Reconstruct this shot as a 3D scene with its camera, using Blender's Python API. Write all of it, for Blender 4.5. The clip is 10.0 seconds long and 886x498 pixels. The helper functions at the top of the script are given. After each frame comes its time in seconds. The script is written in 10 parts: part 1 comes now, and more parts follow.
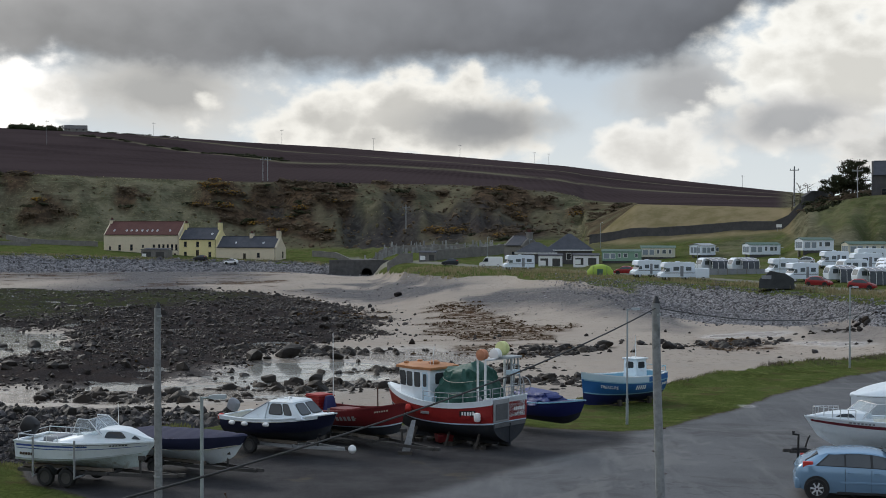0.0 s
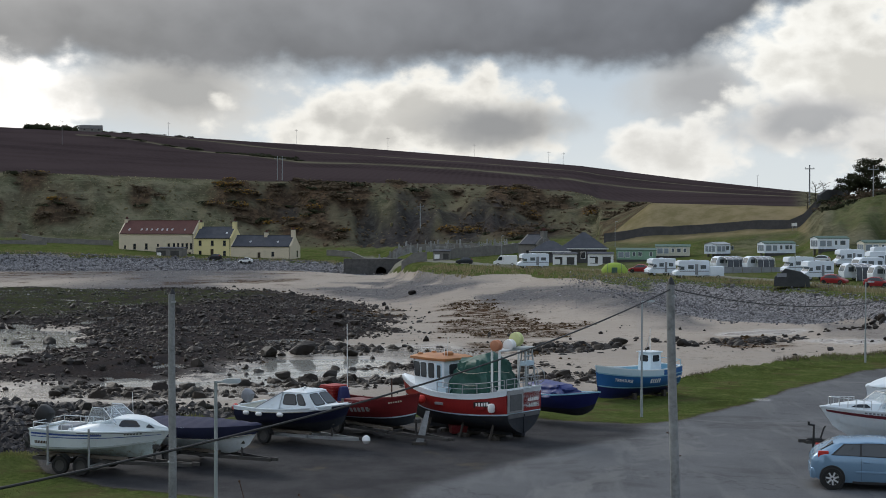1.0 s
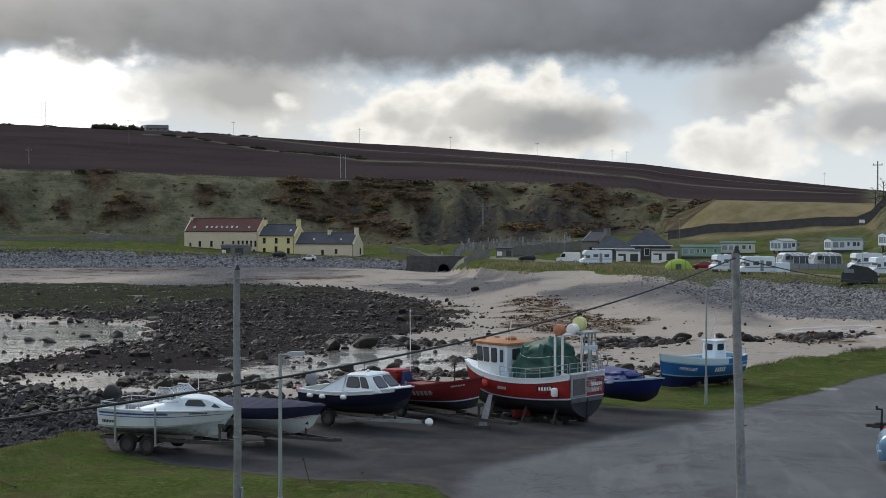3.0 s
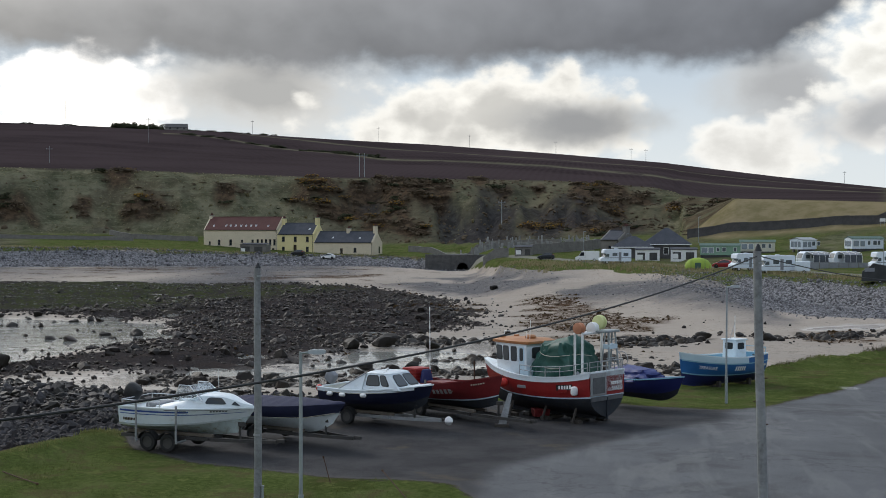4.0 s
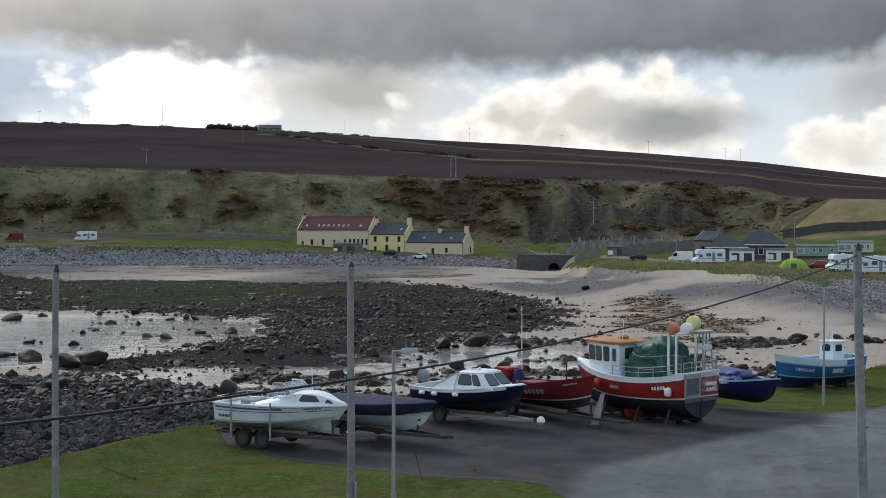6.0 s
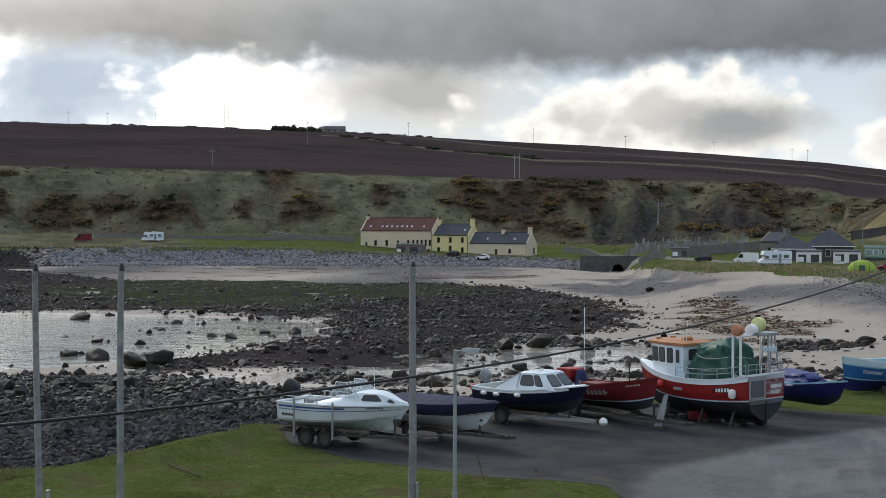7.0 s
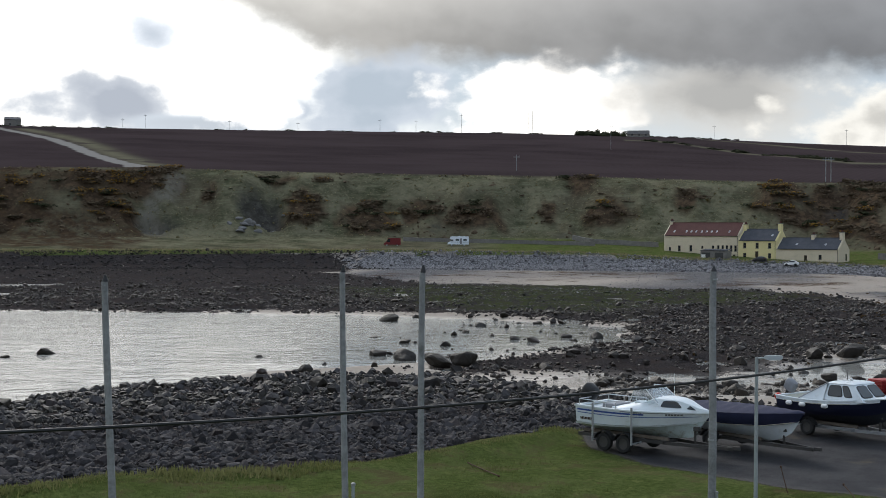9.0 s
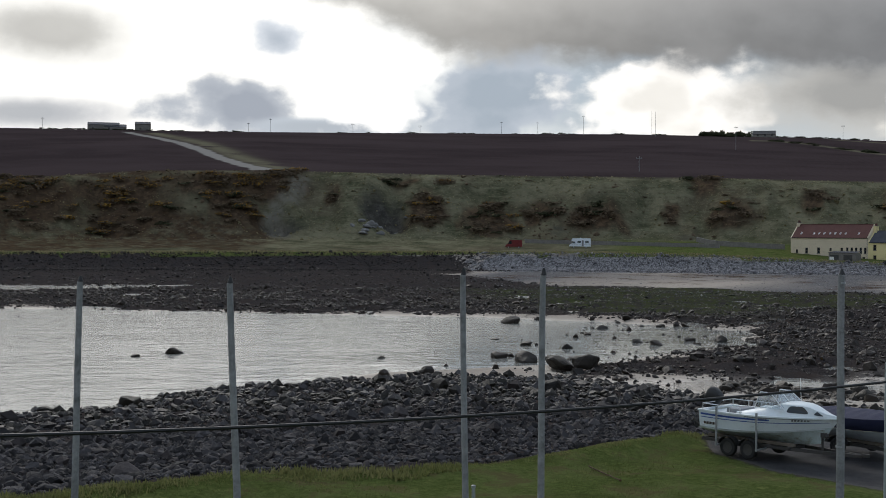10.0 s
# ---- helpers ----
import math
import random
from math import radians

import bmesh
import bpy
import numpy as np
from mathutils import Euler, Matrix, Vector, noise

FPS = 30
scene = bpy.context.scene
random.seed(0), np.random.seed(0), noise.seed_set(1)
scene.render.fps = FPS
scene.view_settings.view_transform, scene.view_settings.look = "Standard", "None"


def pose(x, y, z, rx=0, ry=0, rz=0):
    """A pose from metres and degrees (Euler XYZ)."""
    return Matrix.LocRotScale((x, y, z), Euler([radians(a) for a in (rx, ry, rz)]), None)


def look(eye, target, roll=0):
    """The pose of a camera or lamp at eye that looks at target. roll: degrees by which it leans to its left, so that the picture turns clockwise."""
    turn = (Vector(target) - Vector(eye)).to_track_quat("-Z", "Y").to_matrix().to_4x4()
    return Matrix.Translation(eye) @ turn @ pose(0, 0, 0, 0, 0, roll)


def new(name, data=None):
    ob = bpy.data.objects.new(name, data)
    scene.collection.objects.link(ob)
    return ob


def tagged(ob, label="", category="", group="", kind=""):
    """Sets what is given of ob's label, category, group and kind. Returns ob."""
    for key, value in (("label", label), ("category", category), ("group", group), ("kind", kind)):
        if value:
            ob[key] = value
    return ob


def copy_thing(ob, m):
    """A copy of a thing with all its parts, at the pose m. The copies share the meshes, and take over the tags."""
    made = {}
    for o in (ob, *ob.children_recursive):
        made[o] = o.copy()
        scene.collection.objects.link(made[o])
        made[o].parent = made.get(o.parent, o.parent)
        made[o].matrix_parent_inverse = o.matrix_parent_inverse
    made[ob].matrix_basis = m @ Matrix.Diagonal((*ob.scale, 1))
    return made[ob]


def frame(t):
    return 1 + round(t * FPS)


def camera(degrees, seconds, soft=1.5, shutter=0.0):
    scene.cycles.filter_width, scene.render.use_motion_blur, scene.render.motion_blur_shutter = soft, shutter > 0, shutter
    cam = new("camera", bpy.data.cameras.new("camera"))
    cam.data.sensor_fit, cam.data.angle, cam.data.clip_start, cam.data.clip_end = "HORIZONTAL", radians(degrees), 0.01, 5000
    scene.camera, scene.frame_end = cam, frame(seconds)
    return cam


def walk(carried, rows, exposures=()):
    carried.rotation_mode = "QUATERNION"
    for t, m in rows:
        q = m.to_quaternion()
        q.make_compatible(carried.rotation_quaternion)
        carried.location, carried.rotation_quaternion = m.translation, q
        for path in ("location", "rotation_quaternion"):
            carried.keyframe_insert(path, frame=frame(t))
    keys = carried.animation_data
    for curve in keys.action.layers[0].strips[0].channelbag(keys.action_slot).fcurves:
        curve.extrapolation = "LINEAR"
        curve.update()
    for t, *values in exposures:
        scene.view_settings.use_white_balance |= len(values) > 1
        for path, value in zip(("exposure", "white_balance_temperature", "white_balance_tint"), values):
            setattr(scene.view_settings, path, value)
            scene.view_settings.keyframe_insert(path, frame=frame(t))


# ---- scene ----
import itertools

# ---------------- camera ----------------
cam = camera(35.79, 10.0, 0.9)
PATH = [
    (0.0, 0.002, -0.034, 7.996, 1.505, -0.919, -0.037),
    (0.5, -0.001, -0.017, 7.833, 1.597, -0.912, -0.050),
    (1.0, 0.008, 0.000, 7.649, 2.102, -0.909, -0.050),
    (1.5, 0.030, 0.000, 7.473, 2.924, -0.910, -0.040),
    (2.0, 0.035, -0.004, 7.281, 3.770, -0.902, -0.040),
    (2.5, 0.020, -0.030, 7.123, 4.565, -0.912, -0.040),
    (2.7, 0.012, -0.030, 7.100, 4.665, -0.922, -0.040),
    (3.8, -0.030, -0.027, 7.080, 5.150, -0.975, -0.045),
    (4.0, -0.038, -0.027, 7.078, 5.497, -0.990, -0.045),
    (4.5, -0.070, -0.030, 7.074, 6.377, -1.020, -0.047),
    (5.0, -0.087, -0.013, 7.075, 7.310, -1.018, -0.060),
    (5.5, -0.095, -0.003, 7.066, 8.299, -1.011, -0.075),
    (5.7, -0.090, 0.000, 7.060, 8.705, -1.004, -0.085),
    (6.8, -0.050, 0.010, 7.030, 11.290, -0.962, -0.140),
    (7.0, -0.040, 0.013, 7.025, 11.953, -0.954, -0.150),
    (7.5, -0.033, 0.016, 7.003, 13.792, -0.923, -0.175),
    (8.0, -0.020, 0.023, 6.999, 17.336, -0.875, -0.210),
    (8.5, 0.020, 0.028, 6.990, 20.951, -0.830, -0.220),
    (9.0, 0.070, 0.020, 6.996, 24.558, -0.789, -0.255),
    (9.5, 0.084, 0.032, 7.000, 27.851, -0.754, -0.245),
    (10.0, 0.082, 0.039, 7.007, 29.631, -0.730, -0.241),
]
walk(cam, [(t, pose(x, y, z, 90 + p, r, w)) for t, x, y, z, w, p, r in PATH],
     [(0.0, 0.0), (4.0, 0.1), (5.5, 0.18), (7.0, 0.22), (8.0, 0.24), (8.6, 0.18), (9.2, 0.07), (10.0, -0.20)])

# ---------------- sky and sun ----------------
SUN_BEARING, SUN_HEIGHT = -42.0, 33.0


class Nodes:
    """A thin wrapper to write node trees shortly."""

    def __init__(self, tree):
        self.tree = tree

    def add(self, kind):
        return self.tree.nodes.new(kind)

    def link(self, a, b):
        if isinstance(a, (int, float)):
            b.default_value = a
        elif isinstance(a, tuple):
            b.default_value = a if len(a) == len(b.default_value) else (*a, 1.0)
        else:
            self.tree.links.new(a, b)

    def math(self, op, a, b=0.0, c=0.0, clamp=False):
        node = self.add("ShaderNodeMath")
        node.operation, node.use_clamp = op, clamp
        for value, socket in zip((a, b, c), node.inputs):
            self.link(value, socket)
        return node.outputs[0]

    def mix(self, fac, a, b, blend="MIX"):
        node = self.add("ShaderNodeMix")
        node.data_type, node.blend_type = "RGBA", blend
        self.link(fac, node.inputs[0]), self.link(a, node.inputs[6]), self.link(b, node.inputs[7])
        return node.outputs[2]

    def noise(self, vector, scale, detail=4.0, rough=0.55, warp=0.0):
        node = self.add("ShaderNodeTexNoise")
        self.link(vector, node.inputs["Vector"])
        node.inputs["Scale"].default_value, node.inputs["Detail"].default_value = scale, detail
        node.inputs["Roughness"].default_value, node.inputs["Distortion"].default_value = rough, warp
        return node.outputs["Fac"]

    def step(self, value, low, high):
        node = self.add("ShaderNodeMapRange")
        node.interpolation_type = "SMOOTHSTEP"
        self.link(value, node.inputs[0])
        node.inputs[1].default_value, node.inputs[2].default_value = low, high
        return node.outputs[0]

    def attr(self, name):
        node = self.add("ShaderNodeAttribute")
        node.attribute_name = name
        return node.outputs["Fac"]


def make_world():
    world = bpy.data.worlds.new("overcast_sky")
    scene.world = world
    world.use_nodes = True
    world.node_tree.nodes.clear()
    n = Nodes(world.node_tree)
    sky = n.add("ShaderNodeTexSky")
    sky.sky_type, sky.sun_disc = "NISHITA", False
    sky.sun_elevation, sky.sun_rotation = radians(SUN_HEIGHT), radians(SUN_BEARING)
    clear = n.mix(1.0, sky.outputs[0], (0.1, 0.1, 0.1), "MULTIPLY")
    way = n.add("ShaderNodeTexCoord").outputs["Generated"]
    split = n.add("ShaderNodeSeparateXYZ")
    n.link(way, split.inputs[0])
    x, y, z = split.outputs
    bearing = n.math("MULTIPLY", n.math("ARCTAN2", x, y), 180 / math.pi)
    height = n.math("MULTIPLY", n.math("ARCSINE", z), 180 / math.pi)
    # cloud coordinates, in tens of degrees
    flat = n.add("ShaderNodeCombineXYZ")
    n.link(n.math("MULTIPLY", bearing, 0.1), flat.inputs[0])
    n.link(n.math("MULTIPLY", height, 0.14), flat.inputs[1])
    flat = flat.outputs[0]

    def cells(scale):
        node = n.add("ShaderNodeTexVoronoi")
        node.feature = "SMOOTH_F1"
        n.link(n.mix(0.12, flat, wisp), node.inputs["Vector"])
        node.inputs["Scale"].default_value, node.inputs["Smoothness"].default_value = scale, 0.35
        return node.outputs["Distance"]

    swirl = n.add("ShaderNodeTexNoise")
    n.link(flat, swirl.inputs["Vector"])
    swirl.inputs["Scale"].default_value, swirl.inputs["Detail"].default_value = 4.0, 5.0
    wisp = swirl.outputs["Color"]
    broad, fine = n.noise(flat, 2.2, 4.0, 0.5), n.noise(flat, 9.0, 6.0, 0.6)
    puff = n.math("ADD", n.math("MULTIPLY", n.math("SUBTRACT", cells(4.5), 0.4), 1.0), n.math("MULTIPLY", n.math("SUBTRACT", cells(12.0), 0.4), 0.5))
    puff = n.math("ADD", puff, n.math("MULTIPLY", n.math("SUBTRACT", fine, 0.5), 0.9))
    soft = n.math("ADD", n.math("MULTIPLY", n.math("SUBTRACT", broad, 0.5), 1.6), n.math("MULTIPLY", n.math("SUBTRACT", fine, 0.5), 0.5))

    def cloud(colour, b, h, wb, wh, hard, edge, core):
        """Lay one cloud over the sky: hard below 0.3 is a heaped cloud, above it a veil."""
        u = n.math("DIVIDE", n.math("SUBTRACT", bearing, b), wb)
        v = n.math("DIVIDE", n.math("SUBTRACT", height, h), wh)
        d = n.math("SQRT", n.math("ADD", n.math("MULTIPLY", u, u), n.math("MULTIPLY", v, v)))
        d = n.math("ADD", d, n.math("MULTIPLY", puff if hard < 0.3 else soft, 0.75))
        shade = n.math("ADD", n.step(d, 0.95, 0.25), n.math("MULTIPLY", n.math("SUBTRACT", broad, 0.5), 1.2), clamp=True)
        return n.mix(n.step(d, 1.0 + hard, 1.0 - hard), colour, n.mix(shade, edge, core))

    colour = n.mix(n.step(height, 1.5, 8.0), (0.70, 0.75, 0.77), (0.50, 0.59, 0.68))
    for entry in CLOUDS:
        colour = cloud(colour, *entry)
    # the grey deck over the hill: its lower edge, and how thick it lies along the bearings
    place = n.math("DIVIDE", n.math("ADD", bearing, 50.0), 70.0, clamp=True)

    def by_bearing(stops):
        ramp = n.add("ShaderNodeValToRGB")
        while len(ramp.color_ramp.elements) < len(stops):
            ramp.color_ramp.elements.new(0.5)
        for element, (at, tone) in zip(ramp.color_ramp.elements, stops):
            element.position, element.color = (at + 50) / 70, (*tone, 1) if isinstance(tone, tuple) else (tone / 10, tone / 10, tone / 10, 1)
        n.link(place, ramp.inputs[0])
        return ramp.outputs[0]

    rim = n.math("MULTIPLY", by_bearing(((-36, 9.9), (-32, 8.5), (-29.5, 7.3), (-20, 6.8), (-12, 6.5), (0, 6.7), (8, 6.8), (9.8, 7.6), (11.2, 8.9), (17, 9.7))), 10.0)
    over = n.math("SUBTRACT", n.math("ADD", height, n.math("ADD", n.math("MULTIPLY", soft, 0.9), n.math("MULTIPLY", puff, 0.5))), rim)
    tone = by_bearing(((-34, (0.60, 0.59, 0.56)), (-28, (0.50, 0.49, 0.47)), (-20, (0.33, 0.33, 0.33)), (-10, (0.245, 0.252, 0.265)), (2, (0.185, 0.195, 0.215)), (9, (0.155, 0.165, 0.185)), (16, (0.20, 0.21, 0.225))))
    lift = n.math("ADD", n.math("MULTIPLY", n.math("SUBTRACT", broad, 0.5), 0.75), n.math("MULTIPLY", n.step(over, 0.2, 3.0), 0.22))
    shade = n.add("ShaderNodeCombineXYZ")
    for k in range(3):
        n.link(n.math("ADD", lift, 0.9), shade.inputs[k])
    colour = n.mix(n.step(over, -0.55, 0.75), colour, n.mix(1.0, tone, shade.outputs[0], "MULTIPLY"))
    # the veil overhead is thinner and brighter than the deck over the hill, most of all round the hidden sun
    top = n.step(height, 11.0, 30.0)
    veil = n.mix(n.step(n.noise(way, 2.2, 5.0, 0.55), 0.35, 0.7), (0.40, 0.51, 0.67), (0.66, 0.78, 0.94))
    colour = n.mix(top, colour, veil)
    sb, sh = radians(SUN_BEARING), radians(SUN_HEIGHT)
    dot = n.add("ShaderNodeVectorMath")
    dot.operation = "DOT_PRODUCT"
    n.link(way, dot.inputs[0])
    dot.inputs[1].default_value = (math.sin(sb) * math.cos(sh), math.cos(sb) * math.cos(sh), math.sin(sh))
    glow = n.math("POWER", n.math("MAXIMUM", dot.outputs["Value"], 0.0), 9.0)
    colour = n.mix(n.math("MULTIPLY", glow, n.math("MULTIPLY", n.step(height, 8.0, 14.0), 0.9)), colour, (2.0, 1.95, 1.85))
    back = n.add("ShaderNodeBackground")
    n.link(colour, back.inputs[0])
    back.inputs[1].default_value = 1.0
    n.link(back.outputs[0], n.add("ShaderNodeOutputWorld").inputs[0])


# each cloud: bearing, height, half widths, softness, colour of its rim and of its body
CLOUDS = [
    (-42.0, 7.0, 13.0, 6.0, 0.5, (1.5, 1.48, 1.42), (1.35, 1.33, 1.28)),
    (-45.6, 7.9, 3.0, 1.2, 0.5, (0.95, 0.94, 0.90), (0.66, 0.65, 0.62)), (-46.5, 4.7, 3.4, 0.7, 0.4, (0.75, 0.76, 0.78), (0.58, 0.60, 0.63)),
    (-38.3, 5.1, 3.3, 1.3, 0.25, (0.60, 0.64, 0.70), (0.44, 0.48, 0.55)), (-36.6, 7.9, 1.5, 0.9, 0.25, (0.85, 0.90, 0.97), (0.58, 0.64, 0.72)),
    (-27.4, 5.6, 4.2, 2.0, 0.2, (0.58, 0.64, 0.72), (0.46, 0.53, 0.61)), (-34.0, 4.3, 4.0, 0.4, 0.4, (0.62, 0.68, 0.75), (0.55, 0.60, 0.66)),
    (-33.0, 5.7, 2.8, 1.5, 0.2, (1.5, 1.48, 1.44), (1.25, 1.22, 1.15)),
    (-20.4, 5.3, 4.6, 1.8, 0.22, (1.35, 1.32, 1.27), (1.05, 1.02, 0.96)),
    (-12.8, 5.5, 4.4, 1.6, 0.45, (0.68, 0.67, 0.64), (0.44, 0.44, 0.43)),
    (-3.6, 4.5, 6.8, 2.2, 0.2, (0.95, 0.93, 0.87), (0.56, 0.55, 0.52)), (0.2, 4.2, 2.9, 1.0, 0.45, (0.46, 0.46, 0.45), (0.32, 0.325, 0.33)),
    (8.6, 5.6, 2.6, 1.6, 0.4, (0.55, 0.57, 0.58), (0.42, 0.43, 0.44)), (7.4, 2.9, 3.0, 1.5, 0.2, (0.90, 0.89, 0.85), (0.66, 0.65, 0.62)),
    (15.0, 6.2, 5.6, 3.6, 0.2, (0.98, 0.97, 0.92), (0.68, 0.67, 0.63)), (12.9, 4.2, 3.4, 1.0, 0.5, (0.55, 0.55, 0.55), (0.42, 0.43, 0.44)), (17.0, 3.4, 4.0, 1.2, 0.28, (0.80, 0.79, 0.76), (0.52, 0.52, 0.51)),
]
make_world()
sun = new("sun", bpy.data.lights.new("sun", "SUN"))
sun.data.energy, sun.data.angle, sun.data.color = 0.9, radians(14), (1.0, 0.96, 0.91)
_b, _h = radians(SUN_BEARING), radians(SUN_HEIGHT)
sun.matrix_world = look((math.sin(_b) * 50 * math.cos(_h), math.cos(_b) * 50 * math.cos(_h), 50 * math.sin(_h)), (0, 0, 0))


# ---------------- materials ----------------
def surface(name, a, b, scale=2.0, rough=0.6, bump=0.1, metal=0.0, fine=8.0, dirt=0.0, dirt_colour=(0.10, 0.075, 0.05), spec=0.4, each=0.0):
    """Two colours mixed at two scales, with fine relief and blotches of dirt."""
    m = bpy.data.materials.new(name)
    m.use_nodes = True
    n = Nodes(m.node_tree)
    bsdf = m.node_tree.nodes["Principled BSDF"]
    place = n.add("ShaderNodeTexCoord").outputs["Object"]
    big, small = n.noise(place, scale, 5.0, 0.6), n.noise(place, scale * fine, 5.0, 0.65)
    fac = n.math("ADD", n.math("MULTIPLY", n.step(big, 0.3, 0.7), 0.6), n.math("MULTIPLY", n.step(small, 0.25, 0.75), 0.4))
    colour = n.mix(fac, a, b)
    if dirt:
        spots = n.step(n.noise(place, scale * 2.7, 7.0, 0.7, 0.6), 0.60 - dirt * 0.25, 0.78)
        colour = n.mix(n.math("MULTIPLY", spots, min(1.0, dirt * 1.5)), colour, dirt_colour)
    if each:
        tone = n.math("ADD", n.math("MULTIPLY", n.add("ShaderNodeObjectInfo").outputs["Random"], each), 1 - each / 2)
        grey = n.add("ShaderNodeCombineXYZ")
        for k in range(3):
            n.link(tone, grey.inputs[k])
        colour = n.mix(1.0, colour, grey.outputs[0], "MULTIPLY")
    n.link(colour, bsdf.inputs["Base Color"])
    n.link(n.math("ADD", n.math("MULTIPLY", small, 0.25), rough - 0.12, clamp=True), bsdf.inputs["Roughness"])
    bsdf.inputs["Metallic"].default_value = metal
    bsdf.inputs["Specular IOR Level"].default_value = spec
    if bump:
        node = n.add("ShaderNodeBump")
        node.inputs["Strength"].default_value, node.inputs["Distance"].default_value = min(1.0, bump), 0.02
        n.link(small, node.inputs["Height"])
        n.link(node.outputs[0], bsdf.inputs["Normal"])
    return m


def glass(name, colour=(0.02, 0.025, 0.03), rough=0.06):
    m = bpy.data.materials.new(name)
    m.use_nodes = True
    bsdf = m.node_tree.nodes["Principled BSDF"]
    bsdf.inputs["Base Color"].default_value = (*colour, 1)
    bsdf.inputs["Roughness"].default_value = rough
    bsdf.inputs["Specular IOR Level"].default_value = 0.6
    return m


def clear_glass(name):
    m = bpy.data.materials.new(name)
    m.use_nodes = True
    bsdf = m.node_tree.nodes["Principled BSDF"]
    bsdf.inputs["Base Color"].default_value = (0.85, 0.9, 0.93, 1)
    bsdf.inputs["Roughness"].default_value = 0.08
    bsdf.inputs["Transmission Weight"].default_value = 0.85
    bsdf.inputs["IOR"].default_value = 1.1
    return m


M = {}
M["white_gel"] = surface("white_gelcoat", (0.76, 0.81, 0.84), (0.68, 0.74, 0.78), 1.2, 0.35, 0.04, dirt=0.32, dirt_colour=(0.38, 0.37, 0.31))
M["mint_gel"] = surface("pale_weathered_hull", (0.60, 0.69, 0.70), (0.50, 0.59, 0.60), 1.4, 0.45, 0.06, dirt=0.75, dirt_colour=(0.24, 0.22, 0.15))
M["bin_red"] = surface("faded_red_plastic", (0.36, 0.03, 0.03), (0.28, 0.022, 0.022), 2.0, 0.55, 0.05, dirt=0.2)
# darker than grey_timber, for the props, blocks and chocks under boats
M["dark_timber"] = surface("darkened_timber", (0.035, 0.030, 0.026), (0.07, 0.06, 0.05), 2.0, 0.85, 0.4, fine=12)
M["caravan_white"] = surface("white_caravan_shell", (0.78, 0.84, 0.91), (0.70, 0.76, 0.83), 0.8, 0.45, 0.03, dirt=0.12, dirt_colour=(0.42, 0.45, 0.47))
M["cream_gel"] = surface("weathered_gelcoat", (0.70, 0.70, 0.64), (0.60, 0.60, 0.53), 1.0, 0.45, 0.06, dirt=0.5, dirt_colour=(0.30, 0.27, 0.17))
M["navy"] = surface("navy_hull_paint", (0.008, 0.010, 0.030), (0.014, 0.017, 0.042), 1.4, 0.35, 0.05, dirt=0.15, dirt_colour=(0.08, 0.08, 0.09))
M["navy_cloth"] = surface("navy_canvas", (0.013, 0.016, 0.045), (0.022, 0.026, 0.065), 2.5, 0.85, 0.3, fine=20)
M["red"] = surface("red_hull_paint", (0.22, 0.012, 0.012), (0.29, 0.022, 0.020), 1.2, 0.4, 0.06, dirt=0.2, dirt_colour=(0.09, 0.02, 0.02))
M["dull_red"] = surface("faded_red_paint", (0.13, 0.010, 0.012), (0.18, 0.018, 0.020), 1.4, 0.5, 0.08, dirt=0.3, dirt_colour=(0.05, 0.02, 0.02))
M["bright_red"] = surface("red_plastic", (0.55, 0.035, 0.025), (0.45, 0.03, 0.022), 2.0, 0.5, 0.05)
M["antifoul"] = surface("dark_antifouling", (0.016, 0.019, 0.026), (0.034, 0.039, 0.047), 1.5, 0.7, 0.15, dirt=0.3)
M["blue"] = surface("blue_hull_paint", (0.020, 0.115, 0.33), (0.030, 0.14, 0.38), 1.3, 0.4, 0.06, dirt=0.15, dirt_colour=(0.02, 0.04, 0.09))
M["pale_blue"] = surface("weathered_pale_blue", (0.50, 0.63, 0.72), (0.56, 0.69, 0.77), 1.3, 0.45, 0.05, dirt=0.2, dirt_colour=(0.2, 0.26, 0.30))
M["light_blue"] = surface("pale_blue_paint", (0.22, 0.44, 0.58), (0.28, 0.50, 0.62), 1.3, 0.45, 0.05, dirt=0.15, dirt_colour=(0.12, 0.20, 0.26))
M["deep_blue"] = surface("deep_blue_paint", (0.010, 0.015, 0.085), (0.016, 0.022, 0.115), 1.3, 0.45, 0.06, dirt=0.15, dirt_colour=(0.01, 0.012, 0.05))
M["blue_sheet"] = surface("blue_tarpaulin", (0.018, 0.026, 0.115), (0.042, 0.058, 0.20), 3.0, 0.45, 0.5, fine=5)
M["green_sheet"] = surface("green_tarpaulin", (0.006, 0.055, 0.042), (0.016, 0.088, 0.066), 2.5, 0.5, 0.5, fine=5)
M["orange"] = surface("orange_paint", (0.36, 0.145, 0.055), (0.46, 0.21, 0.085), 1.5, 0.5, 0.05, dirt=0.2)
M["galv"] = surface("galvanised_steel", (0.30, 0.31, 0.32), (0.40, 0.41, 0.42), 2.0, 0.5, 0.08, metal=0.5, dirt=0.25, dirt_colour=(0.18, 0.13, 0.09))
M["steel"] = surface("stainless_steel", (0.55, 0.56, 0.57), (0.65, 0.66, 0.67), 4.0, 0.3, 0.02, metal=0.9)
M["rust"] = surface("rusty_iron", (0.050, 0.028, 0.018), (0.095, 0.048, 0.028), 3.0, 0.85, 0.4, metal=0.2)
M["dark_steel"] = surface("dark_trailer_steel", (0.045, 0.043, 0.042), (0.085, 0.08, 0.075), 2.0, 0.7, 0.15, metal=0.3, dirt=0.4)
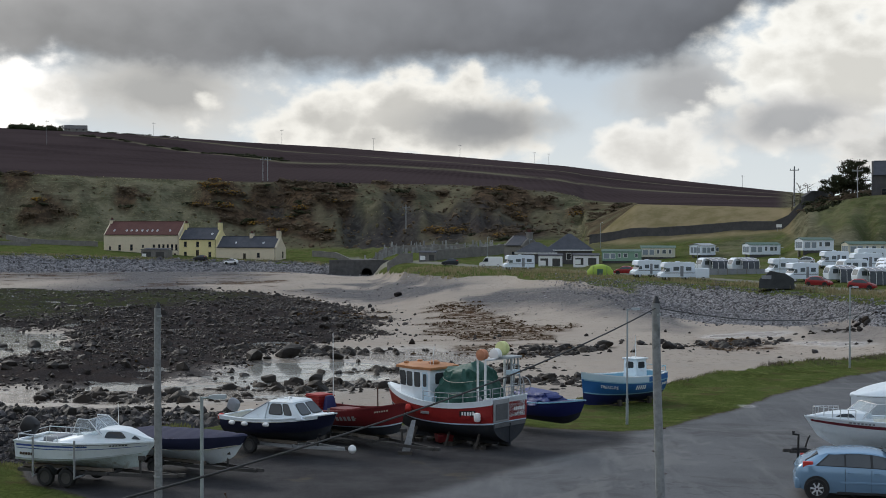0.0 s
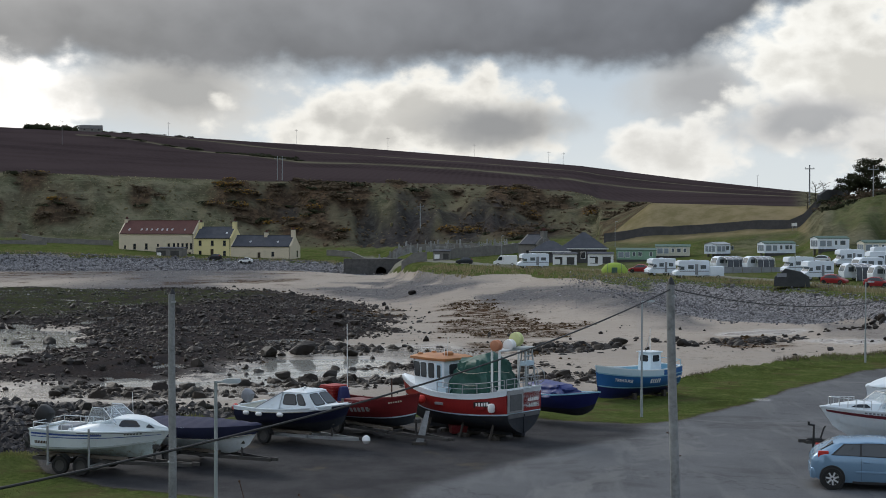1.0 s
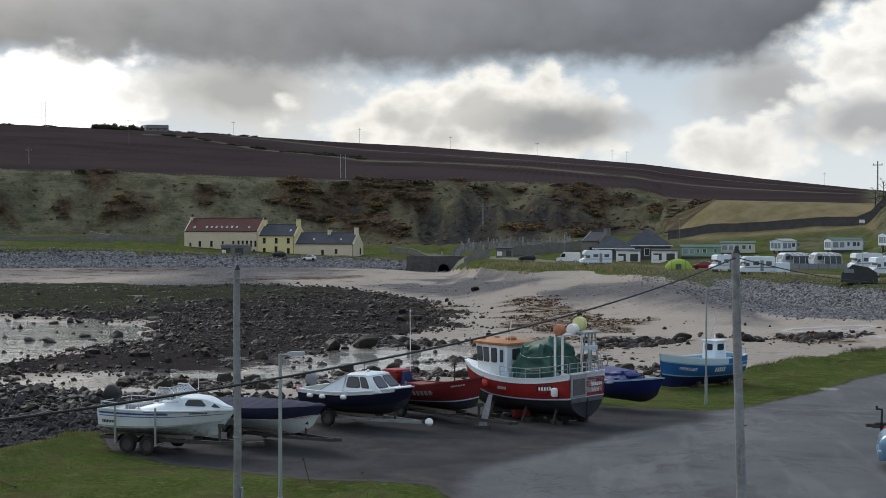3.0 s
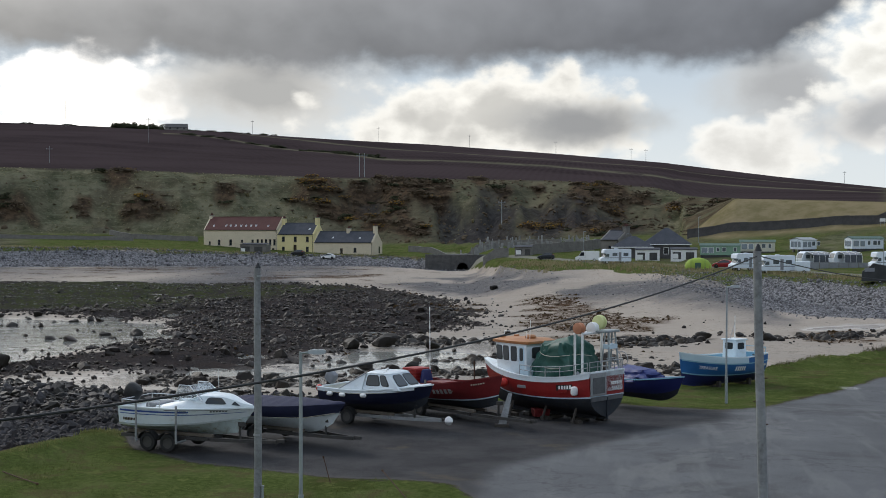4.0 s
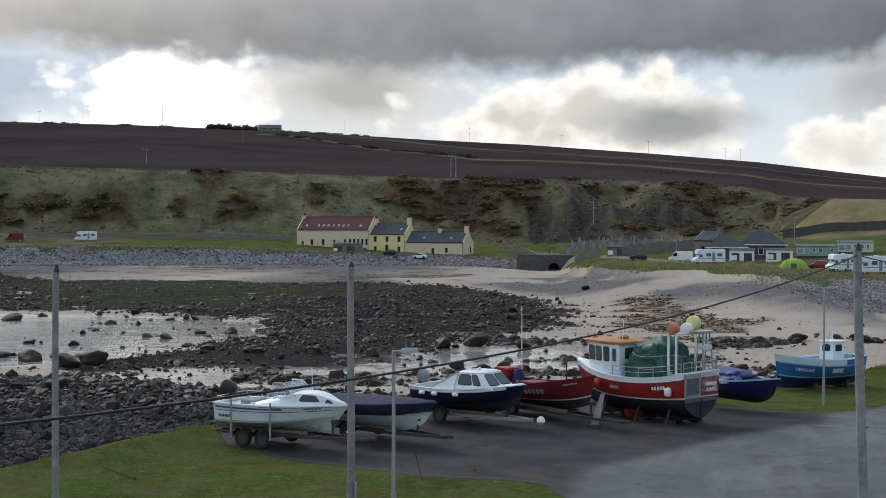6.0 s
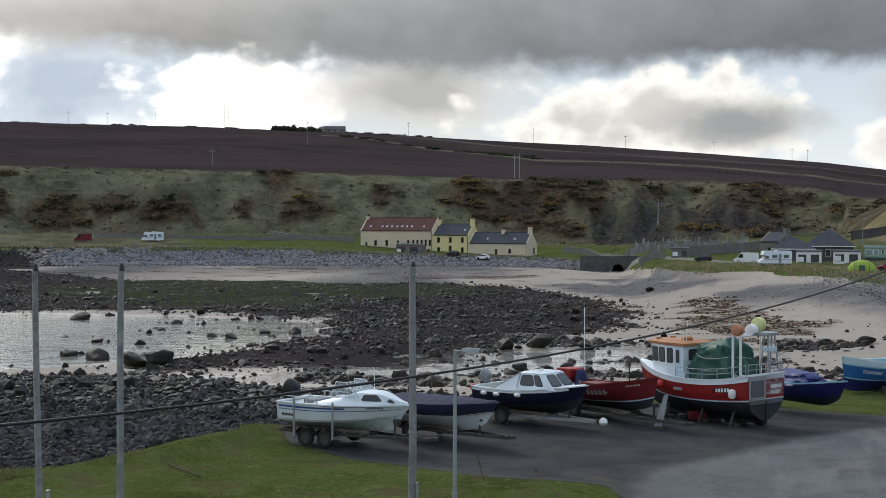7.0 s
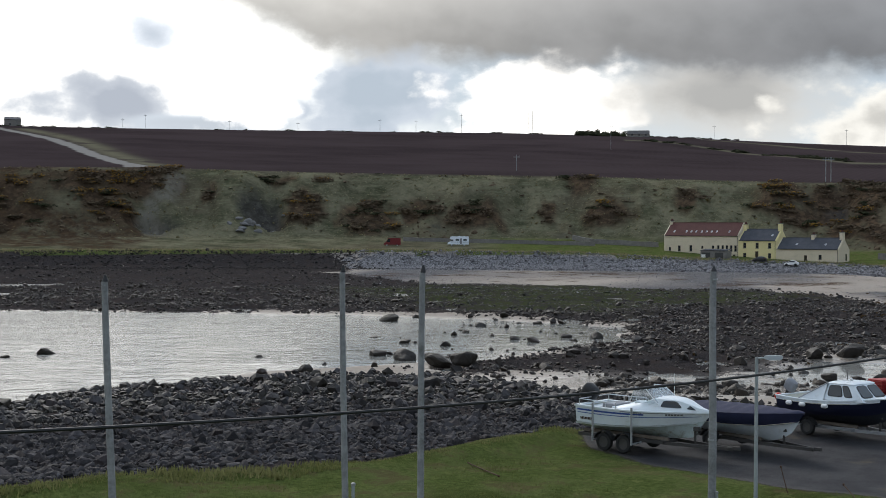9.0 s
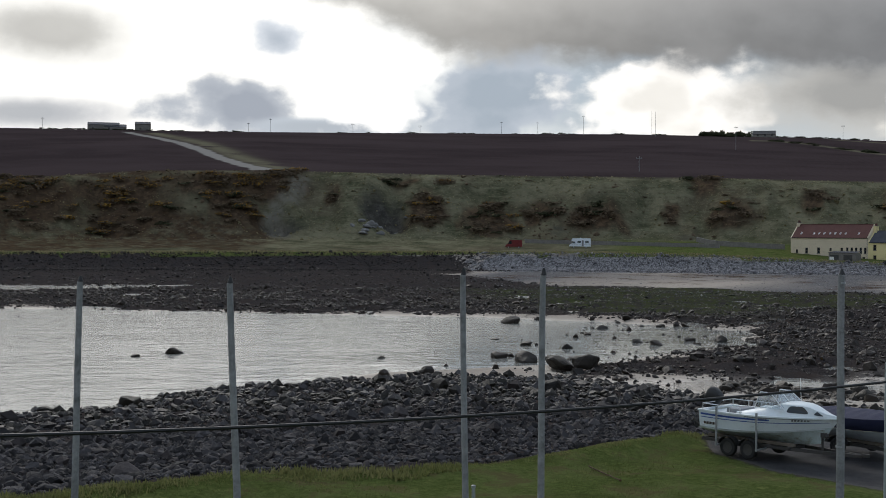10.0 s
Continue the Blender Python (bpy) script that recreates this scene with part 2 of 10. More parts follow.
M["black"] = surface("black_plastic", (0.012, 0.012, 0.013), (0.025, 0.025, 0.026), 3.0, 0.5, 0.05)
M["rubber"] = surface("tyre_rubber", (0.014, 0.014, 0.014), (0.028, 0.027, 0.026), 4.0, 0.85, 0.2, dirt=0.2)
M["alloy"] = surface("silver_alloy", (0.52, 0.53, 0.54), (0.62, 0.63, 0.64), 3.0, 0.35, 0.03, metal=0.2)
M["wood_pole"] = surface("weathered_pole_wood", (0.145, 0.147, 0.150), (0.36, 0.365, 0.37), 0.9, 0.9, 0.6, fine=12, dirt=0.5, dirt_colour=(0.06, 0.06, 0.055))
M["timber"] = surface("grey_timber", (0.12, 0.10, 0.08), (0.20, 0.17, 0.14), 2.0, 0.85, 0.4, fine=12)
M["lamp_grey"] = surface("painted_grey_post", (0.30, 0.33, 0.34), (0.38, 0.41, 0.42), 1.2, 0.5, 0.05, metal=0.3, dirt=0.15)
M["cable"] = surface("black_cable", (0.010, 0.010, 0.011), (0.020, 0.020, 0.021), 5.0, 0.6, 0.05)
M["window"] = glass("dark_window_glass")
M["gate_panel"] = surface("dull_aluminium_sheet", (0.10, 0.105, 0.11), (0.16, 0.165, 0.17), 1.5, 0.6, 0.1, metal=0.3, dirt=0.3)
M["faded_orange"] = surface("faded_orange_plastic", (0.55, 0.24, 0.13), (0.48, 0.20, 0.11), 3.0, 0.6, 0.05)
M["smoke_window"] = glass("smoked_window_glass", (0.05, 0.055, 0.06), 0.10)
# grey-blue base colour stands in for sky reflected in the panes
M["pale_window"] = glass("grey_window_glass", (0.10, 0.12, 0.135), 0.12)
# pale for curtains in the static caravans, and as painted sky reflection on skylights
M["curtain_sky_window"] = glass("curtain_sky_window_glass", (0.26, 0.30, 0.34), 0.15)
M["screen"] = clear_glass("clear_screen")
M["white_paint"] = surface("white_paint", (0.84, 0.84, 0.83), (0.78, 0.78, 0.77), 0.8, 0.5, 0.05, dirt=0.12, dirt_colour=(0.45, 0.44, 0.40))
M["car_blue"] = surface("pale_blue_car_paint", (0.19, 0.31, 0.44), (0.21, 0.33, 0.46), 1.0, 0.2, 0.0, metal=0.3, spec=0.6, dirt=0.06)
M["stripe_blue"] = surface("blue_stripe", (0.03, 0.07, 0.30), (0.04, 0.085, 0.33), 3.0, 0.45, 0.02)
M["stripe_maroon"] = surface("maroon_stripe", (0.13, 0.02, 0.03), (0.16, 0.03, 0.04), 3.0, 0.45, 0.02)
M["pale_yellow"] = surface("pale_yellow_harling", (0.80, 0.69, 0.36), (0.72, 0.62, 0.32), 0.4, 0.9, 0.3, dirt=0.2, dirt_colour=(0.40, 0.33, 0.17))
M["cream_wall"] = surface("cream_harling", (0.72, 0.62, 0.46), (0.63, 0.54, 0.40), 0.3, 0.9, 0.3, dirt=0.3, dirt_colour=(0.36, 0.31, 0.22))
M["red_tile"] = surface("red_pantile", (0.115, 0.045, 0.038), (0.085, 0.033, 0.029), 0.5, 0.85, 0.3, dirt=0.4, dirt_colour=(0.10, 0.05, 0.035))
M["slate"] = surface("grey_slate", (0.050, 0.054, 0.066), (0.080, 0.085, 0.10), 0.6, 0.8, 0.3, dirt=0.25, dirt_colour=(0.05, 0.05, 0.045), spec=0.12)
M["stone_wall"] = surface("rubble_stone", (0.15, 0.14, 0.13), (0.24, 0.225, 0.205), 0.9, 0.9, 0.6, dirt=0.4, dirt_colour=(0.07, 0.065, 0.055))
M["dark_wall"] = surface("dark_stone", (0.055, 0.053, 0.055), (0.10, 0.095, 0.095), 0.7, 0.9, 0.5, dirt=0.3)
M["gravestone"] = surface("granite_memorial", (0.19, 0.19, 0.185), (0.29, 0.285, 0.275), 1.5, 0.8, 0.3, each=0.5)
M["static_cream"] = surface("cream_cladding", (0.62, 0.60, 0.50), (0.55, 0.53, 0.44), 0.5, 0.6, 0.1, dirt=0.15)
M["static_green"] = surface("pale_green_cladding", (0.20, 0.33, 0.24), (0.24, 0.38, 0.28), 0.5, 0.6, 0.1, dirt=0.15)
M["roof_green"] = surface("green_roof_sheet", (0.05, 0.10, 0.075), (0.075, 0.13, 0.10), 0.5, 0.6, 0.1)
M["lime"] = surface("lime_tent_fabric", (0.26, 0.36, 0.05), (0.32, 0.42, 0.07), 1.0, 0.8, 0.2)
M["grey_cloth"] = surface("grey_awning_fabric", (0.20, 0.21, 0.23), (0.28, 0.29, 0.31), 0.8, 0.85, 0.2)
M["dark_cloth"] = surface("charcoal_cover_fabric", (0.030, 0.033, 0.035), (0.055, 0.058, 0.06), 1.0, 0.85, 0.3)
M["rock"] = surface("dark_shore_rock", (0.040, 0.037, 0.036), (0.100, 0.094, 0.090), 1.1, 0.75, 0.7, fine=6, dirt=0.35, dirt_colour=(0.030, 0.030, 0.018), spec=0.5, each=0.8)
M["pebble"] = surface("grey_cobble", (0.16, 0.155, 0.16), (0.30, 0.29, 0.29), 0.35, 0.85, 0.4, fine=8, each=0.5)
M["leaf_dark"] = surface("dark_foliage", (0.030, 0.034, 0.018), (0.055, 0.058, 0.032), 0.5, 0.9, 0.0, spec=0.06)
M["bramble"] = surface("brown_scrub", (0.078, 0.058, 0.040), (0.130, 0.098, 0.064), 0.5, 0.95, 0.0, spec=0.06)
M["gorse"] = surface("gorse_flowers", (0.17, 0.090, 0.016), (0.29, 0.170, 0.028), 0.7, 0.9, 0.0, spec=0.06)
M["bark"] = surface("bark", (0.05, 0.04, 0.03), (0.09, 0.075, 0.06), 2.0, 0.95, 0.5, spec=0.06)
M["turf"] = surface("long_grass", (0.090, 0.115, 0.034), (0.150, 0.165, 0.060), 1.2, 0.9, 0.0, spec=0.06)
M["dry_grass"] = surface("marram_grass", (0.19, 0.165, 0.085), (0.30, 0.262, 0.160), 0.3, 0.9, 0.0, spec=0.06)
M["interior"] = surface("dim_interior", (0.05, 0.05, 0.05), (0.09, 0.085, 0.08), 1.0, 0.9, 0.0)
M["weed"] = surface("brown_seaweed", (0.030, 0.018, 0.008), (0.070, 0.040, 0.016), 0.8, 0.7, 0.3, spec=0.06)
M["yellow_plastic"] = surface("pale_yellow_plastic", (0.60, 0.62, 0.28), (0.68, 0.70, 0.36), 3.0, 0.5, 0.05)
M["rope"] = surface("pale_rope", (0.45, 0.42, 0.34), (0.55, 0.52, 0.44), 6.0, 0.9, 0.2)
# ---------------- the lie of the land ----------------
# The bay lies round the slip; its lines are given by bearing (degrees clockwise from north) as distance and height.
def along(*pairs):
    bs, vs = zip(*pairs)
    return lambda b: np.interp(b, bs, vs)


near_edge = along((-180, 60), (-75, 34.0), (-60, 34.6), (-47, 35.6), (-39.5, 37.4), (-36, 38.5), (-31.5, 39.3), (-28, 40.9), (-24.5, 42.3), (-21, 45.0), (-19, 47.2), (-14, 52), (-8, 56), (-3, 59),
                  (3, 65), (8, 75), (12.6, 85), (16, 93), (22, 105), (30, 120), (180, 200))
near_toe = along((-180, 120), (-60, 94), (-47, 99), (-38, 110), (-30, 118), (-24, 113), (-19, 107), (-14, 104), (-8, 98), (-3, 92), (3, 90), (8, 96),
                 (12.6, 104), (16, 114), (30, 140), (180, 230))
far_toe = along((-60, 330), (-30, 305), (-19, 290), (-8, 255), (-5, 225), (-2, 185), (3, 165), (9, 150), (16, 138), (30, 150), (180, 240))
far_shore = along((-60, 400), (-30, 396), (-19, 392), (-8, 384), (-6.2, 375), (-5.2, 373), (-4.5, 370), (-4.1, 345), (-3.6, 320), (-3.0, 298), (-2, 279), (-1, 271), (1, 272), (3.4, 250), (5.7, 226),
                  (9.2, 208), (12.5, 192), (16, 172), (22, 165), (30, 170), (180, 300))
shore_top = along((-60, 0.6), (-24, 1.2), (-19, 0.8), (-14, -0.6), (-8, -1.6), (-6, -2.2), (-5.2, -4.8), (-4.5, -4.6), (-4.1, -2.2), (-3.4, -0.9), (3, -0.5), (16, -0.6), (180, 0))
shore_foot = along((-60, -3.6), (-8, -3.7), (-6.6, -4.1), (-5.4, -4.6), (-4.5, -4.6), (-3.8, -3.9), (-2.8, -3.4), (-1, -2.8), (3, -2.2), (6, -2.4), (9, -3.8), (16, -4.0), (180, -4))
foot_range = along((-60, 440), (-20, 440), (-8, 424), (-3, 398), (3, 392), (4.25, 390), (4.6, 330), (6, 322), (12.4, 312), (13.4, 270), (16, 262), (30, 250), (180, 380))
foot_height = along((-60, 4.0), (-20, 4.5), (-14, 3.4), (-8, 1.5), (-2, 2.6), (3, 4.5), (6, 4.0), (12.4, 7.0), (13.4, 4.5), (16, 3.0), (180, 4))
bank_range = along((-60, 485), (-8, 482), (0, 478), (4.25, 472), (4.6, 336), (6.5, 345), (12.6, 338), (13.4, 318), (16, 300), (30, 290), (180, 480))
bank_height = along((-60, 24), (-47, 24.2), (-42, 27.4), (-37, 28), (-30, 26.8), (-19, 25.8), (-10, 23.6), (-1, 22.6), (3.2, 20.0), (4.25, 18.0), (4.6, 4.2),
                    (6.5, 13.7), (12.6, 12.6), (13.4, 13.2), (16, 14.6), (180, 24))
crest_height = along((-60, 74), (-47, 78), (-30, 78.8), (-22, 78), (-15, 74.5), (-10, 69.4), (-6, 66), (-1, 59.5), (3.6, 52.4), (8.2, 41.8),
                     (12.3, 33.6), (16, 27), (30, 24), (180, 60))
# behind the embankment the old bank runs on up to the ploughed land
shelf_height = along((4.25, 18.0), (5.5, 16.9), (6.5, 16.6), (12.6, 16.9))
field_range = along((-60, 485), (-8, 482), (0, 478), (4.25, 472), (6.4, 462), (6.6, 346), (12.6, 338), (13.4, 318), (30, 290), (180, 480))
TIDE = -6.0


def fbm(x, y, scale, octaves=4, seed=0.0):
    """Value noise summed over octaves, for arrays of places."""
    total, amp, norm = np.zeros_like(x, dtype=float), 1.0, 0.0
    for k in range(octaves):
        u, v = x / scale + 37.1 * k + seed, y / scale - 11.7 * k + seed * 1.7
        i, j = np.floor(u), np.floor(v)
        fu, fv = u - i, v - j
        fu, fv = fu * fu * (3 - 2 * fu), fv * fv * (3 - 2 * fv)

        def h(a, b):
            s = np.sin(a * 127.1 + b * 311.7 + 0.5) * 43758.5453
            return s - np.floor(s)

        total += amp * ((h(i, j) * (1 - fu) + h(i + 1, j) * fu) * (1 - fv) + (h(i, j + 1) * (1 - fu) + h(i + 1, j + 1) * fu) * fv - 0.5)
        norm += amp
        amp, scale = amp * 0.5, scale * 0.5
    return total / norm * 2


def smooth(a, low, high):
    t = np.clip((a - low) / (high - low), 0, 1)
    return t * t * (3 - 2 * t)


def inside(x, y, corners, soft=2.0):
    """1 inside a polygon, 0 outside, with a soft edge."""
    hit, dist = np.zeros(x.shape, bool), np.full(x.shape, 1e9)
    for (x0, y0), (x1, y1) in zip(corners, corners[1:] + corners[:1]):
        cross = (y0 > y) != (y1 > y)
        hit ^= cross & (x < (x1 - x0) * (y - y0) / ((y1 - y0) or 1e-9) + x0)
        t = np.clip(((x - x0) * (x1 - x0) + (y - y0) * (y1 - y0)) / ((x1 - x0) ** 2 + (y1 - y0) ** 2), 0, 1)
        dist = np.minimum(dist, np.hypot(x - x0 - t * (x1 - x0), y - y0 - t * (y1 - y0)))
    return smooth(np.where(hit, dist, -dist), -soft, soft)


REEF = [(-12, 188), (-17, 213), (-26, 237), (-34, 256), (-42, 277), (-57, 290), (-69, 289), (-89, 292), (-110, 294), (-134, 287), (-167, 309), (-200, 324), (-280, 401), (-330, 381),
        (-387, 355), (-417, 330), (-192, 152), (-177, 162), (-152, 170), (-135, 175), (-124, 178), (-96, 186), (-78, 186), (-62, 181), (-54, 179), (-48, 155), (-50, 146), (-48, 135),
        (-49, 128), (-51, 122), (-54, 118), (-48, 112), (-38, 115), (-31, 119), (-27, 121), (-25, 127), (-24, 140), (-21, 154), (-18, 163), (-13, 170)]
LAGOON = [(-275, 218), (-260, 238), (-263, 266), (-226, 253), (-203, 244), (-216, 220), (-221, 203), (-235, 186)]
ALGAE = [(-143, 256), (-127, 286), (-91, 297), (-67, 281), (-56, 287), (-45, 266), (-53, 233), (-65, 229), (-61, 200), (-83, 198), (-120, 229)]
GRIT = [(-45, 313), (-25, 323), (-5, 255), (14, 227), (24, 212), (36, 192), (41, 176), (46, 156), (44, 150), (42, 157), (38, 161), (33, 163), (25, 172), (19, 181), (14, 195), (3, 208), (-14, 235), (-30, 256), (-38, 284)]
STREAM = [(-65, 305), (-54, 313), (-46, 319), (-43, 305), (-45, 291), (-48, 270), (-55, 284)]
WRACK = [[(5, 144), (10, 155), (13, 159), (10, 149)], [(23, 158), (30, 164), (35, 158), (30, 150), (24, 153)], [(-7, 218), (0, 214), (4, 194), (11, 176), (8, 164), (2, 162), (-1, 170), (-5, 175)], [(-28, 219), (-18, 214), (-13, 208), (-17, 196), (-24, 200)], [(-4, 151), (0, 159), (3, 157), (0, 146)]]
POOL = [(-47, 107), (-40, 114), (-33, 118), (-27, 121), (-24, 136), (-18, 150), (-6, 156), (2, 142), (-8, 126), (-14, 112), (-26, 104), (-40, 103)]
SEA = [(-420, 330), (-300, 235), (-192, 150), (-177, 160), (-152, 168), (-135, 173), (-124, 176), (-96, 184), (-78, 184), (-62, 179), (-53, 176), (-48, 156), (-50, 143), (-53, 127), (-61, 116), (-68, 107),
       (-69, 94), (-72, 85), (-71, 74), (-76, 62), (-200, -40), (-420, 0)]
ASPHALT = [(-15.8, 45.4), (-14.3, 42.4), (-11.6, 40.2), (-9.8, 39.5), (-7.1, 37.9), (-4.7, 37.9), (-3.3, 37.4), (-2.7, 35.6), (-1.5, 28), (4, 15), (40, 15), (60, 90),
           (40, 104), (24.2, 81.5), (20.5, 77.7), (15.8, 70.9), (9.5, 60.3), (7.7, 57.7), (5.4, 56.0), (1.8, 57.0), (-4, 55.5), (-9, 53.5), (-13, 49)]


# patches of scrub and gorse on the bank: bearing, share of its height, half widths, and the share of gorse
PATCHES = [(-17.67, 0.37, 1.09, 0.13, 0.35), (-18.85, 0.91, 0.71, 0.15, 0.20), (-14.47, 0.57, 0.61, 0.15, 0.10), (-10.60, 0.83, 0.94, 0.20, 0.70), (-11.18, 0.64, 0.76, 0.08, 0.20), (-9.91, 0.57, 1.42, 0.14, 0.25), (-8.99, 0.80, 0.71, 0.14, 0.10),
           (-7.48, 0.70, 0.66, 0.28, 0.05), (-6.07, 0.72, 0.85, 0.27, 0.00), (-7.36, 0.42, 0.52, 0.10, 0.60), (-6.78, 0.21, 0.99, 0.10, 0.60), (-8.18, 0.33, 0.66, 0.12, 0.20), (-7.71, 0.98, 0.71, 0.14, 0.00), (-3.96, 0.95, 0.33, 0.16, 0.00)]
PATCHES += [(-1.48, 0.86, 0.28, 0.07, 0.00), (0.24, 0.69, 0.47, 0.31, 0.00), (1.42, 0.78, 0.80, 0.27, 0.15), (1.65, 0.55, 0.61, 0.06, 0.50), (4.28, 0.61, 0.66, 0.06, 0.35), (2.64, 0.76, 0.61, 0.07, 0.10), (-1.13, 0.27, 1.18, 0.11, 0.10),
            (1.23, 0.18, 1.42, 0.16, 0.05), (-2.97, 0.73, 0.38, 0.07, 0.00), (-5.84, 0.55, 0.47, 0.08, 0.10), (-37.55, 0.76, 2.24, 0.14, 0.70), (-38.41, 0.47, 1.06, 0.18, 0.50), (-30.39, 0.44, 0.90, 0.24, 0.30), (-27.62, 0.38, 1.18, 0.27, 0.15)]
PATCHES += [(-23.17, 0.34, 1.30, 0.14, 0.05), (-25.52, 0.47, 0.90, 0.12, 0.05), (-31.43, 0.85, 0.85, 0.08, 0.10), (-29.59, 0.84, 0.38, 0.06, 0.20), (-34.14, 0.60, 0.38, 0.08, 0.00), (-20.22, 0.49, 0.38, 0.15, 0.00), (-46.22, 0.53, 1.65, 0.36, 0.45),
            (-42.81, 0.68, 2.12, 0.19, 0.75), (-42.47, 0.33, 2.01, 0.23, 0.35), (-39.30, 0.59, 1.42, 0.08, 0.70), (-36.30, 0.95, 0.90, 0.13, 0.70), (-38.03, 0.39, 0.85, 0.21, 0.40), (-46.87, 0.84, 1.42, 0.23, 0.60)]
# hollows of bare rock in the bank: bearing, share of its height, half widths, depth
HOLLOWS = [(-4.66, 0.21, 1.06, 0.19, 3.5), (-3.13, 0.51, 0.52, 0.25, 3.0), (-5.32, 0.44, 0.52, 0.15, 3.0), (-3.72, 0.14, 1.42, 0.13, 2.0), (-8.64, 0.63, 0.71, 0.21, 2.0), (-31.99, 0.43, 0.94, 0.17, 2.0),
           (-36.46, 0.30, 0.94, 0.10, 1.5), (-0.18, 0.31, 0.94, 0.15, 2.0)]


def spots(b, f, entries, soft):
    total = np.zeros(np.shape(b))
    ragged = fbm(b * 8.0, f * 30.0, 4.0, 4, 61.0) * 0.55
    for at, up, wb, wf, *_ in entries:
        total = np.maximum(total, 1 - smooth(np.hypot((b - at) / wb, (f - up) / wf) + ragged, 1.0 - soft, 1.0 + soft))
    return total


def brush(b, f):
    return spots(b, f, PATCHES, 0.3)


def hollows(b, f):
    return spots(b, f, HOLLOWS, 0.35)


# a bare scar down the bank
SCAR = [(-278, 388), (-275, 379), (-276, 372), (-274, 366), (-265, 360)]


# how far the storm beach of the caravan shore runs down from the grass
beach_width = along((5, 34), (7, 36), (10.5, 28), (12.8, 22), (13.9, 14), (15, 10.5), (20, 10.5))


def land(x, y):
    """Height of the ground."""
    r, b = np.hypot(x, y), np.degrees(np.arctan2(x, y))
    e, t0, t1, s = near_edge(b), near_toe(b), far_toe(b), far_shore(b)
    e = e + fbm(x, y, 7.0, 4, 3.0) * 1.5
    z_near = -0.45 * smooth(r, 46, 62) * smooth(b, -8, 4) + (fbm(x, y, 9, 3) * 0.10 + (0.22 + 0.3 * fbm(x, y, 4, 3, 13.0)) * smooth(r, e - 3.0, e - 0.6)) * (1 - inside(x, y, ASPHALT, 1.0)) - 0.04
    low = -5.62 + fbm(x, y, 22, 4, 5.0) * 0.20 + fbm(x, y, 5, 3, 9.0) * 0.06
    low = low - 0.9 * inside(x, y, SEA, 6.0) - inside(x, y, POOL, 5.0) * (0.22 + 0.5 * smooth(fbm(x * 0.6, y, 9, 3, 44.0), 0.12, 0.4)) - 0.8 * inside(x, y, LAGOON, 7.0) + 0.28 * inside(x, y, REEF, 7.0) * (0.8 + fbm(x, y, 11, 4, 2.0) * 1.6)
    low = low - 1.1 * smooth(fbm(x, y, 8, 3, 41.0), 0.22, 0.6) * inside(x, y, REEF, 7.0) * (r > 120)
    low = low - 0.7 * smooth(fbm(x * 0.7, y, 3.6, 3, 43.0), 0.16, 0.42) * inside(x, y, REEF, 7.0) * (r > 112)
    low = low - 0.75 * np.exp(-(((x - 33 - (y - 178) * 1.2) / 9.0) ** 2 + ((y - 178) / 4.5) ** 2))
    down = np.clip((r - e) / (t0 - e), 0, 1)
    z = z_near + (low - z_near) * (1 - (1 - down) ** 1.6)
    z = np.where(r < e, z_near, z)
    f, foot = shore_foot(b), s - 13 - 12 * smooth(b, -6.5, -2.5) * (1 - smooth(b, 4, 7))
    z = np.where(r > t1, low + (f - low) * smooth(r, t1, foot) ** 1.2, z)
    z = np.where(r > foot, f + (shore_top(b) - f) * smooth(r, foot, s), z)
    fr, fh, br, bh = foot_range(b), foot_height(b), bank_range(b), bank_height(b)
    z = np.where(r > s, shore_top(b) + (fh - shore_top(b)) * np.clip((r - s) / (fr - s), 0, 1) ** (1.3 + 1.3 * smooth(b, 2.0, 6.0)), z)
    up = np.clip((r - fr) / (br - fr), 0, 1)
    gully = fbm(b * 8.0, r * 0.22, 14, 5, 7.0) * 7.0 + fbm(x, y, 10, 4, 1.0) * 2.6
    calm = np.where((b > 4.4) & (b < 13.2), 0.12, 1.0)
    z = np.where(r > fr, fh + (bh - fh) * (0.45 * up + 0.55 * smooth(up, 0, 1)) + gully * calm * np.sin(np.pi * up) ** 0.8, z)
    z = z - 3.2 * hollows(b, up) * (r > fr) * (r < br) * calm
    ch = crest_height(b)
    go = np.clip((r - br) / (1000 - br), 0, 1)
    z = np.where(r > br, bh + (ch - bh) * go + fbm(x, y, 160, 3, 4.0) * 3.0 * np.sin(np.pi * go), z)
    sh, behind = shelf_height(b), (b > 4.25) & (b < 12.6)
    z = np.where(behind & (r > br), np.where(r < 478, bh + (sh - bh) * np.clip((r - br) / (478 - br), 0, 1), sh + (ch - sh) * np.clip((r - 478) / 522, 0, 1)), z)
    return np.where(r > 1000, ch - (r - 1000) * 0.05, z)


def ground_z(x, y):
    return float(land(np.array([float(x)]), np.array([float(y)]))[0])


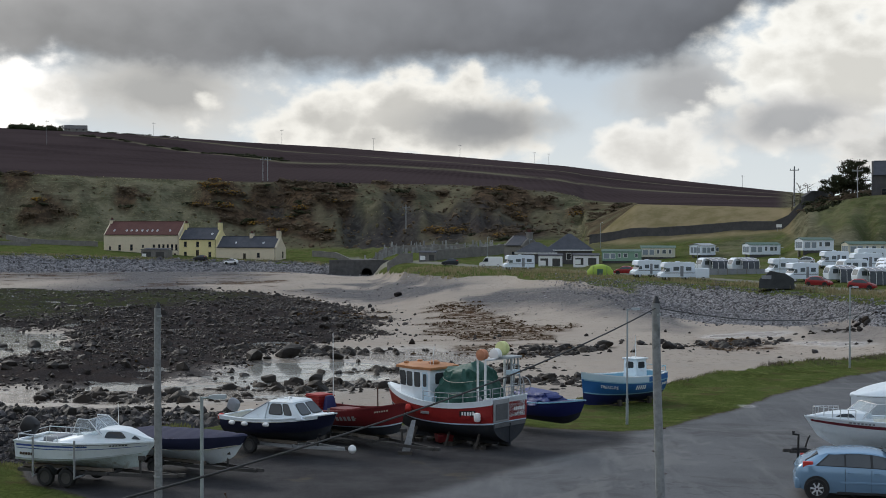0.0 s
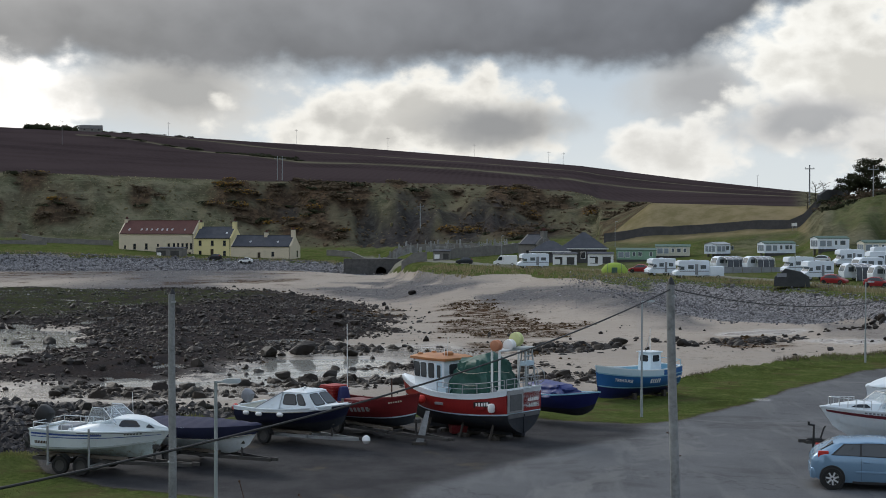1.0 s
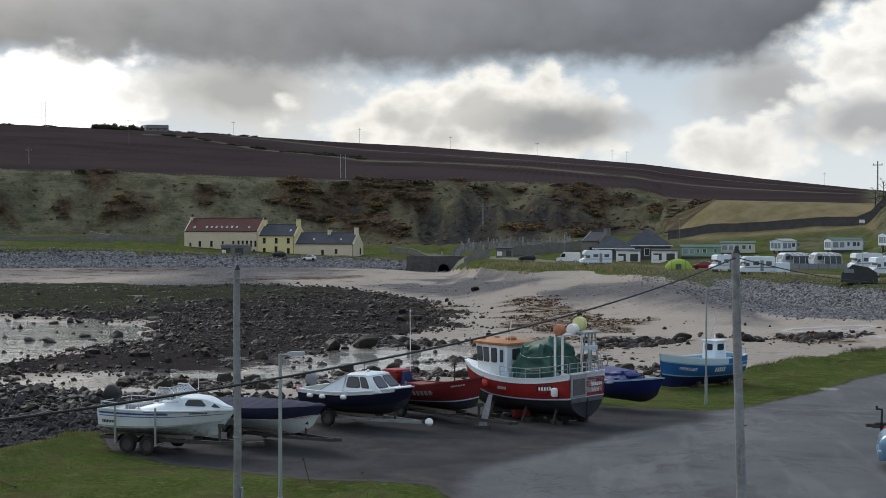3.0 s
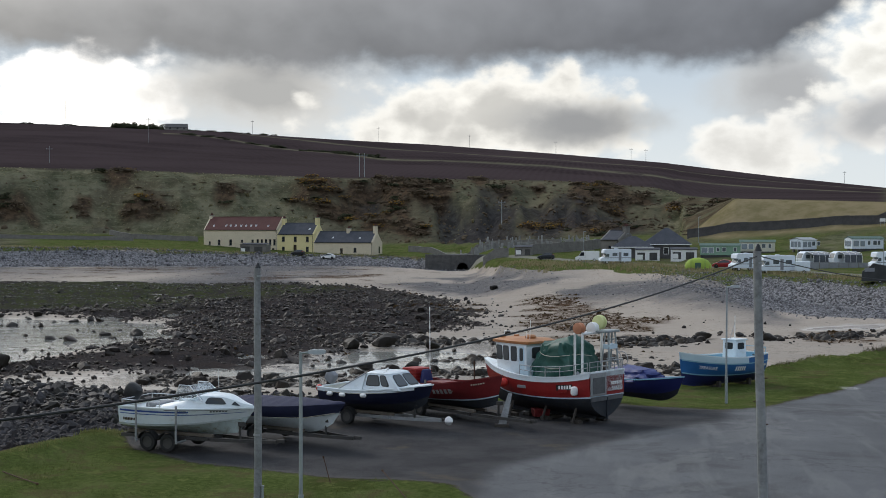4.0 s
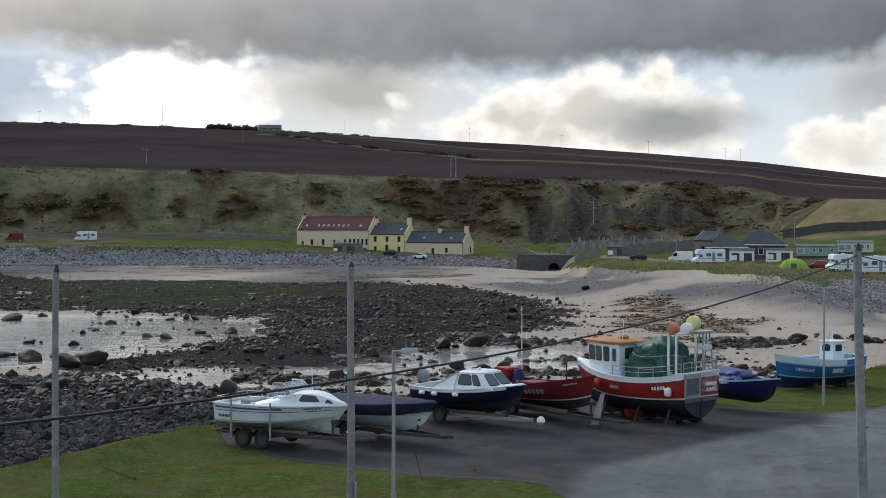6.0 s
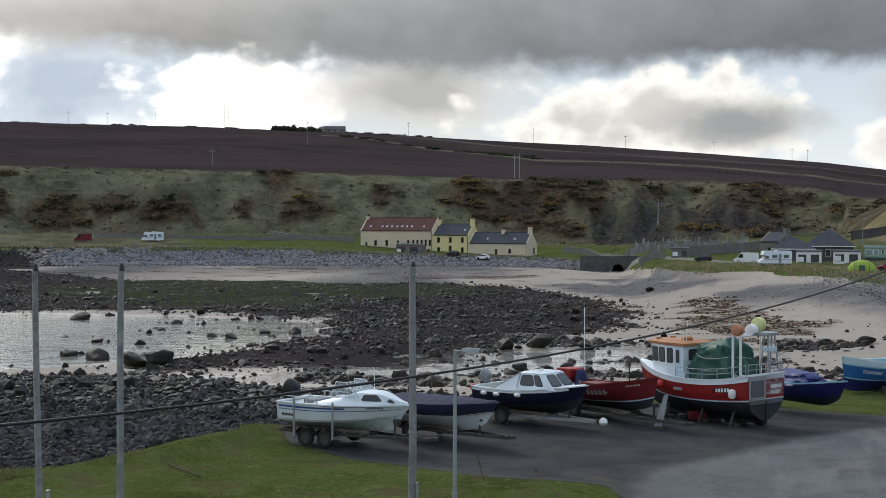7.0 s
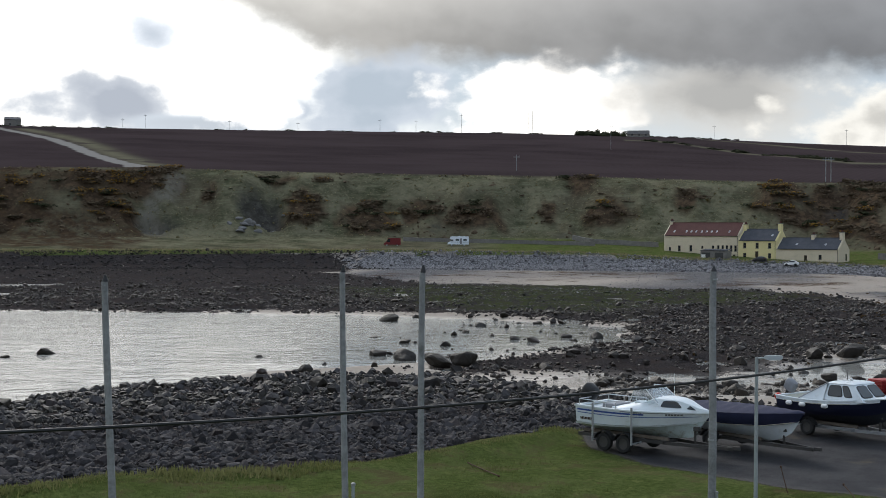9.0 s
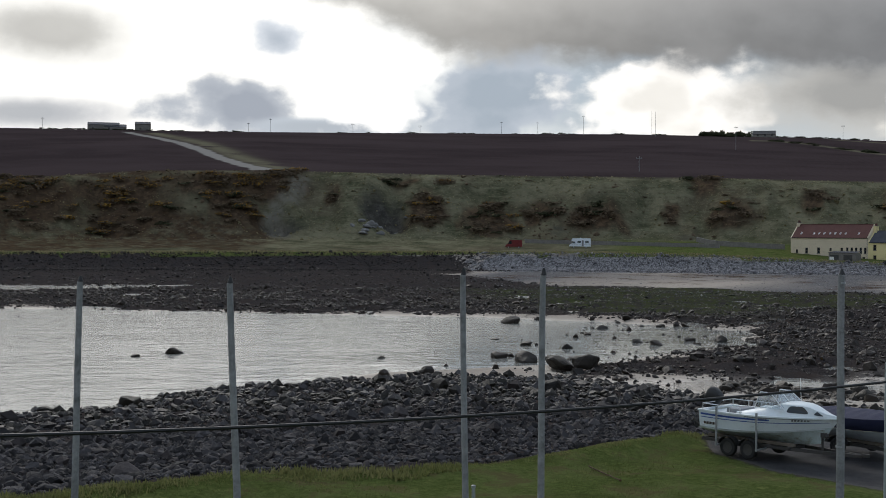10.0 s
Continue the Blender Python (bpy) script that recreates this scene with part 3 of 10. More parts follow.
def zones(x, y):
    """How much of each kind of surface lies at a place."""
    r, b = np.hypot(x, y), np.degrees(np.arctan2(x, y))
    e, s, fr, br = near_edge(b), far_shore(b), foot_range(b), bank_range(b)
    e = e + fbm(x, y, 7.0, 4, 3.0) * 1.5
    wob = fbm(x, y, 7, 3, 6.0)
    asphalt = inside(x + fbm(x, y, 2.5, 3, 1.0) * 0.5, y + fbm(x, y, 2.5, 3, 8.0) * 0.5, ASPHALT, 0.35) * (r < e + 1)
    green = ((r < e + 0.5) | (r > s - 3 + wob)).astype(float)
    green = np.maximum(green, smooth(b, -4.5, -4.3) * (1 - smooth(b, 5, 8)) * smooth(r + wob * 5, s - 13, s - 9))
    near_rock = smooth(r, e - 0.9, e - 0.3) * (1 - smooth(r, near_toe(b) - 3, near_toe(b) + 5 + wob * 6)) * (1 - smooth(b, -5, 2) * 0.7)
    reef = inside(x + wob * 5, y + fbm(x, y, 7, 3, 12.0) * 5, REEF, 4.0)
    cobble = smooth(r, s - 28 + wob * 6, s - 19) * (1 - smooth(r, s - 5, s - 2)) * np.where(b < -5, 1.0, 0.0) * smooth(b + wob, -29.5, -27)
    black_shore = smooth(r, s - 40 + wob * 6, s - 30) * (1 - smooth(r, s - 4, s - 1)) * (1 - smooth(b + wob, -29.5, -27))
    right_cobble = smooth(b, 5, 8) * smooth(r, s - beach_width(b) + wob * 3, s - beach_width(b) * 0.75 + wob * 3) * (1 - smooth(r, s - 3, s - 1))
    fr2 = field_range(b)
    field = smooth(r, fr2 - 1, fr2 + 5) * (1 - smooth(b, 12, 13))
    bank = np.maximum(smooth(r, fr - 6 + wob * 3, fr + 3), smooth(r, s + 1 + wob * 3, s + 5) * (1 - smooth(b, -23.5, -21.5)))
    bank = np.maximum(bank, 0.8 * smooth(b, 2, 4) * smooth(r, s - 2, s + 4) * smooth(fbm(x, y, 8, 4, 31.0), -0.3, 0.5))
    straw = smooth(b, 4.5, 4.7) * (1 - smooth(b, 12.5, 13.0)) * smooth(r, fr - 4, fr + 2) * (1 - smooth(r, br + 1, br + 5))
    bank = bank * (1 - 0.5 * smooth(b, 13.5, 14.0) * smooth(r, fr + 8, fr + 16))
    rough = bank * (1 - straw) * smooth(fbm(b * 8.0, r * 0.3, 12, 4, 17.0) + 0.75 * smooth(b, -13, -9) * (1 - smooth(b, 2, 5)) + 0.55 * (1 - smooth(b, -39, -35)) - 0.06, 0.0, 0.6)
    algae = reef * inside(x + wob * 6, y + wob * 8, ALGAE, 9.0)
    strand = np.max([inside(x + wob * 3, y + wob * 5, w, 5.0) for w in WRACK], 0)
    weed = smooth(fbm(x * 0.45, y, 3.5, 4, 21.0) + 1.4 * strand + 0.26 * inside(x, y, [(-60, 330), (-10, 255), (16, 160), (0, 120), (-40, 130)], 15.0) + 0.62 * (1 - smooth(b, -9, -6)) * smooth(r, 290, 325) * smooth(fbm(x, y, 30, 3, 77.0), -0.35, 0.25), 0.55, 0.95)
    old = inside(x + fbm(x, y, 3, 3, 2.0) * 0.5, y, [(-17, 34), (-2.6, 34), (-2.3, 39.5), (0.5, 44.5), (5.5, 52), (7, 60), (-17, 60)], 0.5) * asphalt
    bare = smooth(fbm(x, y * 0.5, 11, 3, 51.0), 0.12, 0.34)
    west = 1 - smooth(b + wob, -11.5, -6.5)
    grit = west * smooth(r + wob * 14, 255, 300) * np.clip(0.62 + 1.3 * fbm(x, y * 0.5, 26, 3, 53.0), 0, 1) + (1 - west) * inside(x + wob * 4, y + wob * 6, GRIT, 7.0) * (1 - 0.9 * bare)
    grit = grit * (1 - 0.95 * inside(x + wob * 3, y + wob * 9, STREAM, 5.0))
    film = 1 - smooth(np.hypot((x - 30.6) / 7.0, (y - 164.0 + 0.35 * (x - 30.6)) / 3.2) + fbm(x, y, 5, 3, 71.0) * 0.9, 0.5, 0.95)
    film = np.maximum(film, 1 - smooth(np.hypot((x - 37.2) / 5.5, (y - 152.8 + 1.1 * (x - 37.2)) / 2.2) + fbm(x, y, 5, 3, 72.0) * 0.8, 0.5, 0.95))
    film = np.maximum(film, 0.72 * inside(x + wob * 3, y + wob * 3, POOL, 4.0))
    puddle = 1 - smooth(np.hypot((x - 12.8) / 0.75, (y - 65.5) / 0.35) + fbm(x, y, 1.0, 2, 3.0) * 0.5, 0.6, 1.0)
    heath = bank * (1 - smooth(b + wob * 1.5, -37.5, -35.5)) * smooth(fbm(x, y, 14, 4, 81.0), -0.45, 0.05)
    rise = np.clip((r - fr) / (br - fr), 0, 1)
    cliff = bank * smooth(b, -6.5, -5) * (1 - smooth(b, 1.5, 3.5)) * (1 - smooth(rise + 0.4 * fbm(x, y, 12, 3, 91.0), 0.45, 0.75)) * smooth(fbm(b * 8.0, r * 0.2, 9, 4, 93.0), -0.35, 0.1)
    scar = np.zeros_like(x)
    for (x0, y0), (x1, y1) in zip(SCAR, SCAR[1:]):
        f = np.clip(((x - x0) * (x1 - x0) + (y - y0) * (y1 - y0)) / ((x1 - x0) ** 2 + (y1 - y0) ** 2), 0, 1)
        scar = np.maximum(scar, 1 - smooth(np.hypot(x - x0 - f * (x1 - x0), y - y0 - f * (y1 - y0)) + wob * 2.5, 1.5, 5.0))
    return dict(old=old, grit=grit, asphalt=asphalt, green=green, shingle=np.maximum(np.maximum(near_rock, reef), black_shore), cobble=np.maximum(cobble, right_cobble), field=field, bank=bank,
                film=np.maximum(film, puddle), brush=np.maximum(brush(b, rise), 0.75 * (b > 4.3) * (b < 6.7) * smooth(r, br + 4, br + 8) * (1 - smooth(r, fr2 - 8, fr2)) * smooth(wob, -0.5, 0.0)), rock=hollows(b, rise), heath=heath, cliff=cliff, scar=scar, straw=straw, rough=rough, algae=algae, weed=weed * (r > e + 15) * (r < s - 10))


def ground_material():
    m = bpy.data.materials.new("coastal_ground")
    m.use_nodes = True
    n = Nodes(m.node_tree)
    bsdf = m.node_tree.nodes["Principled BSDF"]
    place = n.add("ShaderNodeNewGeometry").outputs["Position"]
    big, mid, fine = n.noise(place, 0.05, 5, 0.6), n.noise(place, 0.5, 6, 0.65), n.noise(place, 6.0, 5, 0.7)
    grit = n.noise(place, 40.0, 3, 0.6)
    # sand, darker where wet and low
    sand = n.mix(n.step(mid, 0.3, 0.7), (0.385, 0.332, 0.283), (0.345, 0.297, 0.252))
    sand = n.mix(n.math("MULTIPLY", n.step(big, 0.35, 0.65), 0.6), sand, (0.43, 0.374, 0.32))
    sand = n.mix(n.math("MULTIPLY", n.step(n.noise(place, 1.3, 6, 0.75), 0.55, 0.70), 0.35), sand, (0.20, 0.18, 0.165))
    up = n.add("ShaderNodeSeparateXYZ")
    n.link(place, up.inputs[0])
    film = n.attr("film")
    wet = n.step(n.math("ADD", up.outputs[2], n.math("MULTIPLY", mid, 0.35)), -5.35, -5.72)
    sand = n.mix(wet, sand, (0.235, 0.203, 0.170))
    pebbled = n.mix(n.step(n.noise(place, 3.0, 4, 0.7), 0.38, 0.62), (0.105, 0.100, 0.102), (0.185, 0.176, 0.174))
    sand = n.mix(n.math("MULTIPLY", n.attr("grit"), n.step(n.noise(place, 0.45, 8, 0.75), 0.22, 0.46)), sand, pebbled)
    drift = n.add("ShaderNodeMapping")
    drift.inputs["Scale"].default_value = (0.35, 1.0, 1.0)
    n.link(place, drift.inputs["Vector"])
    colour = n.mix(n.math("MULTIPLY", n.attr("weed"), n.step(n.noise(drift.outputs[0], 1.1, 7, 0.75, 0.5), 0.42, 0.54)), sand, n.mix(n.step(fine, 0.35, 0.65), (0.036, 0.020, 0.011), (0.085, 0.048, 0.026)))
    specks = n.math("MULTIPLY", n.step(n.noise(drift.outputs[0], 2.6, 5, 0.7, 0.3), 0.57, 0.63), n.step(n.noise(place, 0.10, 5, 0.65), 0.40, 0.62))
    colour = n.mix(n.math("MULTIPLY", specks, 0.75), colour, (0.060, 0.042, 0.030))
    shingle = n.mix(n.step(fine, 0.3, 0.7), (0.022, 0.019, 0.019), (0.066, 0.058, 0.056))
    shingle = n.mix(n.math("MULTIPLY", n.step(mid, 0.45, 0.65), 0.5), shingle, (0.056, 0.042, 0.036))
    shingle = n.mix(n.math("MULTIPLY", n.attr("algae"), n.step(n.noise(place, 0.5, 7, 0.75), 0.40, 0.58)), shingle, (0.050, 0.057, 0.026))
    patch = n.step(n.math("ADD", n.attr("shingle"), n.math("ADD", n.math("MULTIPLY", n.math("SUBTRACT", n.noise(place, 0.22, 7, 0.7), 0.5), 1.7), n.math("MULTIPLY", n.math("SUBTRACT", n.noise(place, 1.1, 5, 0.7), 0.5), 2.4))), 0.42, 0.62)
    colour = n.mix(patch, colour, shingle)
    stones = n.add("ShaderNodeTexVoronoi")
    n.link(place, stones.inputs["Vector"])
    stones.inputs["Scale"].default_value = 3.2
    tone = n.add("ShaderNodeSeparateColor")
    n.link(stones.outputs["Color"], tone.inputs[0])
    cobble = n.mix(tone.outputs[0], (0.15, 0.147, 0.156), (0.31, 0.302, 0.308))
    cobble = n.mix(n.step(stones.outputs["Distance"], 0.45, 0.75), cobble, (0.05, 0.048, 0.047))
    colour = n.mix(n.step(n.math("ADD", n.attr("cobble"), n.math("MULTIPLY", n.math("SUBTRACT", mid, 0.5), 0.9)), 0.35, 0.6), colour, cobble)
    # turf: mown, patched with moss and straw
    turf = n.mix(n.step(fine, 0.3, 0.7), (0.044, 0.060, 0.016), (0.096, 0.120, 0.038))
    turf = n.mix(n.math("MULTIPLY", n.step(mid, 0.42, 0.66), 0.8), turf, (0.115, 0.130, 0.050))
    turf = n.mix(n.math("MULTIPLY", n.step(n.noise(place, 0.22, 5, 0.6), 0.52, 0.64), 0.75), turf, (0.046, 0.056, 0.017))
    turf = n.mix(n.math("MULTIPLY", n.step(n.noise(place, 2.0, 6, 0.75), 0.52, 0.7), 0.55), turf, (0.045, 0.055, 0.018))
    turf = n.mix(n.math("MULTIPLY", n.step(n.noise(place, 0.5, 7, 0.75, 0.3), 0.52, 0.60), 0.75), turf, (0.088, 0.072, 0.036))
    turf = n.mix(n.math("MULTIPLY", n.step(n.noise(place, 1.4, 6, 0.8), 0.54, 0.62), 0.6), turf, (0.135, 0.150, 0.052))
    colour = n.mix(n.step(n.math("ADD", n.attr("green"), n.math("MULTIPLY", n.math("SUBTRACT", fine, 0.5), 0.5)), 0.4, 0.6), colour, turf)
    # rough bank: straw, green and bare earth
    bank = n.mix(n.step(n.noise(place, 0.09, 7, 0.7), 0.35, 0.65), (0.060, 0.062, 0.036), (0.165, 0.150, 0.098))
    bank = n.mix(n.math("MULTIPLY", n.step(n.noise(place, 0.35, 6, 0.75), 0.5, 0.7), 0.7), bank, (0.036, 0.038, 0.020))
    bank = n.mix(n.math("MULTIPLY", n.step(n.noise(place, 0.028, 6, 0.6), 0.52, 0.66), 0.75), bank, (0.075, 0.062, 0.042))
    bank = n.mix(n.math("MULTIPLY", n.step(n.noise(place, 0.9, 5, 0.7), 0.5, 0.72), 0.5), bank, (0.24, 0.22, 0.145))
    scrub = n.mix(n.step(n.noise(place, 0.13, 7, 0.7), 0.4, 0.62), (0.050, 0.044, 0.031), (0.125, 0.106, 0.070))
    scrub = n.mix(n.math("MULTIPLY", n.step(n.noise(place, 0.07, 6, 0.65), 0.56, 0.66), 0.7), scrub, (0.045, 0.044, 0.050))
    lie = n.add("ShaderNodeMapping")
    lie.inputs["Scale"].default_value = (0.10, 0.10, 1.1)
    n.link(place, lie.inputs["Vector"])
    bank = n.mix(n.math("MULTIPLY", n.step(n.noise(lie.outputs[0], 1.0, 6, 0.7, 0.4), 0.50, 0.64), 0.55), bank, (0.165, 0.165, 0.105))
    bank = n.mix(n.math("MULTIPLY", n.attr("rough"), 0.5), bank, scrub)
    brown = n.mix(n.step(n.noise(place, 0.45, 6, 0.7), 0.4, 0.62), (0.044, 0.031, 0.022), (0.100, 0.067, 0.042))
    bank = n.mix(n.math("MULTIPLY", n.attr("rock"), 0.85), bank, n.mix(n.step(n.noise(place, 0.35, 7, 0.75), 0.42, 0.62), (0.030, 0.028, 0.029), (0.080, 0.074, 0.070)))
    bank = n.mix(n.math("MULTIPLY", n.attr("brush"), 0.95), bank, brown)
    bank = n.mix(n.math("MULTIPLY", n.attr("heath"), n.step(n.noise(place, 0.25, 6, 0.7), 0.3, 0.6)), bank, n.mix(n.step(n.noise(place, 0.6, 5, 0.7), 0.4, 0.65), (0.046, 0.031, 0.022), (0.078, 0.052, 0.030)))
    bank = n.mix(n.math("MULTIPLY", n.attr("cliff"), 0.85), bank, n.mix(n.step(n.noise(place, 0.5, 6, 0.75), 0.4, 0.65), (0.030, 0.027, 0.027), (0.070, 0.063, 0.060)))
    bank = n.mix(n.math("MULTIPLY", n.attr("scar"), n.step(n.noise(place, 0.3, 6, 0.7), 0.3, 0.6)), bank, (0.150, 0.138, 0.112))
    tan = n.mix(n.step(n.noise(place, 0.16, 6, 0.7), 0.38, 0.64), (0.235, 0.190, 0.112), (0.165, 0.140, 0.072))
    bank = n.mix(n.attr("straw"), bank, tan)
    colour = n.mix(n.attr("bank"), colour, bank)
    # ploughed field with faint drills
    wave = n.add("ShaderNodeTexWave")
    n.link(place, wave.inputs["Vector"])
    wave.inputs["Scale"].default_value, wave.inputs["Distortion"].default_value = 0.11, 3.0
    wave.inputs["Detail"].default_value = 3.0
    soil = n.mix(n.step(n.noise(place, 0.012, 5, 0.6), 0.35, 0.65), (0.036, 0.027, 0.028), (0.056, 0.042, 0.043))
    soil = n.mix(n.math("MULTIPLY", wave.outputs["Fac"], 0.25), soil, (0.070, 0.054, 0.054))
    soil = n.mix(n.math("MULTIPLY", n.attr("verge"), n.step(n.noise(place, 0.06, 5, 0.6), 0.3, 0.5)), soil, (0.135, 0.125, 0.085))
    colour = n.mix(n.attr("field"), colour, soil)
    # worn asphalt: patches, fines and oil
    tar = n.mix(n.step(n.noise(place, 0.3, 6, 0.65), 0.3, 0.7), (0.088, 0.090, 0.096), (0.125, 0.127, 0.133))
    tar = n.mix(n.math("MULTIPLY", n.step(grit, 0.45, 0.7), 0.45), tar, (0.19, 0.188, 0.185))
    tar = n.mix(n.math("MULTIPLY", n.step(n.noise(place, 2.4, 6, 0.75), 0.54, 0.70), 0.45), tar, (0.070, 0.070, 0.072))
    tar = n.mix(n.math("MULTIPLY", n.step(n.noise(place, 0.16, 5, 0.6, 0.8), 0.52, 0.62), 0.55), tar, (0.055, 0.054, 0.054))
    streak = n.add("ShaderNodeMapping")
    streak.inputs["Rotation"].default_value = (0, 0, radians(-32))
    streak.inputs["Scale"].default_value = (1.0, 0.12, 1.0)
    n.link(place, streak.inputs["Vector"])
    tar = n.mix(n.math("MULTIPLY", n.step(n.noise(streak.outputs[0], 1.0, 5, 0.6), 0.50, 0.66), 0.5), tar, (0.165, 0.165, 0.165))
    crack = n.add("ShaderNodeTexVoronoi")
    crack.feature = "DISTANCE_TO_EDGE"
    crack.inputs["Scale"].default_value = 0.22
    bent = n.add("ShaderNodeTexNoise")
    n.link(place, bent.inputs["Vector"])
    bent.inputs["Scale"].default_value, bent.inputs["Detail"].default_value = 0.6, 6.0
    n.link(n.mix(0.55, place, n.mix(1.0, bent.outputs["Color"], (9.0, 9.0, 9.0), "MULTIPLY")), crack.inputs["Vector"])
    tar = n.mix(n.math("MULTIPLY", n.step(crack.outputs["Distance"], 0.012, 0.004), 0.35), tar, (0.035, 0.034, 0.034))
    tar = n.mix(n.math("MULTIPLY", n.step(n.noise(place, 0.12, 7, 0.7, 1.2), 0.54, 0.58), 0.45), tar, (0.17, 0.168, 0.165))
    # old stained tar round the boats, darkened further for the shade under them
    worn = n.mix(n.step(n.noise(place, 0.5, 6, 0.7), 0.35, 0.65), (0.024, 0.024, 0.027), (0.046, 0.045, 0.047))
    worn = n.mix(n.math("MULTIPLY", n.step(n.noise(place, 0.35, 5, 0.65, 0.5), 0.58, 0.7), 0.6), worn, (0.085, 0.068, 0.045))
    tar = n.mix(n.attr("old"), tar, worn)
    edge = n.step(n.math("ADD", n.attr("asphalt"), n.math("MULTIPLY", n.math("SUBTRACT", fine, 0.5), 0.6)), 0.42, 0.58)
    brink = n.math("MULTIPLY", n.step(n.attr("asphalt"), 0.02, 0.35), n.step(n.attr("asphalt"), 0.999, 0.55))
    tar = n.mix(n.math("MULTIPLY", n.step(n.attr("asphalt"), 0.999, 0.6), 0.7), tar, (0.055, 0.048, 0.040))
    colour = n.mix(n.math("MULTIPLY", brink, n.step(n.noise(place, 1.6, 6, 0.75), 0.44, 0.60)), colour, (0.060, 0.052, 0.040))
    colour = n.mix(edge, colour, tar)
    colour = n.mix(n.math("MULTIPLY", n.attr("track"), 0.9), colour, (0.26, 0.245, 0.225))
    n.link(colour, bsdf.inputs["Base Color"])
    dry = n.math("SUBTRACT", 0.92, n.math("MULTIPLY", wet, n.math("MULTIPLY", n.math("SUBTRACT", 1.0, patch), 0.45)))
    n.link(n.math("SUBTRACT", n.math("SUBTRACT", dry, n.math("MULTIPLY", edge, 0.12)), n.math("MULTIPLY", film, 0.68)), bsdf.inputs["Roughness"])
    n.link(n.math("ADD", n.math("MULTIPLY", n.math("MULTIPLY", wet, n.math("SUBTRACT", 1.0, patch)), 0.35), n.math("ADD", n.math("MULTIPLY", edge, 0.10), n.math("MULTIPLY", film, 0.9))), bsdf.inputs["Specular IOR Level"])
    bump = n.add("ShaderNodeBump")
    bump.inputs["Distance"].default_value = 0.12
    n.link(n.math("SUBTRACT", 0.8, n.math("MULTIPLY", film, 0.7)), bump.inputs["Strength"])
    n.link(n.math("ADD", n.math("MULTIPLY", fine, n.math("SUBTRACT", 1.0, n.math("MULTIPLY", edge, 0.9))), n.math("MULTIPLY", grit, 0.12)), bump.inputs["Height"])
    n.link(bump.outputs[0], bsdf.inputs["Normal"])
    return m


def mesh_from(name, verts, faces, material, smooth_shade=True):
    me = bpy.data.meshes.new(name)
    verts, faces = np.asarray(verts, np.float32), np.asarray(faces, np.int32)
    me.vertices.add(len(verts))
    me.vertices.foreach_set("co", verts.ravel())
    k = faces.shape[1]
    me.loops.add(faces.size)
    me.loops.foreach_set("vertex_index", faces.ravel())
    me.polygons.add(len(faces))
    me.polygons.foreach_set("loop_start", np.arange(0, faces.size, k, dtype=np.int32))
    me.polygons.foreach_set("use_smooth", np.full(len(faces), smooth_shade))
    me.update(calc_edges=True)
    me.materials.append(material)
    return me


ROADS = [([(33, 236), (37.4, 227.6), (42.8, 214.6), (48, 195.6), (53, 182.6), (58, 168)], 1.9),
         ([(-36, 392), (-28, 362), (-21.4, 336.4), (-8.6, 307.2), (-0.6, 291), (8.5, 274.7), (18.8, 261.4), (33, 236)], 2.2)]


def build_ground():
    bs = np.concatenate([np.arange(-180, -52, 4.0), np.arange(-52, 21, 0.155), np.arange(21, 180.1, 4.0)])
    bs[-1] = 180.0
    rs = np.concatenate([[0.01, 6, 12, 18], np.geomspace(22, 120, 145), np.geomspace(121, 520, 170)[1:], np.geomspace(525, 1050, 60), [1300, 2000, 3200, 4600]])
    B, R = np.meshgrid(np.radians(bs), rs)
    X, Y = R * np.sin(B), R * np.cos(B)
    Z = land(X, Y)
    nr, nb = X.shape
    idx = np.arange(nr * nb).reshape(nr, nb)
    faces = np.stack([idx[:-1, :-1], idx[:-1, 1:], idx[1:, 1:], idx[1:, :-1]], -1).reshape(-1, 4)[:, ::-1]
    me = mesh_from("ground", np.stack([X, Y, Z], -1).reshape(-1, 3), faces, ground_material())
    z = zones(X, Y)
    deg, rr = np.degrees(B), R
    # hedged verges across the ploughed land, and the farm track
    line = lambda r0, r1: np.exp(-((rr - np.interp(deg, (-16, -8, 4, 12), r0)) / 9.0) ** 2) * (deg > -17) + np.exp(-((rr - np.interp(deg, (-16, -8, 4, 12), r1)) / 6.0) ** 2) * (deg > -14)
    z["verge"] = np.clip(line((900, 690, 640, 600), (1000, 860, 800, 760)), 0, 1)
    t = np.clip((rr - 500) / 440, 0, 1)
    mid = -37.2 - 5.3 * t ** 0.7
    z["track"] = ((np.abs(deg - mid) * rr * 0.01745 < 3.4) & (rr > 487) & (rr < 955)).astype(float)
    z["verge"] = np.maximum(z["verge"], np.exp(-((deg - mid - 0.9) * rr * 0.01745 / 6.0) ** 2) * (rr > 495) * (rr < 940))
    # gravel strips through the caravan site and past the bridge
    for way, wide in ROADS:
        for (x0, y0), (x1, y1) in zip(way, way[1:]):
            f = np.clip(((X - x0) * (x1 - x0) + (Y - y0) * (y1 - y0)) / ((x1 - x0) ** 2 + (y1 - y0) ** 2), 0, 1)
            z["track"] = np.maximum(z["track"], 0.75 * (np.hypot(X - x0 - f * (x1 - x0), Y - y0 - f * (y1 - y0)) < wide))
    for key, value in z.items():
        layer = me.attributes.new(key, "FLOAT", "POINT")
        layer.data.foreach_set("value", value.astype(np.float32).ravel())
    ob = new("ground", me)
    return tagged(ob, "grassy shore with asphalt slip, tidal beach and ploughed hillside", "ground", kind="structure")


ground = build_ground()


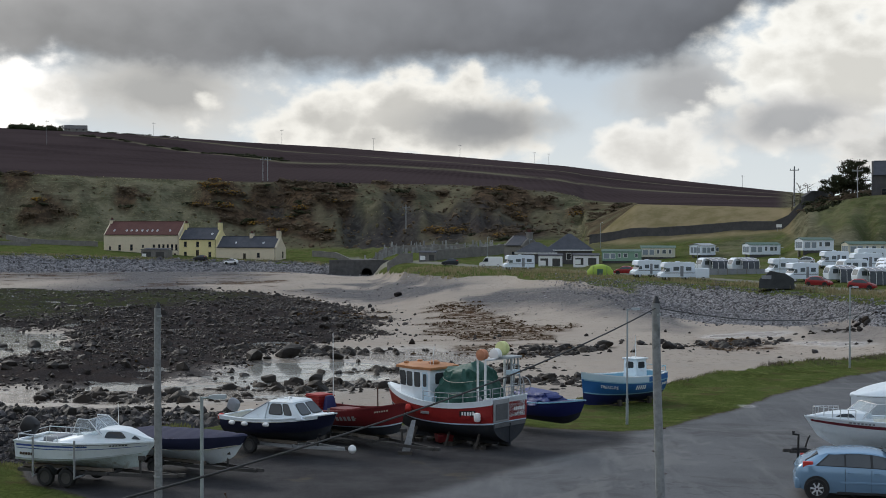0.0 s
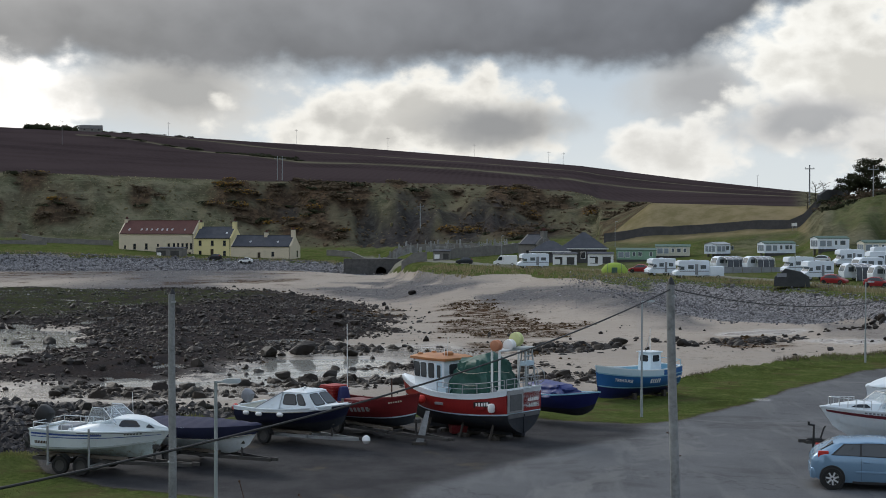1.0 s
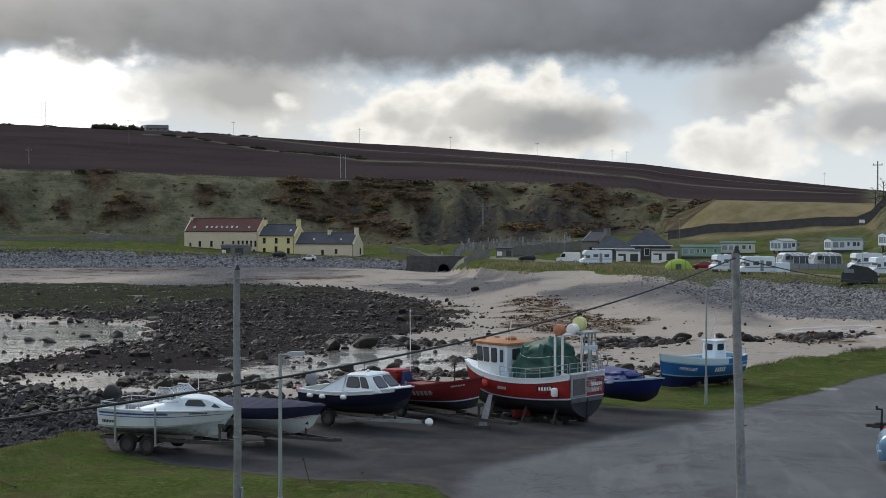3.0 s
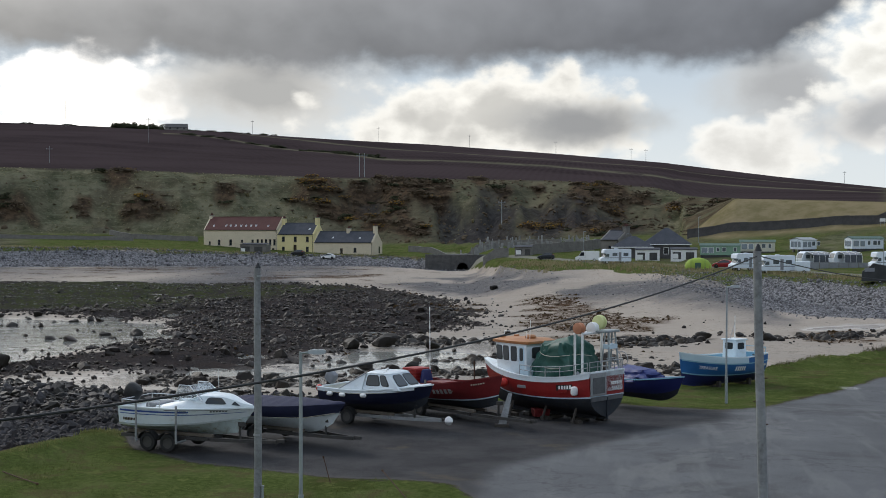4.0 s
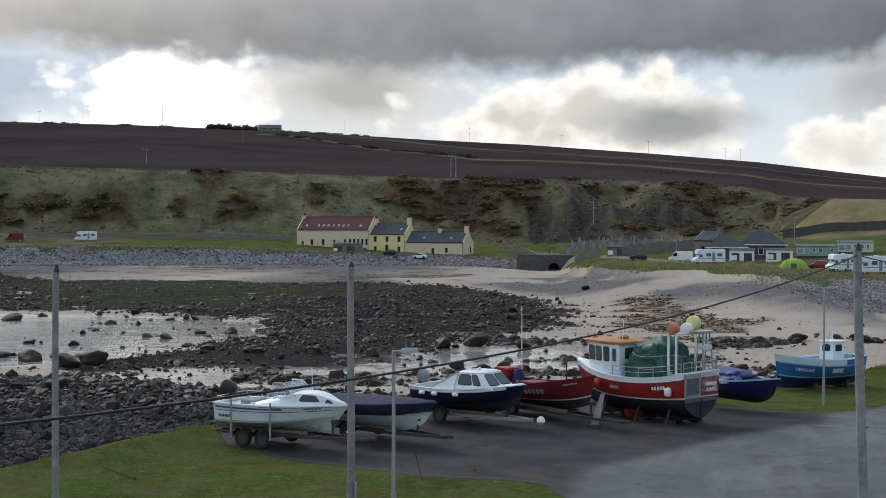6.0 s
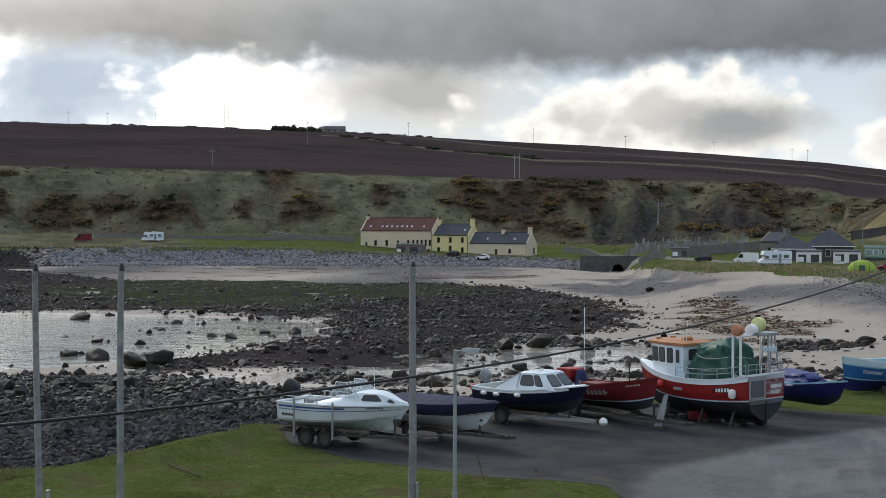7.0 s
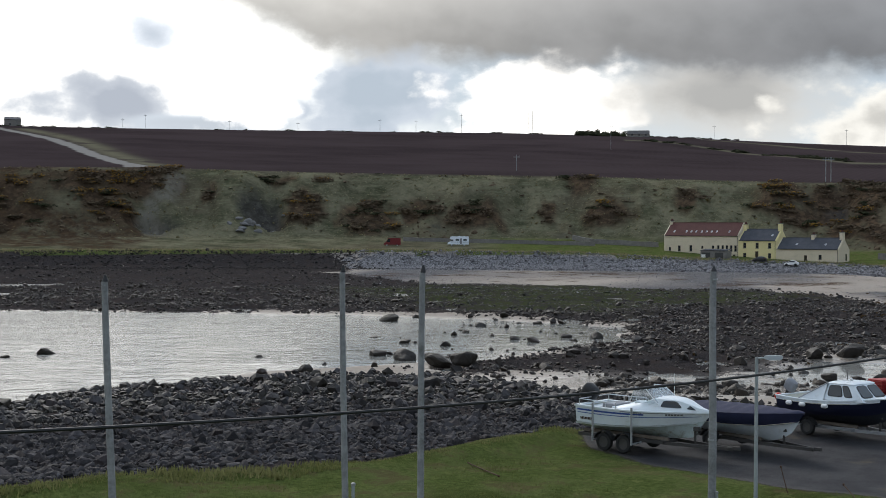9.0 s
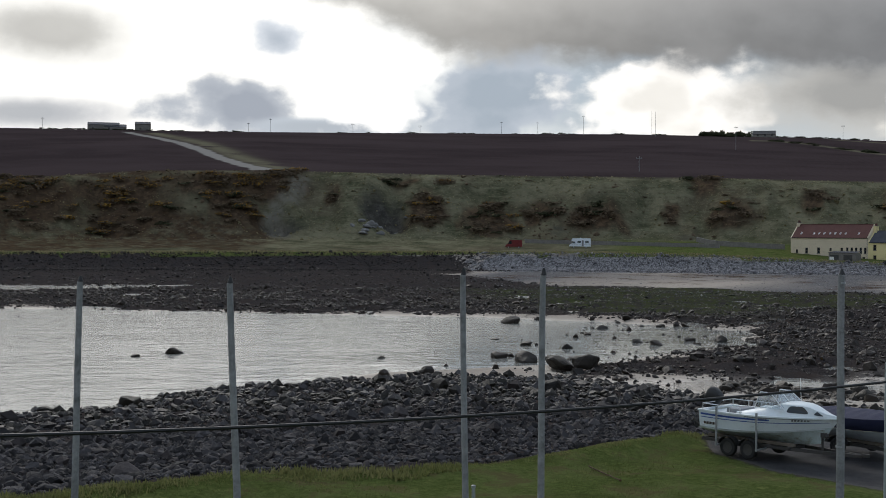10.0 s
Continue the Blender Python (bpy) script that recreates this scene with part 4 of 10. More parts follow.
def water_material():
    m = bpy.data.materials.new("shallow_sea")
    m.use_nodes = True
    n = Nodes(m.node_tree)
    bsdf = m.node_tree.nodes["Principled BSDF"]
    place = n.add("ShaderNodeNewGeometry").outputs["Position"]
    bsdf.inputs["Base Color"].default_value = (0.30, 0.298, 0.275, 1)
    bsdf.inputs["Specular IOR Level"].default_value = 0.5
    shape = n.add("ShaderNodeMapping")
    shape.vector_type = "TEXTURE"
    shape.inputs["Rotation"].default_value = (0, 0, radians(38))
    shape.inputs["Scale"].default_value = (1.4, 1.0, 1.0)
    n.link(place, shape.inputs["Vector"])
    rip = n.math("ADD", n.noise(shape.outputs[0], 0.42, 4.0, 0.6, 1.1), n.math("MULTIPLY", n.noise(shape.outputs[0], 0.10, 3, 0.55, 0.8), 1.5))
    # the pools lie still, the open water ripples
    pos = n.add("ShaderNodeSeparateXYZ")
    n.link(place, pos.inputs[0])
    open_water = n.step(n.math("ADD", pos.outputs[0], n.math("MULTIPLY", n.noise(place, 0.03, 3, 0.5), 30.0)), -40.0, -80.0)
    bump = n.add("ShaderNodeBump")
    n.link(n.math("ADD", n.math("MULTIPLY", open_water, n.math("ADD", 0.03, n.math("MULTIPLY", n.noise(place, 0.045, 4, 0.6), 0.36))), 0.05), bump.inputs["Strength"])
    bump.inputs["Distance"].default_value = 0.6
    n.link(rip, bump.inputs["Height"])
    n.link(bump.outputs[0], bsdf.inputs["Normal"])
    n.link(n.math("ADD", n.math("MULTIPLY", open_water, 0.09), 0.07), bsdf.inputs["Roughness"])
    return m


def build_water():
    bm = bmesh.new()
    grid = bmesh.ops.create_grid(bm, x_segments=60, y_segments=40, size=1)["verts"]
    for v in grid:
        v.co = Vector((-330 + 375 * (v.co.x + 1) / 2, -60 + 400 * (v.co.y + 1) / 2, TIDE + 0.02))
    # keep the sheet out of the land that lies higher on the near side
    gone = [f for f in bm.faces if all(ground_z(v.co.x, v.co.y) > TIDE + 1.2 for v in f.verts)]
    bmesh.ops.delete(bm, geom=gone, context="FACES")
    me = bpy.data.meshes.new("water")
    bm.to_mesh(me)
    me.materials.append(water_material())
    return tagged(new("water", me), "shallow rippled sea and still tidal pools", "water", kind="structure")


water = build_water()

# ---------------- building blocks ----------------
def part(name, bm, material, parent, label="", shade=False):
    me = bpy.data.meshes.new(name)
    bm.normal_update()
    bm.to_mesh(me)
    bm.free()
    me.materials.append(material)
    if shade:
        me.polygons.foreach_set("use_smooth", np.full(len(me.polygons), True))
        me.set_sharp_from_angle(angle=radians(38))
    ob = new(name, me)
    ob.parent = parent
    if label:
        ob["label"] = label
    return ob


def thing(name, label, category, m=None, group=""):
    ob = new(name)
    ob.empty_display_size = 0.3
    if m is not None:
        ob.matrix_basis = m
    return tagged(ob, label, category, group)


def box(bm, x0, x1, y0, y1, z0, z1, bevel=0.0):
    vs = bmesh.ops.create_cube(bm, size=1)["verts"]
    for v in vs:
        v.co = Vector((x0 if v.co.x < 0 else x1, y0 if v.co.y < 0 else y1, z0 if v.co.z < 0 else z1))
    if bevel:
        es = {e for v in vs for e in v.link_edges}
        bmesh.ops.bevel(bm, geom=list(es), offset=bevel, segments=2, affect="EDGES", profile=0.6)
    return bm


def tube(bm, a, b, r0, r1=None, seg=8, cap=True):
    r1 = r0 if r1 is None else r1
    a, b = Vector(a), Vector(b)
    q = (b - a).to_track_quat("Z", "Y")
    rings = []
    for p, r in ((a, r0), (b, r1)):
        rings.append([bm.verts.new(p + q @ Vector((math.cos(k * math.tau / seg) * r, math.sin(k * math.tau / seg) * r, 0))) for k in range(seg)])
    for k in range(seg):
        bm.faces.new((rings[0][k], rings[0][(k + 1) % seg], rings[1][(k + 1) % seg], rings[1][k]))
    if cap:
        bm.faces.new(rings[0][::-1]), bm.faces.new(rings[1])
    return bm


def pipe(bm, points, r, seg=6):
    """A bent tube through the points, in one skin."""
    pts = [Vector(p) for p in points]
    rings = []
    for i, p in enumerate(pts):
        d = (pts[min(i + 1, len(pts) - 1)] - p).normalized() + (p - pts[max(i - 1, 0)]).normalized()
        q = (d if d.length > 1e-6 else Vector((0, 0, 1))).to_track_quat("Z", "Y")
        if rings:
            q = (last @ Vector((0, 0, 1))).rotation_difference(q @ Vector((0, 0, 1))) @ last
        last = q
        rings.append([p + q @ Vector((math.cos(k * math.tau / seg) * r, math.sin(k * math.tau / seg) * r, 0)) for k in range(seg)])
    return loft(bm, rings)


def lathe(bm, profile, seg=20, centre=(0, 0, 0), axis="Y", cap=True):
    """Turns a profile of (radius, along) round an axis."""
    c, rings = Vector(centre), []
    for r, h in profile:
        ring = []
        for k in range(seg):
            a = k * math.tau / seg
            u, w = math.cos(a) * r, math.sin(a) * r
            ring.append(bm.verts.new(c + (Vector((u, h, w)) if axis == "Y" else Vector((u, w, h)) if axis == "Z" else Vector((h, u, w)))))
        rings.append(ring)
    for p, q in zip(rings, rings[1:]):
        for k in range(seg):
            bm.faces.new((p[k], p[(k + 1) % seg], q[(k + 1) % seg], q[k]))
    if cap:
        bm.faces.new(rings[0]), bm.faces.new(rings[-1][::-1])
    bmesh.ops.recalc_face_normals(bm, faces=bm.faces[:])
    return bm


def loft(bm, rings, closed=True, cap=True):
    vs = [[bm.verts.new(p) for p in ring] for ring in rings]
    n = len(vs[0])
    for p, q in zip(vs, vs[1:]):
        for k in range(n if closed else n - 1):
            bm.faces.new((p[k], p[(k + 1) % n], q[(k + 1) % n], q[k]))
    if cap:
        bm.faces.new(vs[0][::-1]), bm.faces.new(vs[-1])
    bmesh.ops.recalc_face_normals(bm, faces=bm.faces[:])
    return bm


def slab(bm, corners, thick):
    """A flat panel with its corners given, of some thickness outwards along its normal."""
    c = [Vector(p) for p in corners]
    nrm = Vector((0, 0, 0))
    for k in range(1, len(c) - 1):
        nrm += (c[k] - c[0]).cross(c[k + 1] - c[0])
    nrm = nrm.normalized() * thick
    return loft(bm, [c, [p + nrm for p in c]])


def rounded(corners, share=0.22, steps=3):
    """The outline of a pane with its corners cut round."""
    c, pts = [Vector(p) for p in corners], []
    for k, p in enumerate(c):
        a, b = p.lerp(c[k - 1], share), p.lerp(c[(k + 1) % len(c)], share)
        for j in range(steps + 1):
            t = j / steps
            pts.append(a.lerp(p, t).lerp(p.lerp(b, t), t))
    return pts


class Frustum:
    """A cabin with a rectangular base and a smaller top; its sides can carry panels."""

    def __init__(self, base, top):
        (ax0, ax1, aw, az), (bx0, bx1, bw, bz) = base, top
        lo = [Vector((ax0, -aw, az)), Vector((ax1, -aw, az)), Vector((ax1, aw, az)), Vector((ax0, aw, az))]
        hi = [Vector((bx0, -bw, bz)), Vector((bx1, -bw, bz)), Vector((bx1, bw, bz)), Vector((bx0, bw, bz))]
        self.lo, self.hi = lo, hi

    def body(self, bevel=0.03):
        bm = loft(bmesh.new(), [self.lo, self.hi])
        if bevel:
            bmesh.ops.bevel(bm, geom=bm.edges[:], offset=bevel, segments=2, affect="EDGES", profile=0.6)
        return bm

    def pane(self, side, u0, u1, v0, v1, out=0.012, bm=None, skew=0.0):
        """side 0 right, 1 front, 2 left, 3 back; u along the side as seen from outside, v up."""
        a, b = self.lo[side], self.lo[(side + 1) % 4]
        c, d = self.hi[(side + 1) % 4], self.hi[side]

        def at(u, v):
            return (a.lerp(b, u)).lerp(d.lerp(c, u), v)

        pts = [at(u0, v0), at(u1, v0), at(u1 + skew, v1), at(u0 + skew, v1)]
        return slab(bm or bmesh.new(), rounded(pts), out)


def heading(stern, bow):
    return math.degrees(math.atan2(bow[1] - stern[1], bow[0] - stern[0]))


# ---------------- boats ----------------
class Hull:
    """A boat's hull: x from the transom to the stem, y to port, z up from the keel."""

    def __init__(self, length, beam, stern, mid, bow, keel_rise=0.45, transom=0.85, rake=0.35, entry=2.3, full=3.2, fine=1.15, fullest=0.42):
        self.L, self.B, self.z = length, beam, (stern, mid, bow)
        self.rise, self.transom, self.rake, self.entry, self.full, self.fine, self.fullest = keel_rise, transom, rake, entry, full, fine, fullest

    def half(self, s):
        f = self.fullest
        if s < f:
            return self.B / 2 * (self.transom + (1 - self.transom) * math.sin(math.pi / 2 * s / f))
        return self.B / 2 * max(0.012, 1 - ((s - f) / (1 - f)) ** self.entry)

    def sheer(self, s):
        a, m, b = self.z
        return a * (1 - s) * (1 - 2 * s) + m * 4 * s * (1 - s) + b * s * (2 * s - 1)

    def keel(self, s):
        return self.rise * max(0.0, (s - 0.68) / 0.32) ** 2.4

    def at(self, s, v, side=1, out=0.0):
        w = max(0.0, (s - 0.35) / 0.65)
        q = self.full + (self.fine - self.full) * w
        y = self.half(s) * (1 - (1 - v) ** q) + out
        k = self.keel(s)
        return Vector((s * self.L + self.rake * v * max(0, s) ** 5, side * y, k + (self.sheer(s) - k) * v))

    def band(self, v0, v1, out=0.0, s0=0.0, s1=1.0, n=26, m=5, closed_stern=True):
        bm = bmesh.new()
        for side in (1, -1):
            rows = [[bm.verts.new(self.at(s0 + (s1 - s0) * i / n, v0 + (v1 - v0) * j / m, side, out)) for j in range(m + 1)] for i in range(n + 1)]
            for p, q in zip(rows, rows[1:]):
                for j in range(m):
                    bm.faces.new((p[j], q[j], q[j + 1], p[j + 1]) if side < 0 else (p[j + 1], q[j + 1], q[j], p[j]))
        if closed_stern and s0 == 0:
            left = [self.at(0, v0 + (v1 - v0) * j / m, 1, out) for j in range(m + 1)]
            right = [self.at(0, v0 + (v1 - v0) * j / m, -1, out) for j in range(m + 1)]
            for j in range(m):
                bm.faces.new([bm.verts.new(p) for p in (right[j], right[j + 1], left[j + 1], left[j])])
        bmesh.ops.remove_doubles(bm, verts=bm.verts[:], dist=0.0005)
        bmesh.ops.recalc_face_normals(bm, faces=bm.faces[:])
        return bm

    def rail(self, width=0.07, height=0.05, out=0.02, s0=0.0, s1=1.0, n=26):
        """The gunwale: a strip of square section round the sheer, closed over the transom."""
        bm = bmesh.new()
        for side in (1, -1):
            rings = []
            for i in range(n + 1):
                p = self.at(s0 + (s1 - s0) * i / n, 1.0, side)
                o, w = Vector((0, side * out, 0)), Vector((0, -side * min(width, abs(p.y)), 0))
                rings.append([p + o, p + o + Vector((0, 0, height)), p + w + Vector((0, 0, height)), p + w])
            loft(bm, rings)
        if s0 == 0:
            y, z = self.half(0) + out, self.sheer(0)
            box(bm, -0.02, width, -y, y, z, z + height)
        return bm

    def deck(self, drop=0.03, s0=0.0, s1=1.0, n=24, inset=0.97, crown=0.05):
        bm = bmesh.new()
        rows = []
        for i in range(n + 1):
            p = self.at(s0 + (s1 - s0) * i / n, 1.0, 1)
            rows.append([bm.verts.new((p.x, p.y * inset * k, p.z - drop + crown * (1 - k * k))) for k in (-1, -0.5, 0, 0.5, 1)])
        for p, q in zip(rows, rows[1:]):
            for j in range(4):
                bm.faces.new((p[j], q[j], q[j + 1], p[j + 1]))
        return bm

    def inner(self, floor=0.35, thick=0.05, s0=0.0, s1=0.97, n=24):
        """The inside of an open boat: its lining and sole."""
        bm = bmesh.new()
        rows = []
        for i in range(n + 1):
            s = s0 + (s1 - s0) * i / n
            top, zf = self.at(s, 1.0, 1), max(floor, self.keel(s) + 0.06)
            v = (zf - self.keel(s)) / max(0.05, self.sheer(s) - self.keel(s))
            low = self.at(s, min(v, 0.95), 1)
            a, b = max(0.004, top.y - thick), max(0.003, low.y - thick)
            rows.append([bm.verts.new(p) for p in ((top.x, -a, top.z), (low.x, -b, zf), (low.x, b, zf), (top.x, a, top.z))])
        for p, q in zip(rows, rows[1:]):
            for j in range(3):
                bm.faces.new((p[j], q[j], q[j + 1], p[j + 1]))
        bm.faces.new(rows[0])
        return bm


class ChineHull(Hull):
    """A planing hull with a hard chine and a raked stem."""

    def at(self, s, v, side=1, out=0.0):
        k, top, h = self.keel(s), self.sheer(s), self.half(s)
        frac = 0.30 + 0.34 * max(0.0, s) ** 2.2
        wide = 0.90 - 0.22 * max(0.0, s) ** 2
        knee, low = 0.45, k + (top - k) * frac
        if v < knee:
            y, z = h * wide * v / knee, k + (low - k) * (v / knee) ** 1.15
        else:
            f = (v - knee) / (1 - knee)
            y, z = h * (wide + (1 - wide) * f ** 0.8), low + (top - low) * f
        return Vector((s * self.L + self.rake * (z / top) ** 1.3 * max(0, s) ** 4, side * (y + out), z))


def bars(parent, name, hull, s0, s1, v0, v1, side, count, material, out=0.012, fill=0.62, label=""):
    """Unreadable lettering on a hull: a row of short bars."""
    bm = bmesh.new()
    for k in range(count):
        a = s0 + (s1 - s0) * k / count
        b = a + (s1 - s0) / count * fill
        p = [hull.at(s, v, side, out) for s, v in ((a, v0), (b, v0), (b, v1), (a, v1))]
        slab(bm, p if side < 0 else p[::-1], 0.006)
    return tagged(part(name, bm, material, parent, label), kind="stuff")


def lettering(parent, text, material, m, size):
    """Raised letters in the built-in font as a mesh."""
    curve = bpy.data.curves.new("letters", "FONT")
    curve.body, curve.size, curve.extrude = text, size, 0.004
    curve.align_x, curve.align_y = "CENTER", "CENTER"
    tmp = bpy.data.objects.new("letters", curve)
    scene.collection.objects.link(tmp)
    me = bpy.data.meshes.new_from_object(tmp.evaluated_get(bpy.context.evaluated_depsgraph_get()))
    bpy.data.objects.remove(tmp)
    me.materials.clear()
    me.materials.append(material)
    ob = new("lettering", me)
    ob.parent, ob.matrix_basis = parent, m
    return ob


def outboard(parent, x, z, tilt=25, cowl=None, scale=1.0):
    holder = part("outboard_motor", box(bmesh.new(), -0.12, 0.02, -0.12, 0.12, -0.25, 0.05, 0.02), M["black"], parent, "outboard motor tilted up on the transom")
    holder.matrix_basis = pose(x, 0, z, 0, tilt, 0) @ Matrix.Scale(scale, 4)
    rings = []
    for h, lx, ly in ((0.05, 0.20, 0.14), (0.12, 0.27, 0.19), (0.38, 0.29, 0.20), (0.52, 0.25, 0.17), (0.58, 0.14, 0.10)):
        rings.append([Vector((-0.22 + lx * math.copysign(abs(math.cos(a)) ** 0.6, math.cos(a)), ly * math.copysign(abs(math.sin(a)) ** 0.6, math.sin(a)), h))
                      for a in (k * math.tau / 16 for k in range(16))])
    part("cowl", loft(bmesh.new(), rings), cowl or M["black"], holder, "", True)
    bm = bmesh.new()
    box(bm, -0.30, -0.14, -0.05, 0.05, -0.75, 0.06, 0.02)
    box(bm, -0.42, -0.10, -0.10, 0.10, -0.56, -0.53, 0.01)
    box(bm, -0.34, -0.18, -0.015, 0.015, -0.98, -0.72)
    part("leg", bm, M["black"], holder)
    bm = lathe(bmesh.new(), [(0.02, -0.50), (0.06, -0.45), (0.06, -0.15), (0.02, -0.08)], 10, (0, 0, -0.78), "X")
    for k in range(3):
        a = k * math.tau / 3
        slab(bm, [(-0.44, 0.03 * math.cos(a), -0.78 + 0.03 * math.sin(a)), (-0.48, 0.15 * math.cos(a - 0.4), -0.78 + 0.15 * math.sin(a - 0.4)),
                  (-0.42, 0.15 * math.cos(a + 0.4), -0.78 + 0.15 * math.sin(a + 0.4))], 0.01)
    part("propeller", bm, M["dark_steel"], holder)
    return holder


def road_wheel(name, parent, x, y, z, r=0.28, w=0.18, rim=None, side=1, spokes=5):
    t = part(name, lathe(bmesh.new(), [(r * 0.62, -w / 2), (r * 0.92, -w / 2), (r, -w * 0.32), (r, w * 0.32), (r * 0.92, w / 2), (r * 0.62, w / 2), (r * 0.60, 0.0), (r * 0.62, -w / 2)], 22 if r > 0.3 else 16, cap=False), M["rubber"], parent, "", True)
    t.matrix_basis = pose(x, y, z)
    part("rim", lathe(bmesh.new(), [(0.02, -w * 0.3), (r * 0.6, -w * 0.36), (r * 0.64, -w * 0.46), (r * 0.64, w * 0.46), (r * 0.6, w * 0.36), (0.02, w * 0.30)], 22), rim or M["dark_steel"], t, "", True)
    if spokes:
        bm = bmesh.new()
        for k in range(spokes):
            a = k * math.tau / spokes + 0.3
            d, e = Vector((math.cos(a), 0, math.sin(a))), Vector((-math.sin(a), 0, math.cos(a))) * r * 0.085
            yy = side * w * 0.38
            c = [d * r * 0.1 + e, d * r * 0.62 + e * 0.8, d * r * 0.62 - e * 0.8, d * r * 0.1 - e]
            loft(bm, [[p + Vector((0, yy, 0)) for p in c], [p + Vector((0, yy + side * w * 0.1, 0)) for p in c]])
        part("spokes", bm, M["alloy"], t)
    return t


def boat_trailer(label, m, length, width=1.6, axles=(0.9,), rise=0.42, beam=None, posts=(), jockey=True, bunks=True, ball=False, wheel_r=0.28):
    """Twin-beam boat trailer: x from the tail to the coupling."""
    steel = beam or M["galv"]
    t = thing("boat_trailer", label, "boat trailer", m, "boat trailers on the slip")
    h, w = rise, width / 2
    for side in (1, -1):
        bm = bmesh.new()
        loft(bm, [[Vector((0, side * w * 0.62 - 0.03, h - 0.05)), Vector((0, side * w * 0.62 + 0.03, h - 0.05)), Vector((0, side * w * 0.62 + 0.03, h + 0.05)), Vector((0, side * w * 0.62 - 0.03, h + 0.05))],
                  [Vector((length * 0.62, side * w * 0.5 - 0.03, h - 0.05)), Vector((length * 0.62, side * w * 0.5 + 0.03, h - 0.05)), Vector((length * 0.62, side * w * 0.5 + 0.03, h + 0.05)), Vector((length * 0.62, side * w * 0.5 - 0.03, h + 0.05))],
                  [Vector((length - 0.1, side * 0.05 - 0.03, h - 0.05)), Vector((length - 0.1, side * 0.05 + 0.03, h - 0.05)), Vector((length - 0.1, side * 0.05 + 0.03, h + 0.05)), Vector((length - 0.1, side * 0.05 - 0.03, h + 0.05))]])
        part("frame_beam", bm, steel, t)
        for k, ax in enumerate(axles):
            part("mudguard", slab_arch(ax, side * (w + 0.02), wheel_r + 0.05, 0.22, wheel_r), M["black"], t)
            road_wheel("wheel", t, ax, side * (w + 0.02), wheel_r, wheel_r, 0.17, M["dark_steel"], side, 0)
        if bunks:
            part("bunk", box(bmesh.new(), 0.1, length * 0.6, side * w * 0.36 - 0.05, side * w * 0.36 + 0.05, h + 0.06, h + 0.16, 0.01), M["timber"], t)
        for px, ph in posts:
            bm = tube(bmesh.new(), (px, side * (w + 0.22), h - 0.1), (px, side * (w + 0.22), h + ph), 0.035)
            tube(bm, (px, side * w * 0.6, h - 0.06), (px, side * (w + 0.22), h - 0.06), 0.03)
            part("guide_post", bm, M["galv"], t)
    for cx in (0.06, length * 0.3, length * 0.58):
        part("crossbar", box(bmesh.new(), cx - 0.03, cx + 0.03, -w * 0.62, w * 0.62, h - 0.04, h + 0.06), steel, t)
    for ax in axles:
        part("axle", tube(bmesh.new(), (ax, -w, wheel_r), (ax, w, wheel_r), 0.04), M["dark_steel"], t)
    part("coupling", box(bmesh.new(), length - 0.12, length + 0.14, -0.05, 0.05, h - 0.02, h + 0.09, 0.02), M["dark_steel"], t)
    bm = tube(bmesh.new(), (length * 0.74, 0, h), (length * 0.74, 0, h + 0.55), 0.04)
    box(bm, length * 0.74 - 0.02, length * 0.74 + 0.16, -0.10, 0.10, h + 0.42, h + 0.56, 0.02)
    part("winch_post", bm, M["dark_steel"], t)
    if jockey:
        bm = tube(bmesh.new(), (length - 0.28, 0.10, 0.14), (length - 0.28, 0.10, h + 0.42), 0.027)
        tube(bm, (length - 0.28, 0.10, h + 0.42), (length - 0.16, 0.10, h + 0.42), 0.015)
        j = part("jockey_stand", bm, M["galv"], t)
        road_wheel("jockey_wheel", j, length - 0.28, 0.10, 0.11, 0.11, 0.06, M["galv"], 1, 0)
    if ball:
        part("buoy", lathe(bmesh.new(), [(0.02, -0.16), (0.09, -0.13), (0.15, -0.03), (0.13, 0.07), (0.05, 0.14)], 14, (length + 0.16, 0, h + 0.02), "Z"), M["white_paint"], t, "white buoy tied to the drawbar", True)
    return t


def slab_arch(x, y, r, w, z):
    bm = bmesh.new()
    a = [math.pi * (0.08 + 0.84 * k / 8) for k in range(9)]
    rings = []
    for q in a:
        c, s = math.cos(q), math.sin(q)
        rings.append([Vector((x + c * r, y - w / 2, z + s * r)), Vector((x + c * r, y + w / 2, z + s * r)), Vector((x + c * (r + 0.015), y + w / 2, z + s * (r + 0.015))), Vector((x + c * (r + 0.015), y - w / 2, z + s * (r + 0.015)))])
    return loft(bm, rings)


def railing(parent, points, height, r=0.014, material=None, name="guard_rail", mid=False):
    """Stanchions with a top rail along the points."""
    material = material or M["steel"]
    tops = [Vector(p) + Vector((0, 0, height)) for p in points]
    rail = part(name, pipe(bmesh.new(), tops, r), material, parent, "", True)
    for p, q in zip(points, tops):
        part("stanchion", tube(bmesh.new(), p, q, r), material, rail)
    if mid:
        part("mid_rail", pipe(bmesh.new(), [Vector(p) + Vector((0, 0, height * 0.5)) for p in points], r * 0.8), material, rail)
    return rail


def fender(parent, p, r=0.09, h=0.36, material=None, lay=False):
    prof = [(0.02, -h / 2), (r * 0.8, -h * 0.42), (r, -h * 0.25), (r, h * 0.25), (r * 0.8, h * 0.42), (0.02, h / 2)]
    return part("fender", lathe(bmesh.new(), prof, 12, p, "X" if lay else "Z"), material or M["white_paint"], parent, "white inflatable fender", True)


